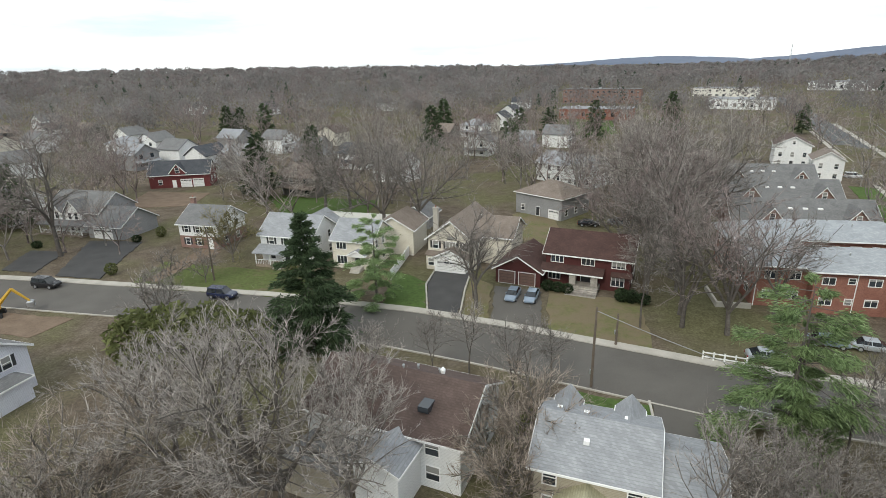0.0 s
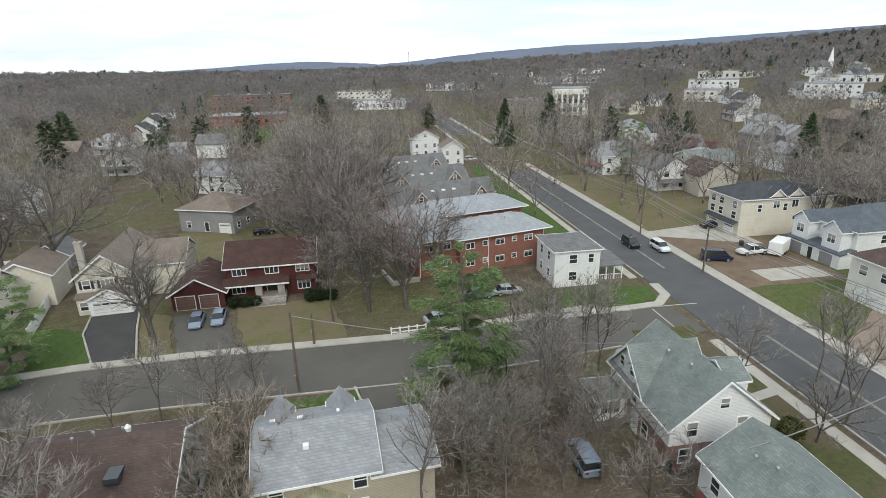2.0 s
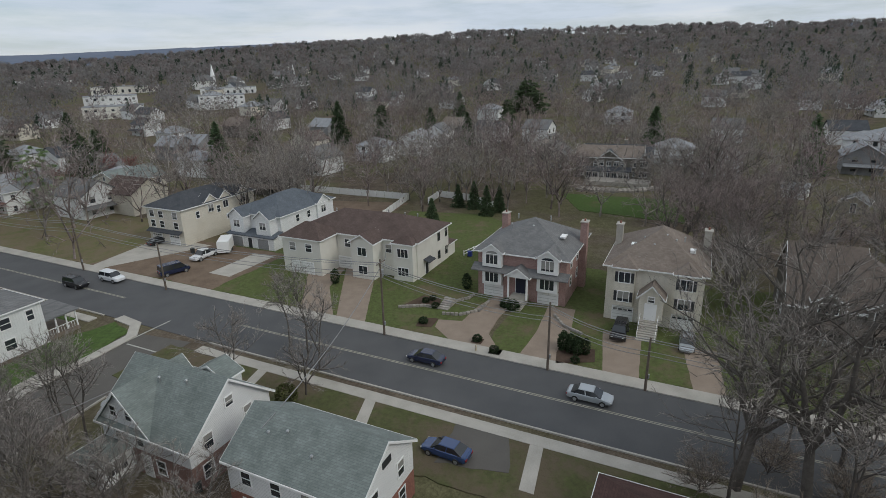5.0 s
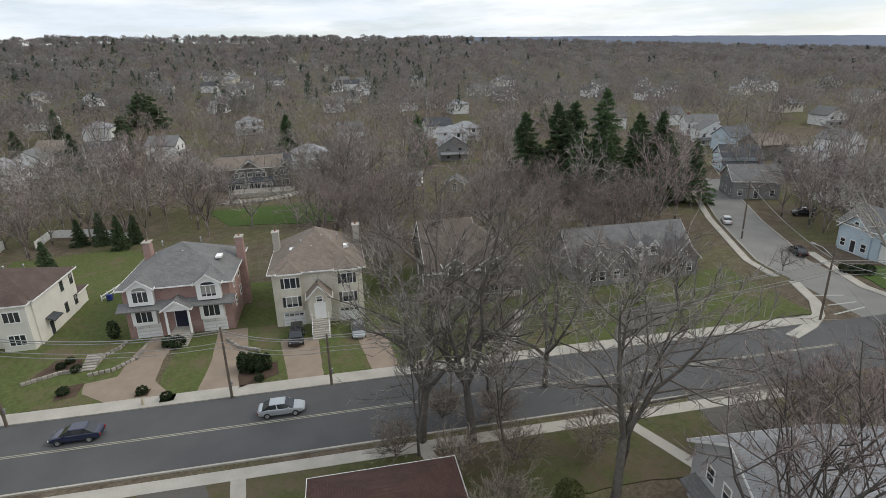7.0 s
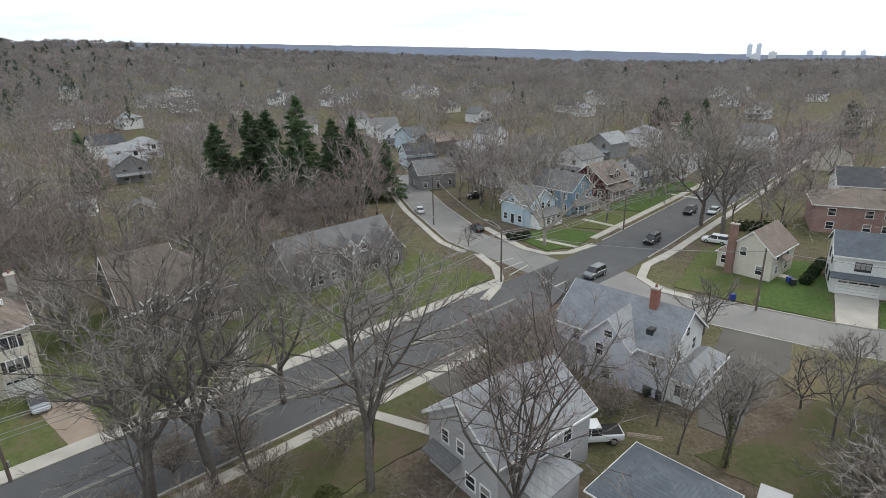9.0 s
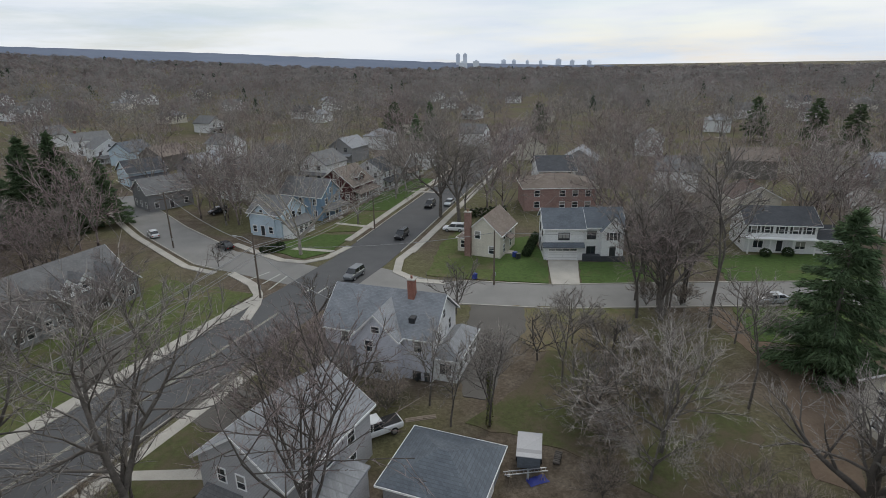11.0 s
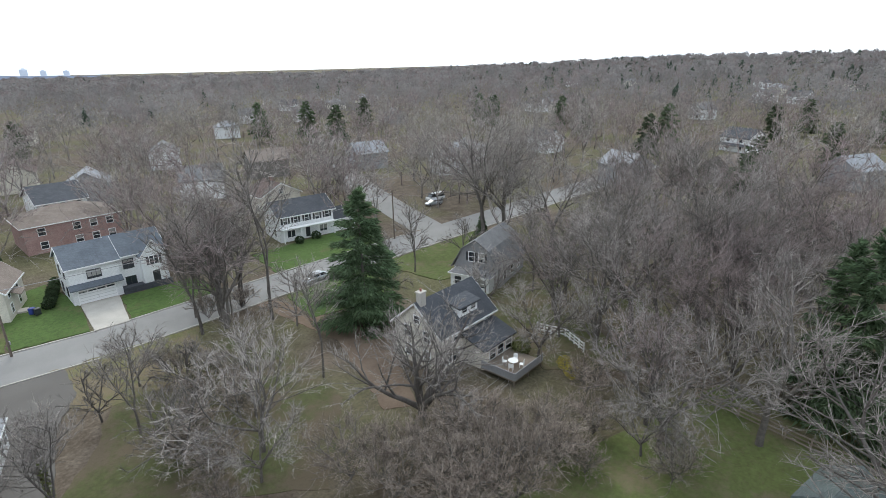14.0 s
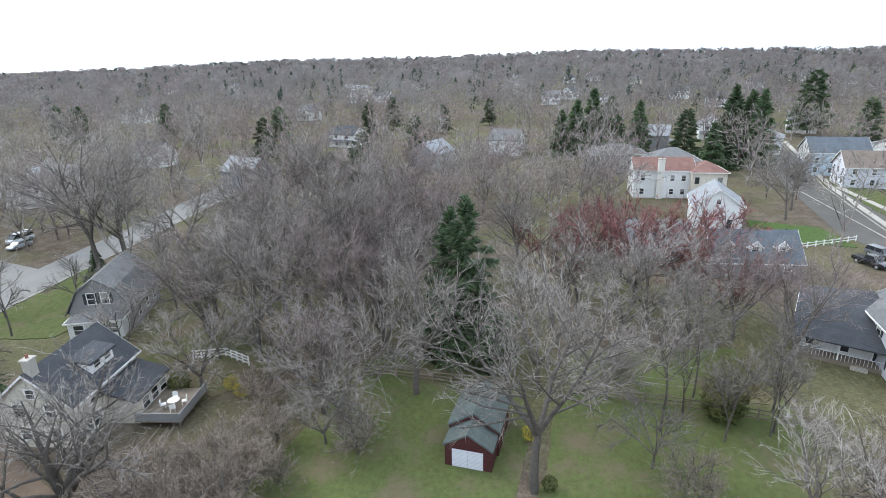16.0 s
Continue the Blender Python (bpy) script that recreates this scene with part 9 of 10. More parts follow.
bushes(SPRUCE, [(127, -3), (130, 3), (124, 0), (132, 7), (116, 12)], 0.36)
bushes(FORSYTHIA, [(-48.6, -26.8), (-43.2, 3.8), (-49.8, -28.4)], 0.8)
bushes(OLIVE, [(84.0, 10.0), (82.4, 12.4)], 0.9)
bushes(BUSH, [(-13.6 - 0.4 * k, -95.0 - 1.3 * k) for k in range(9)], 1.1)
bushes(CONE_BUSH, [(-4.5 - 1.1 * k, -122.0 - 0.3 * k) for k in range(8)], 0.95)
bushes(OLIVE, [(-26, -93.5), (-10, 104.5), (-20.5, 98.5), (-33.5, 86), (-66, 85.5), (-70, 108), (48.2, 21.0), (21.0, 33.0), (25, 41.5), (36.2, 47.0), (31.0, 35.0), (12.5, -64.5), (24.8, -26.5), (-49.0, -34.0), (-57, 2)], 0.9)
bushes(BUSH, [(-73.0, 104.0), (-92, 100), (36.0, -98.8), (34.5, -99.6), (33.5, -100.6), (-68.0, -93.6), (-64.0, -93.4), (-60.0, -93.2), (-56.0, -93.2), (-78, -66), (-80, -65.4), (-82, -64.6), (-84.5, -64), (-101, 55), (-103.5, 55.6), (-106, 56.2)], 1.2)
bushes(SPRUCE, [(-84.0, -72.0 + 3), (-36.0, -95.0), (3.6, 96.0)], 0.3)


# ---- fences ----
def board_fence(pts, h, m, label, post_every=2.4, rails=False):
    """A fence of posts and panels along a line; rails: open rails in place of panels."""
    e = thing("fence", label, "fence", pts[0][0], pts[0][1], lift(pts[0][0], pts[0][1], 0))
    o = Vector((pts[0][0], pts[0][1], 0))
    z_o = lift(pts[0][0], pts[0][1], 0)
    line = []
    for a, b in zip(pts[:-1], pts[1:]):
        n = max(1, round(math.dist(a, b) / post_every))
        line += [(a[0] + (b[0] - a[0]) * k / n, a[1] + (b[1] - a[1]) * k / n) for k in range(n)]
    line.append(pts[-1])
    for i, p in enumerate(line):
        z = lift(p[0], p[1], 0) - z_o
        part("post", box_mesh("post", 0.14, 0.14, h + 0.12, m), e, "", pose(p[0] - o.x, p[1] - o.y, z))
        if i + 1 < len(line):
            q = line[i + 1]
            ln = math.dist(p, q)
            az = math.degrees(math.atan2(q[1] - p[1], q[0] - p[0]))
            mid = ((p[0] + q[0]) / 2 - o.x, (p[1] + q[1]) / 2 - o.y)
            if rails:
                for k in range(rails):
                    part("rail", box_mesh("rail", ln, 0.06, 0.14, m), e, "", pose(mid[0], mid[1], z + h * (k + 0.7) / rails, 0, 0, az))
            else:
                part("panel", box_mesh("panel", ln - 0.15, 0.05, h - 0.08, m), e, "", pose(mid[0], mid[1], z + 0.06, 0, 0, az))


board_fence([(152, 56), (144, 34), (139.4, 20.5), (121.2, 24.0)], 1.8, VINYL, "long white vinyl panel fence")
board_fence([(134.4, 14.8), (142.6, 12.6), (138, 4.0), (130, -1.6)], 1.8, VINYL, "white vinyl panel fence round back yard")
board_fence([(-15.9, 84.0), (-14.6, 96.0), (-13.6, 116.0), (-22.0, 119.0), (-36, 122)], 1.9, VINYL, "white fence between back yards")
board_fence([(-57.5, -18.0), (-53.8, -14.9), (-52.1, -4.3), (-51.5, 4.9), (-49.2, 17.9), (-46.0, 32.0)], 1.3, WOOD, "low weathered wooden fence", 2.2, 3)
board_fence([(-55.6, -36.0), (-56.6, -32.4), (-54.6, -28.6)], 1.2, VINYL, "white picket fence by deck", 1.0, 3)
board_fence([(25.6, 59.6), (30.0, 58.2)], 1.1, VINYL, "white guard rail at the ditch", 1.2, 2)
board_fence([(25.2, 48.6), (28.0, 47.6)], 1.0, VINYL, "white guard rail by driveway", 1.2, 2)
board_fence([(92.6, -2.6), (80.0, -13.0)], 1.2, WOOD, "timber fence between brick and cream houses", 2.2)
board_fence([(98, -60), (84, -92), (76, -104)], 1.5, WOOD, "wooden fence behind cottages", 2.4, 3)
board_fence([(95.4, 4.2), (104, -2)], 1.0, VINYL, "white rail fence behind pale house", 1.6, 2)
board_fence([(-55.0, -21.0), (-63.0, -33.0)], 1.5, WOOD, "brown board fence between yards", 2.2)
board_fence([(-98, 52), (-104, 68)], 1.0, VINYL, "pale green rail fence", 2.0, 2)


# ---- utility poles, street lamps and cables ----
def utility_pole(x, y, h, az=21.0, arm=1.2, arms=1, box=False, lamp=0.0):
    e = thing("utility_pole", "tall brown wooden utility pole with crossarm" if arms else "plain wooden utility pole at kerb", "utility pole", x, y, 0, -az)
    part("pole", Soup().tube((0, 0, -0.3), (0, 0, h), 0.16, 0.11, 8).done("pole", POLE_WOOD), e)
    for k in range(arms):
        z = h - 0.5 - 0.9 * k
        c = part("crossarm", Soup().box(-arm, -0.14, z, arm, -0.04, z + 0.12).done("crossarm", POLE_WOOD), e)
        for u in (-arm * 0.9, -arm * 0.3, arm * 0.3, arm * 0.9):
            part("insulator", Soup().tube((u, -0.09, z + 0.12), (u, -0.09, z + 0.3), 0.05, 0.03, 6).done("insulator", METAL), c)
    if box:
        part("transformer", Soup().tube((0.32, 0, h - 2.4), (0.32, 0, h - 1.5), 0.22, 0.22, 10).done("transformer", METAL), e, "grey drum transformer")
    if lamp:
        a = part("lamp_arm", Soup().tube((0, 0, h - 1.6), (lamp * 0.6, -0.3, h - 0.9), 0.04, 0.04, 6).tube((lamp * 0.6, -0.3, h - 0.9), (lamp, -0.4, h - 0.9), 0.04, 0.04, 6).done("lamp_arm", METAL), e, "curved metal lamp arm")
        part("lamp_head", Soup().box(lamp, -0.5, h - 0.98, lamp + 0.7, -0.3, h - 0.8, 0.05).done("lamp_head", METAL), a)
    part("meter_box", Soup().box(-0.1, -0.28, 1.6, 0.1, -0.15, 2.1).done("meter_box", METAL), e)
    return e


utility_pole(11.5, 53.2, 9.6, 108, arms=0)
utility_pole(16.2, 62.7, 4.4, 108, arms=0)
utility_pole(64.1, 13.4, 10.7, 21, 1.0, 1, True)
utility_pole(86.9, 72.3, 9.6, 21, 1.2, 1)
utility_pole(78.3, 51.8, 8.0, 21, arms=0)
utility_pole(56.2, -7.1, 8.6, 21, arms=0)
utility_pole(52.4, -17.1, 6.4, 21, arms=0)
utility_pole(29.7, -77.2, 10.6, 21, 1.1, 0, False, 3.4)
utility_pole(-6.6, -81.6, 9.2, 80, arms=0)
utility_pole(55.5, -102.6, 11.4, 143, 1.6, 2)
utility_pole(96.6, -147.6, 11.4, 143, 1.4, 1)
utility_pole(-70.3, -80.7, 10.0, 95, arms=0)
utility_pole(16.8, -113.7, 8.0, 21, 1.1, 1)
utility_pole(3.6, -152.0, 8.6, 21, 1.1, 1)
utility_pole(103.5, 117.5, 10.0, 21, 1.2, 1)
utility_pole(122.0, 166.0, 10.0, 21, 1.2, 1)
utility_pole(141.0, 214.0, 10.0, 21, 1.2, 1)
utility_pole(-136.0, 73.0, 9.0, 75, arms=0)
utility_pole(-46.0, 83.0, 8.6, 100, arms=0)


def cable(p, q, sag=0.8, r=0.022, label="weathered grey overhead cable between poles"):
    p, q = Vector(p), Vector(q)
    n = 10
    pts = [p.lerp(q, k / n) - Vector((0, 0, sag * 4 * (k / n) * (1 - k / n))) for k in range(n + 1)]
    d = (q - p).normalized()
    u = d.orthogonal().normalized()
    w = d.cross(u)
    v = [a + (u * math.cos(k * 1.5708) + w * math.sin(k * 1.5708)) * r for a in pts for k in range(4)]
    f = [(4 * i + k, 4 * i + (k + 1) % 4, 4 * i + 4 + (k + 1) % 4, 4 * i + 4 + k) for i in range(n) for k in range(4)]
    tagged(new("overhead_cable", fast_mesh("overhead_cable", np.array([tuple(q) for q in v]), f, CABLE)), label, "cable")


RUN = [(141.0, 214.0, 9.6), (122.0, 166.0, 9.6), (103.5, 117.5, 9.6), (86.9, 72.3, 9.2), (64.1, 13.4, 10.2), (56.2, -7.1, 8.2), (52.4, -17.1, 6.2), (29.7, -77.2, 8.6), (16.8, -113.7, 7.6), (3.6, -152.0, 8.2)]
for a, b in zip(RUN[:-1], RUN[1:]):
    for dx, dz in ((0.0, 0.0), (0.5, -0.5), (-0.4, -1.2), (0.0, -1.9)):
        cable((a[0] + dx, a[1], a[2] + dz), (b[0] + dx, b[1], b[2] + dz), 0.6 + 0.012 * math.dist(a[:2], b[:2]), 0.04 if dz else 0.055)
for a, b in (((55.5, -102.6, 11.0), (29.7, -77.2, 8.8)), ((55.5, -102.6, 10.6), (96.6, -147.6, 11.0)), ((29.7, -77.2, 8.6), (-6.6, -81.6, 8.8)), ((-6.6, -81.6, 8.8), (-70.3, -80.7, 9.6)), ((11.5, 53.2, 9.2), (42.0, 34.0, 6.0)), ((64.1, 13.4, 9.6), (33.8, 17.0, 8.0)), ((64.1, 13.4, 9.0), (82.0, 16.0, 6.0)), ((29.7, -77.2, 8.2), (14.0, -62.0, 6.0))):
    cable(a, b, 1.0, 0.045)
e = thing("fire_hydrant", "small fire hydrant on the pavement edge", "hydrant", *along(3.5, 6.2), 0.15)
part("barrel", Soup().tube((0, 0, 0), (0, 0, 0.6), 0.13, 0.12, 10).tube((0, 0, 0.6), (0, 0, 0.75), 0.12, 0.04, 10).done("barrel", plain("hydrant_paint", (0.5, 0.42, 0.3), 0.5)), e)
part("nozzle", Soup().tube((-0.2, 0, 0.45), (0.2, 0, 0.45), 0.06, 0.06, 8).done("nozzle", METAL), e)


# ---- vehicles ----
CAR_PAINT = {"black": plain("black_paint", (0.012, 0.012, 0.015), 0.25, 0.0, 0.5, 0.6), "navy": plain("navy_paint", (0.015, 0.022, 0.06), 0.25, 0.1, 0.5, 0.6), "blue": plain("blue_paint", (0.03, 0.06, 0.16), 0.25, 0.1, 0.5, 0.6), "silver": plain("silver_paint", (0.42, 0.45, 0.48), 0.3, 0.4, 0.5, 0.6),
             "white": plain("white_paint", (0.72, 0.73, 0.74), 0.3, 0.0, 0.5, 0.6), "grey": plain("grey_paint", (0.14, 0.15, 0.16), 0.28, 0.2, 0.5, 0.6), "maroon": plain("maroon_paint", (0.10, 0.02, 0.025), 0.28, 0.1, 0.5, 0.6), "steel": plain("pale_blue_paint", (0.22, 0.28, 0.36), 0.28, 0.2, 0.5, 0.6), "yellow": plain("yellow_paint", (0.55, 0.33, 0.03), 0.5)}
CAR_GLASS = plain("car_glass", (0.02, 0.024, 0.028), 0.04, 0.0, 0.8)
LAMP_CLEAR = plain("clear_lamp", (0.6, 0.6, 0.58), 0.15)
LAMP_RED = plain("red_lamp", (0.3, 0.02, 0.02), 0.2)


def loft(stations):
    """A car body from stations x, half width, bottom, top: rings of ten points skinned together."""
    s, rings = Soup(), []
    vs, fs = [], []
    for x, hw, zb, zt in stations:
        prof = [(0.80 * hw, zb), (0.97 * hw, zb + 0.10), (hw, zb + (zt - zb) * 0.55), (0.95 * hw, zt - 0.07), (0.82 * hw, zt)]
        vs += [(x, y, z) for y, z in prof] + [(x, -y, z) for y, z in reversed(prof)]
    n = 10
    for i in range(len(stations) - 1):
        fs += [(i * n + k, i * n + (k + 1) % n, (i + 1) * n + (k + 1) % n, (i + 1) * n + k) for k in range(n)]
    fs += [tuple(range(n - 1, -1, -1)), tuple(range((len(stations) - 1) * n, len(stations) * n))]
    return s.add(vs, fs)


SHAPES = {
    "sedan": dict(body=((-2.35, 0.70, 0.40, 0.78), (-2.2, 0.84, 0.28, 0.95), (-1.3, 0.90, 0.24, 1.0), (0, 0.91, 0.24, 0.97), (1.0, 0.90, 0.24, 0.94), (1.8, 0.86, 0.26, 0.82), (2.2, 0.78, 0.30, 0.70), (2.35, 0.62, 0.38, 0.60)),
                  low=(-1.95, 1.25, 0.80), high=(-1.05, 0.35, 0.62), z=(0.93, 1.42), axle=1.4, r=0.33),
    "suv": dict(body=((-2.3, 0.80, 0.42, 1.0), (-2.2, 0.92, 0.32, 1.1), (-1.2, 0.95, 0.28, 1.12), (0, 0.96, 0.28, 1.1), (1.0, 0.95, 0.28, 1.08), (1.8, 0.92, 0.30, 1.0), (2.2, 0.86, 0.34, 0.9), (2.32, 0.70, 0.42, 0.78)),
                low=(-2.22, 1.2, 0.86), high=(-2.0, 0.45, 0.70), z=(1.06, 1.74), axle=1.38, r=0.37),
    "pickup": dict(body=((-2.8, 0.86, 0.5, 1.05), (-2.7, 0.95, 0.4, 1.1), (-1.0, 0.97, 0.36, 1.1), (0, 0.98, 0.36, 1.1), (1.3, 0.97, 0.36, 1.1), (2.2, 0.95, 0.38, 1.05), (2.7, 0.90, 0.40, 0.98), (2.82, 0.76, 0.48, 0.85)),
                   low=(-0.7, 1.5, 0.88), high=(-0.55, 0.75, 0.72), z=(1.06, 1.82), axle=1.75, r=0.40),
    "van": dict(body=((-2.6, 0.90, 0.42, 1.1), (-2.5, 0.98, 0.34, 1.15), (0, 1.0, 0.30, 1.15), (1.6, 0.98, 0.30, 1.1), (2.3, 0.92, 0.34, 1.0), (2.5, 0.75, 0.42, 0.85)),
                low=(-2.5, 1.9, 0.93), high=(-2.4, 1.0, 0.80), z=(1.1, 2.0), axle=1.6, r=0.38)}


def car(shape, paint, x, y, az, label):
    """A car with body, glasshouse, roof, wheels and lamps; az: the way its nose points."""
    c, q = SHAPES[shape], CAR_PAINT[paint]
    e = thing("pickup_truck" if shape == "pickup" else "van" if shape == "van" else "car", label, "truck" if shape == "pickup" else "van" if shape == "van" else "car", x, y, 0.055, 90 - az)
    if ("body", shape) not in _cache:
        _cache[("body", shape)] = loft(c["body"])
    body = part("body", _cache[("body", shape)].done("body", q), e)
    (a0, a1, ah), (b0, b1, bh), (z0, z1) = c["low"], c["high"], c["z"]
    g = Soup().add([(a0, -ah, z0), (a1, -ah, z0), (a1, ah, z0), (a0, ah, z0), (b0, -bh, z1), (b1, -bh, z1), (b1, bh, z1), (b0, bh, z1)], [(0, 1, 5, 4), (1, 2, 6, 5), (2, 3, 7, 6), (3, 0, 4, 7), (4, 5, 6, 7)])
    glass = part("glasshouse", g.done("glasshouse", CAR_GLASS), e, "dark tinted car windows")
    part("roof", Soup().box(b0 - 0.1, -bh - 0.03, z1 - 0.03, b1 + 0.1, bh + 0.03, z1 + 0.05, 0.06).done("roof", q), e)
    for sy in (-1, 1):
        m = (a0 + a1) / 2
        t = Soup().add([(m - 0.06, sy * (ah + 0.01), z0), (m + 0.06, sy * (ah + 0.01), z0), (m + 0.04 - 0.1, sy * (bh + 0.02), z1), (m - 0.04 - 0.1, sy * (bh + 0.02), z1)], [(0, 1, 2, 3)])
        part("pillar", t.done("pillar", q), glass)
        part("mirror", Soup().box(a1 - 0.55, sy * (ah + 0.08) - 0.08, z0 + 0.02, a1 - 0.4, sy * (ah + 0.08) + 0.08, z0 + 0.16, 0.03).done("mirror", q), body)
        part("headlight", Soup().box(c["body"][-2][0] - 0.08, sy * 0.62 - 0.16, c["body"][-2][3] - 0.2, c["body"][-2][0] + 0.08, sy * 0.62 + 0.16, c["body"][-2][3] - 0.06).done("headlight", LAMP_CLEAR), body)
        part("tail_light", Soup().box(c["body"][0][0] - 0.03, sy * 0.6 - 0.15, c["body"][0][3] - 0.22, c["body"][0][0] + 0.12, sy * 0.6 + 0.15, c["body"][0][3] - 0.04).done("tail_light", LAMP_RED), body)
        for sx in (-1, 1):
            r = c["r"]
            w = c["body"][3][1]
            if ("tyre", shape) not in _cache:
                _cache[("tyre", shape)] = Soup().tube((0, -0.11, 0), (0, 0.11, 0), r, r, 14).done("tyre", RUBBER)
                _cache[("rim", shape)] = Soup().tube((0, -0.125, 0), (0, 0.125, 0), r * 0.62, r * 0.62, 10).done("rim", METAL)
            wh = part("wheel", _cache[("tyre", shape)], e, "", pose(sx * c["axle"], sy * (w - 0.08), r))
            part("rim", _cache[("rim", shape)], wh)
    if shape == "pickup":
        part("bed", Soup().box(-2.66, -0.8, 1.1, -0.75, 0.8, 1.115).done("bed", RUBBER), e, "black open truck bed")
    return e


car("suv", "black", -73.4, 79.6, 97, "black wagon parked at the kerb")
car("suv", "navy", -41.2, 76.0, 100, "dark blue wagon parked at the kerb")
car("sedan", "steel", 4.0, 77.2, 196, "pale blue-grey sedan in front of garage")
car("sedan", "steel", 6.8, 76.6, 196, "pale blue-grey sedan in front of garage")
car("suv", "black", 79.4, 68.0, 201, "black wagon on the main street")
car("suv", "white", 82.0, 63.4, 201, "white wagon parked at the kerb")
car("van", "navy", 85.6, 54.4, 130, "dark blue van on the forecourt")
car("pickup", "white", 93.6, 53.0, 290, "white work truck beside trailer")
car("sedan", "black", 102.0, 67.0, 111, "black sedan before garage doors")
car("suv", "steel", 29.9, 28.7, 20, "pale blue wagon behind the cape house")
car("sedan", "blue", 41.2, 3.6, 24, "blue sedan on parking pad")
car("sedan", "navy", 57.6, 7.2, 21, "dark blue sedan on the main street")
car("sedan", "silver", 50.4, -10.9, 201, "silver sedan on the main street")
car("suv", "black", 65.0, -17.2, 291, "dark minivan before the garage")
car("sedan", "silver", 62.4, -24.8, 291, "silver car before the garage")
car("suv", "grey", 16.6, -85.6, 21, "grey wagon at the crossing")
car("suv", "black", 10.4, -107.4, 16, "dark wagon on the street")
car("suv", "black", 5.4, -132.5, 16, "dark wagon on the street")
car("sedan", "silver", 0.6, -134.5, 16, "silver car parked at the kerb")
car("suv", "white", -0.4, -111.6, 100, "white wagon beside the cottage")
car("sedan", "white", 63.6, -110.6, 142, "white sedan on sloping street")
car("sedan", "black", 44.9, -102.0, 130, "black sedan parked near the crossing")
car("suv", "black", 57.0, -128.6, 50, "black wagon in a driveway")
car("pickup", "white", 7.8, -44.2, 60, "white work truck with rack beside house")
car("sedan", "silver", -46.5, -73.6, 88, "silver sedan parked at the kerb")
car("van", "white", -99.0, -97.0, 100, "white van in a driveway")
car("sedan", "silver", -95.5, -94.0, 100, "silver car in a driveway")
car("suv", "white", 105.6, 165.0, 100, "white wagon beside white house")
car("pickup", "black", -91.0, 62.6, 70, "black pickup on dirt forecourt")
car("suv", "grey", -95.0, 66.6, 70, "grey wagon at the kerb")
car("sedan", "black", 22.0, 116.0, 100, "dark car behind red house")
car("sedan", "grey", 28.6, 117.0, 100, "grey car behind red house")
car("sedan", "silver", 33.0, 59.6, 100, "silver car beside apartments")
car("sedan", "steel", 42.0, 63.6, 110, "pale blue car beside apartments")
car("sedan", "silver", 46.5, 62.4, 110, "silver car beside apartments")
car("suv", "black", -158.0, 84.5, 70, "black wagon by blue house")

# box trailer by the work truck, and a camper behind the garage
e = thing("trailer", "white box trailer behind work truck", "trailer", 97.5, 50.6, 0.05, 15)
part("box", Soup().box(-2.4, -1.1, 0.5, 2.4, 1.1, 2.7, 0.05).done("box", VINYL), e)
for sx in (-0.5, 0.5):
    for sy in (-1.05, 1.05):
        part("wheel", Soup().tube((sx, sy - 0.1, 0.35), (sx, sy + 0.1, 0.35), 0.35, 0.35, 12).done("wheel", RUBBER), e)
e = thing("camper", "small camper trailer with pale sheeted roof", "camper", -6.6, -40.4, 0.0, 80)
part("shell", Soup().box(-1.5, -1.0, 0.5, 1.5, 1.0, 1.75, 0.08).done("shell", ROOF_BLUE), e, "dark weathered sides")
part("roof_sheet", Soup().slab([(-1.6, -1.1, 1.95), (1.6, -1.1, 1.78), (1.6, 1.1, 1.78), (-1.6, 1.1, 1.95)], 0.06).done("roof_sheet", GREY_PALE), e, "pale sheeted roof")
part("window", Soup().box(-0.6, -1.03, 1.1, 0.6, -1.0, 1.5).done("window", GLASS), e)
part("hitch", Soup().box(1.5, -0.1, 0.4, 2.7, 0.1, 0.52).done("hitch", METAL), e)
for sy in (-1.05, 1.05):
    part("wheel", Soup().tube((0, sy - 0.1, 0.33), (0, sy + 0.1, 0.33), 0.33, 0.33, 12).done("wheel", RUBBER), e)
e = thing("ladder", "aluminium ladder lying across trestles", "ladder", -6.0, -38.2, 0.0, 8)
for sy in (-0.2, 0.2):
    part("rail", Soup().box(-1.9, sy - 0.03, 0.80, 1.9, sy + 0.03, 0.88).done("rail", METAL), e)
for k in range(12):
    part("rung", Soup().tube((-1.75 + 0.32 * k, -0.2, 0.84), (-1.75 + 0.32 * k, 0.2, 0.84), 0.018, 0.018, 6).done("rung", METAL), e)
for sx in (-1.4, 1.4):
    t = part("trestle", Soup().box(sx - 0.05, -0.5, 0.72, sx + 0.05, 0.5, 0.80).done("trestle", WOOD), e, "weathered wooden trestle")
    for sy in (-0.42, 0.42):
        part("leg", Soup().tube((sx, sy, 0.72), (sx + 0.2, sy * 1.25, 0), 0.03, 0.03, 5).tube((sx, sy, 0.72), (sx - 0.2, sy * 1.25, 0), 0.03, 0.03, 5).done("leg", WOOD), t)
e = thing("tarpaulin", "crumpled blue tarpaulin on the ground", "tarpaulin", -7.0, -38.0, 0.0, 20)
_r, _vs = random.Random(8), []
for _i in range(7):
    for _j in range(5):
        _vs.append((-0.9 + 0.3 * _i + _r.uniform(-0.06, 0.06), -0.5 + 0.25 * _j + _r.uniform(-0.05, 0.05), 0.06 + _r.random() * 0.3 * math.sin(math.pi * _i / 6) * math.sin(math.pi * _j / 4)))
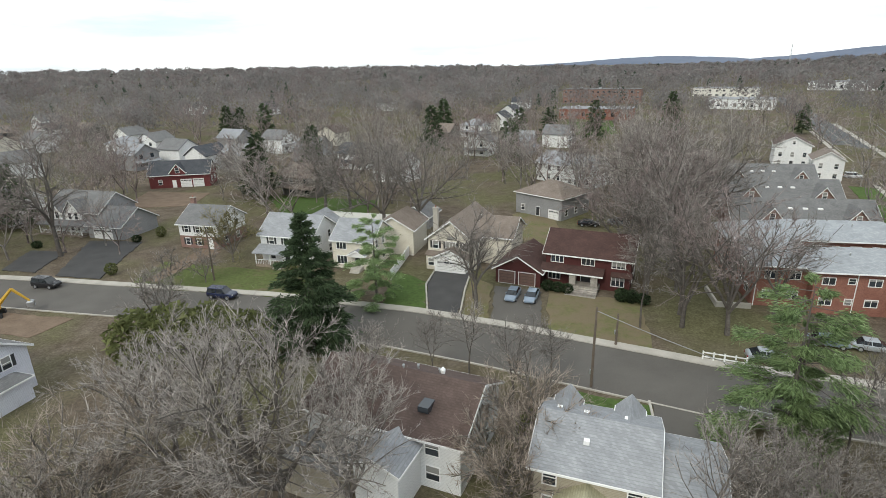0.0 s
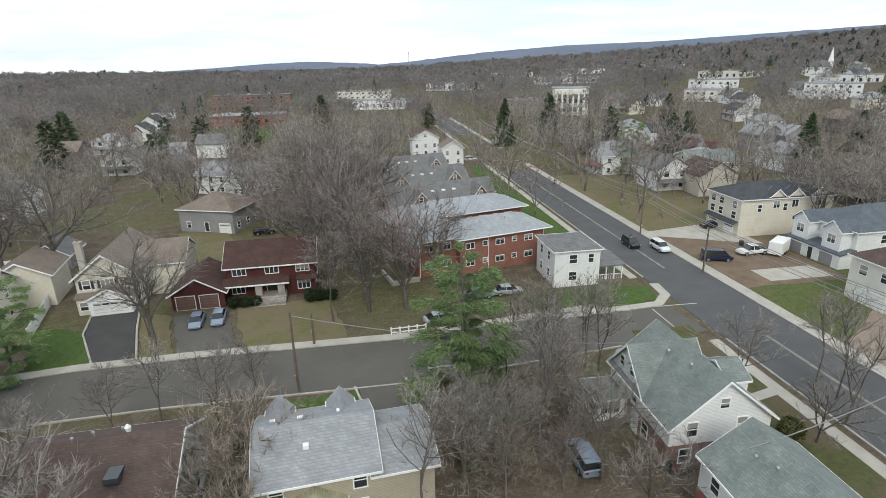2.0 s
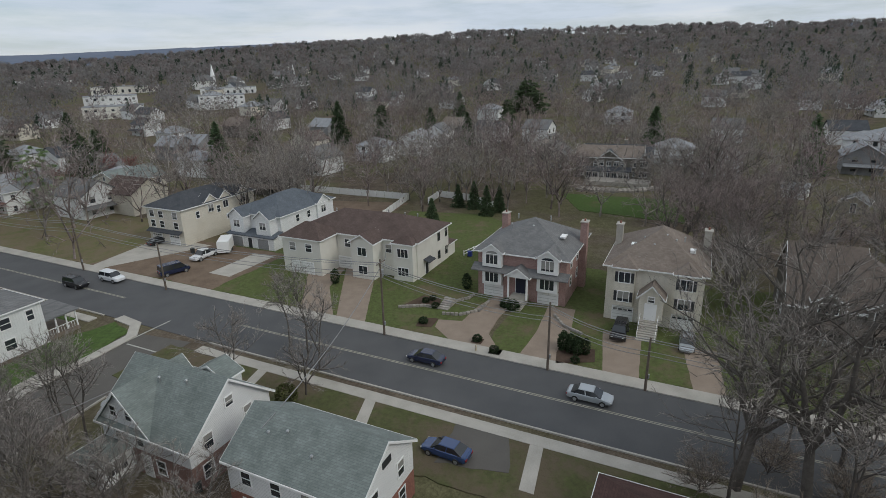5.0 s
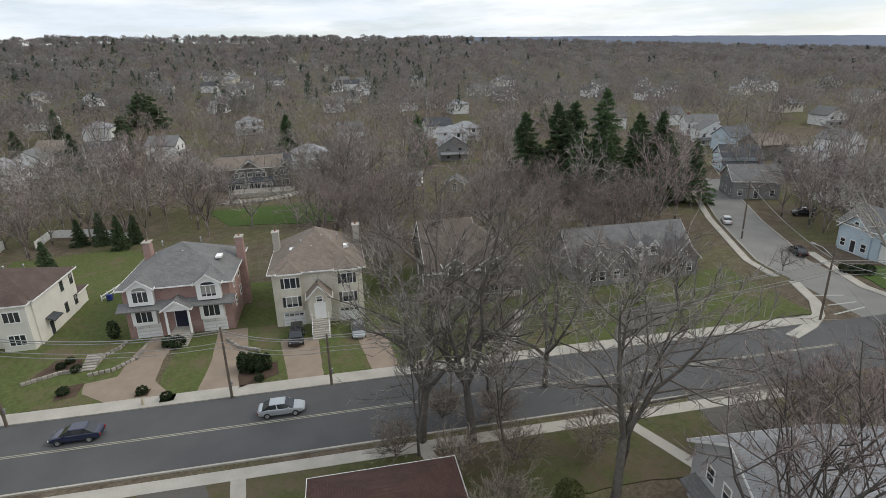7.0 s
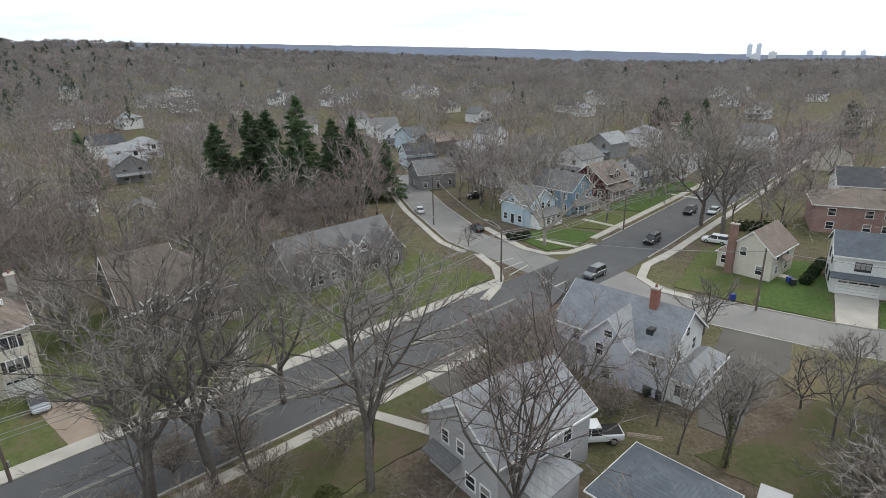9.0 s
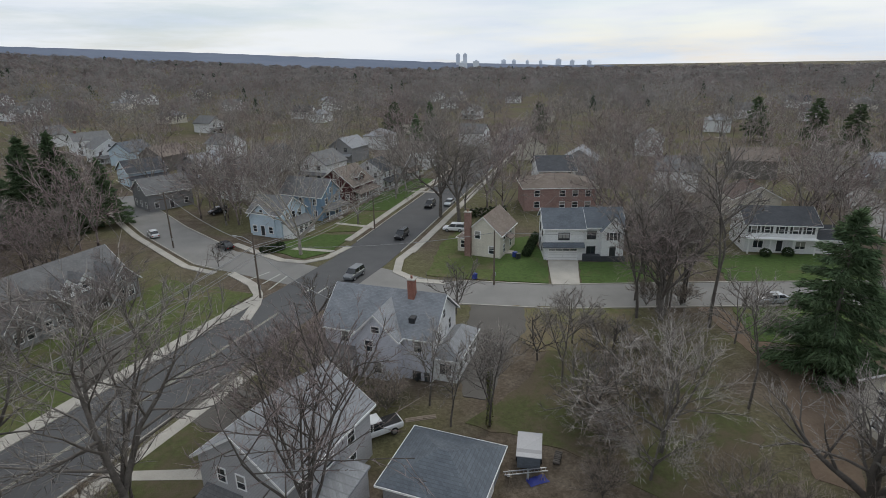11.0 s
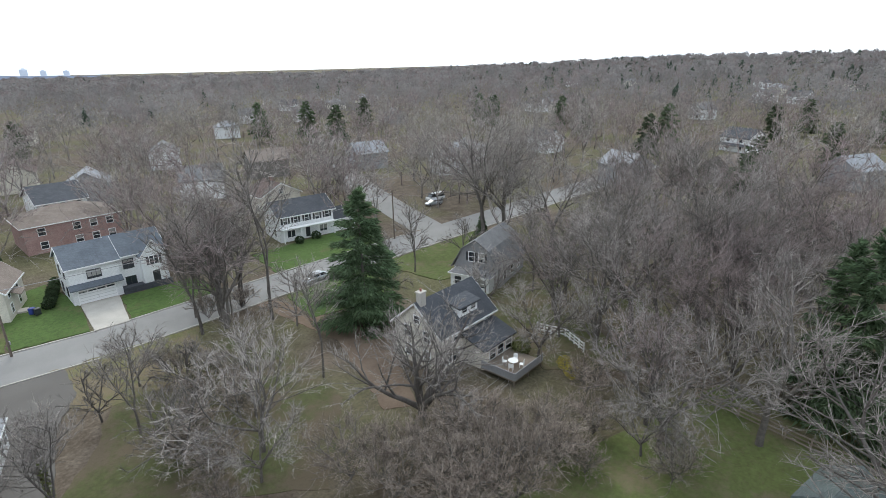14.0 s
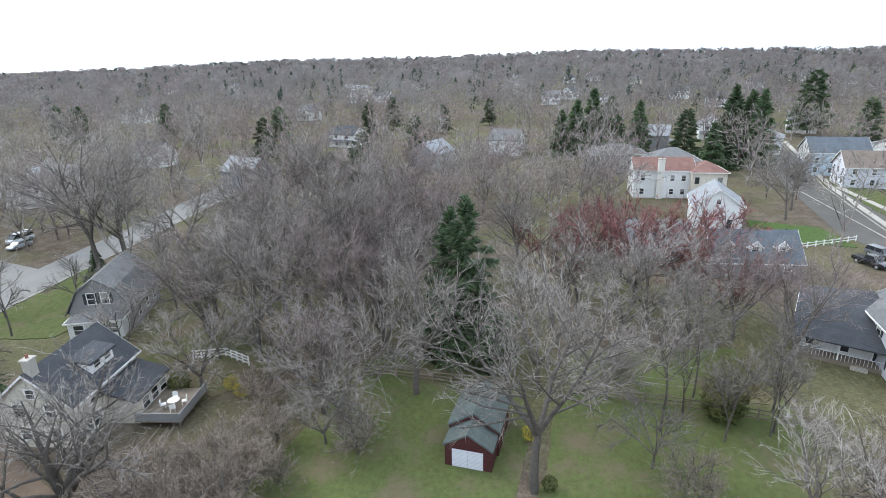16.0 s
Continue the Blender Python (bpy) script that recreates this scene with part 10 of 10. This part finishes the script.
part("sheet", mesh_of("sheet", _vs, [(5 * a + b, 5 * a + b + 1, 5 * a + b + 6, 5 * a + b + 5) for a in range(6) for b in range(4)], plain("blue_sheet", (0.03, 0.04, 0.22), 0.6)), e)
e = thing("board_stack", "stack of weathered boards beside garage", "boards", 3.4, -46.6, 0.0, 12)
for k in range(7):
    part("board", Soup().box(-1.6 + 0.05 * (k % 3), -0.5 + 0.16 * (k % 4), 0.05 * (k // 4), 1.5 + 0.1 * (k % 2), -0.36 + 0.16 * (k % 4), 0.05 * (k // 4) + 0.04).done("board", WOOD), e)
e = thing("log_pile", "pile of cut logs beside camper", "logs", -9.2, -40.6, 0.0, 70)
for k in range(14):
    x, z = -0.8 + 0.24 * (k % 7) + 0.12 * (k // 7), 0.13 + 0.21 * (k // 7)
    part("log", Soup().tube((x, -0.3, z), (x + _r.uniform(-0.03, 0.03), 0.3, z), 0.12, 0.11, 8).done("log", BARK), e)
e = thing("propane_bottle", "small white gas bottle on the grass", "gas bottle", -4.6, -38.6, 0.0)
part("tank", Soup().tube((0, 0, 0.02), (0, 0, 0.42), 0.15, 0.15, 12).tube((0, 0, 0.42), (0, 0, 0.5), 0.15, 0.05, 12).done("tank", VINYL), e)
part("collar", Soup().tube((0, 0, 0.5), (0, 0, 0.6), 0.08, 0.08, 10).done("collar", METAL), e)

# yellow digger beside the side street
e = thing("excavator", "yellow excavator on bare soil", "excavator", -73.0, 68.0, 0, 30)
for sy in (-1.1, 1.1):
    part("track", Soup().box(-1.7, sy - 0.3, 0, 1.7, sy + 0.3, 0.8, 0.2).done("track", RUBBER), e)
part("cab", Soup().box(-1.5, -1.2, 0.8, 1.2, 1.2, 1.7, 0.1).box(0.0, 0.2, 1.7, 1.1, 1.2, 2.9, 0.1).done("cab", CAR_PAINT["yellow"]), e)
part("boom", Soup().tube((1.0, -0.3, 1.4), (3.4, -0.3, 4.0), 0.3, 0.22, 6).tube((3.4, -0.3, 4.0), (5.2, -0.3, 1.8), 0.22, 0.16, 6).done("boom", CAR_PAINT["yellow"]), e)
part("bucket", Soup().box(4.8, -0.8, 0.9, 5.7, 0.2, 1.8, 0.2).done("bucket", METAL), e)
lawn([(-62, 62), (-84, 66), (-84, 71), (-60, 68)], SOIL, "bare soil verge with digger", 0.06)


# small yard things
def bin_at(x, y, m, label):
    e = thing("wheeled_bin", label, "bin", x, y, 0.12, _trng.random() * 360)
    part("bucket", Soup().box(-0.3, -0.35, 0.1, 0.3, 0.35, 0.95, 0.03).done("bucket", m), e)
    part("lid", Soup().box(-0.33, -0.4, 0.95, 0.33, 0.38, 1.03, 0.04).done("lid", m), e)
    for sx in (-0.28, 0.28):
        part("wheel", Soup().tube((sx - 0.04, 0.33, 0.1), (sx + 0.04, 0.33, 0.1), 0.1, 0.1, 8).done("wheel", RUBBER), e)


BIN_BLUE = plain("blue_plastic", (0.03, 0.05, 0.25), 0.5)
BIN_DARK = plain("dark_plastic", (0.03, 0.035, 0.035), 0.5)
for x, y, m, lab in ((-3.6, -83.9, BIN_BLUE, "small blue bin on the verge"), (-11.4, -94.4, BIN_BLUE, "blue wheeled bin beside steps"), (-11.9, -93.6, BIN_DARK, "dark wheeled bin beside steps"), (-1.6, 90.6, BIN_BLUE, "blue wheeled bin beside house"), (95, 3.0, BIN_BLUE, "covered blue bin behind pale house"),
                     (96.0, 56.6, BIN_DARK, "dark bin before new house"), (35.5, 24.2, BIN_DARK, "dark bin at brick wall"), (3.0, -53.5, BIN_DARK, "dark bin behind lilac house"), (4.2, -53.8, BIN_DARK, "dark bin behind lilac house")):
    bin_at(x, y, m, lab)
# garden table and chairs on the deck of the tan house
e = thing("patio_table", "white round patio table on deck", "table", -45.2, -32.4, 0.85)
part("tabletop", Soup().tube((0, 0, 0.70), (0, 0, 0.74), 0.6, 0.6, 16).done("tabletop", VINYL), e)
part("pedestal", Soup().tube((0, 0, 0), (0, 0, 0.7), 0.06, 0.06, 8).done("pedestal", VINYL), e)
chair = None
for k in range(4):
    a = k * 1.571 + 0.4
    m = pose(-45.2 + 1.0 * math.cos(a), -32.4 + 1.0 * math.sin(a), 0.85, 0, 0, math.degrees(a) - 90)
    if chair is None:
        chair = thing("patio_chair", "white patio chair at round table", "chair", 0, 0, 0, 0, "chairs round the patio table")
        part("seat", Soup().box(-0.25, -0.25, 0.42, 0.25, 0.25, 0.47).done("seat", VINYL), chair)
        part("backrest", Soup().box(-0.25, 0.22, 0.47, 0.25, 0.27, 0.95).done("backrest", VINYL), chair)
        for sx in (-0.22, 0.22):
            for sy in (-0.22, 0.22):
                part("leg", Soup().tube((sx, sy, 0), (sx, sy, 0.42), 0.025, 0.025, 6).done("leg", VINYL), chair)
        chair.matrix_basis = m
    else:
        copy_thing(chair, m)
# boulders and terrace behind the taupe house
for k in range(16):
    a = k / 15
    x, y = 150.5 - 3.0 * math.sin(a * 3.0), -26.0 - 20.0 * a
    s = Soup()
    r = random.Random(k)
    w = 0.9 + 0.7 * r.random()
    n = 8
    vs = [(w * math.cos(6.283 * i / n) * (0.8 + 0.3 * r.random()), w * math.sin(6.283 * i / n) * (0.8 + 0.3 * r.random()), z) for z in (-0.1, 0.5) for i in range(n)] + [(w * 0.5 * math.cos(6.283 * i / n), w * 0.5 * math.sin(6.283 * i / n), 0.9 + 0.2 * r.random()) for i in range(n)]
    s.add(vs, [(j * n + i, j * n + (i + 1) % n, (j + 1) * n + (i + 1) % n, (j + 1) * n + i) for j in range(2) for i in range(n)] + [tuple(range(2 * n, 3 * n))])
    ob = new("boulder", s.done("boulder", STONE))
    ob.location = (x, y, lift(x, y, 0))
    tagged(ob, "rounded grey boulder edging a terrace", "rock", "boulders along the terrace")
lawn([(146, -20), (128, -22), (116, -44), (136, -52)], LAWN_GREEN, "green back lawn below boulders", 0.1)


# the prototypes themselves leave the scene once their copies stand
for _p in PROTOS:
    for _o in (*_p.children_recursive, _p):
        bpy.data.objects.remove(_o)
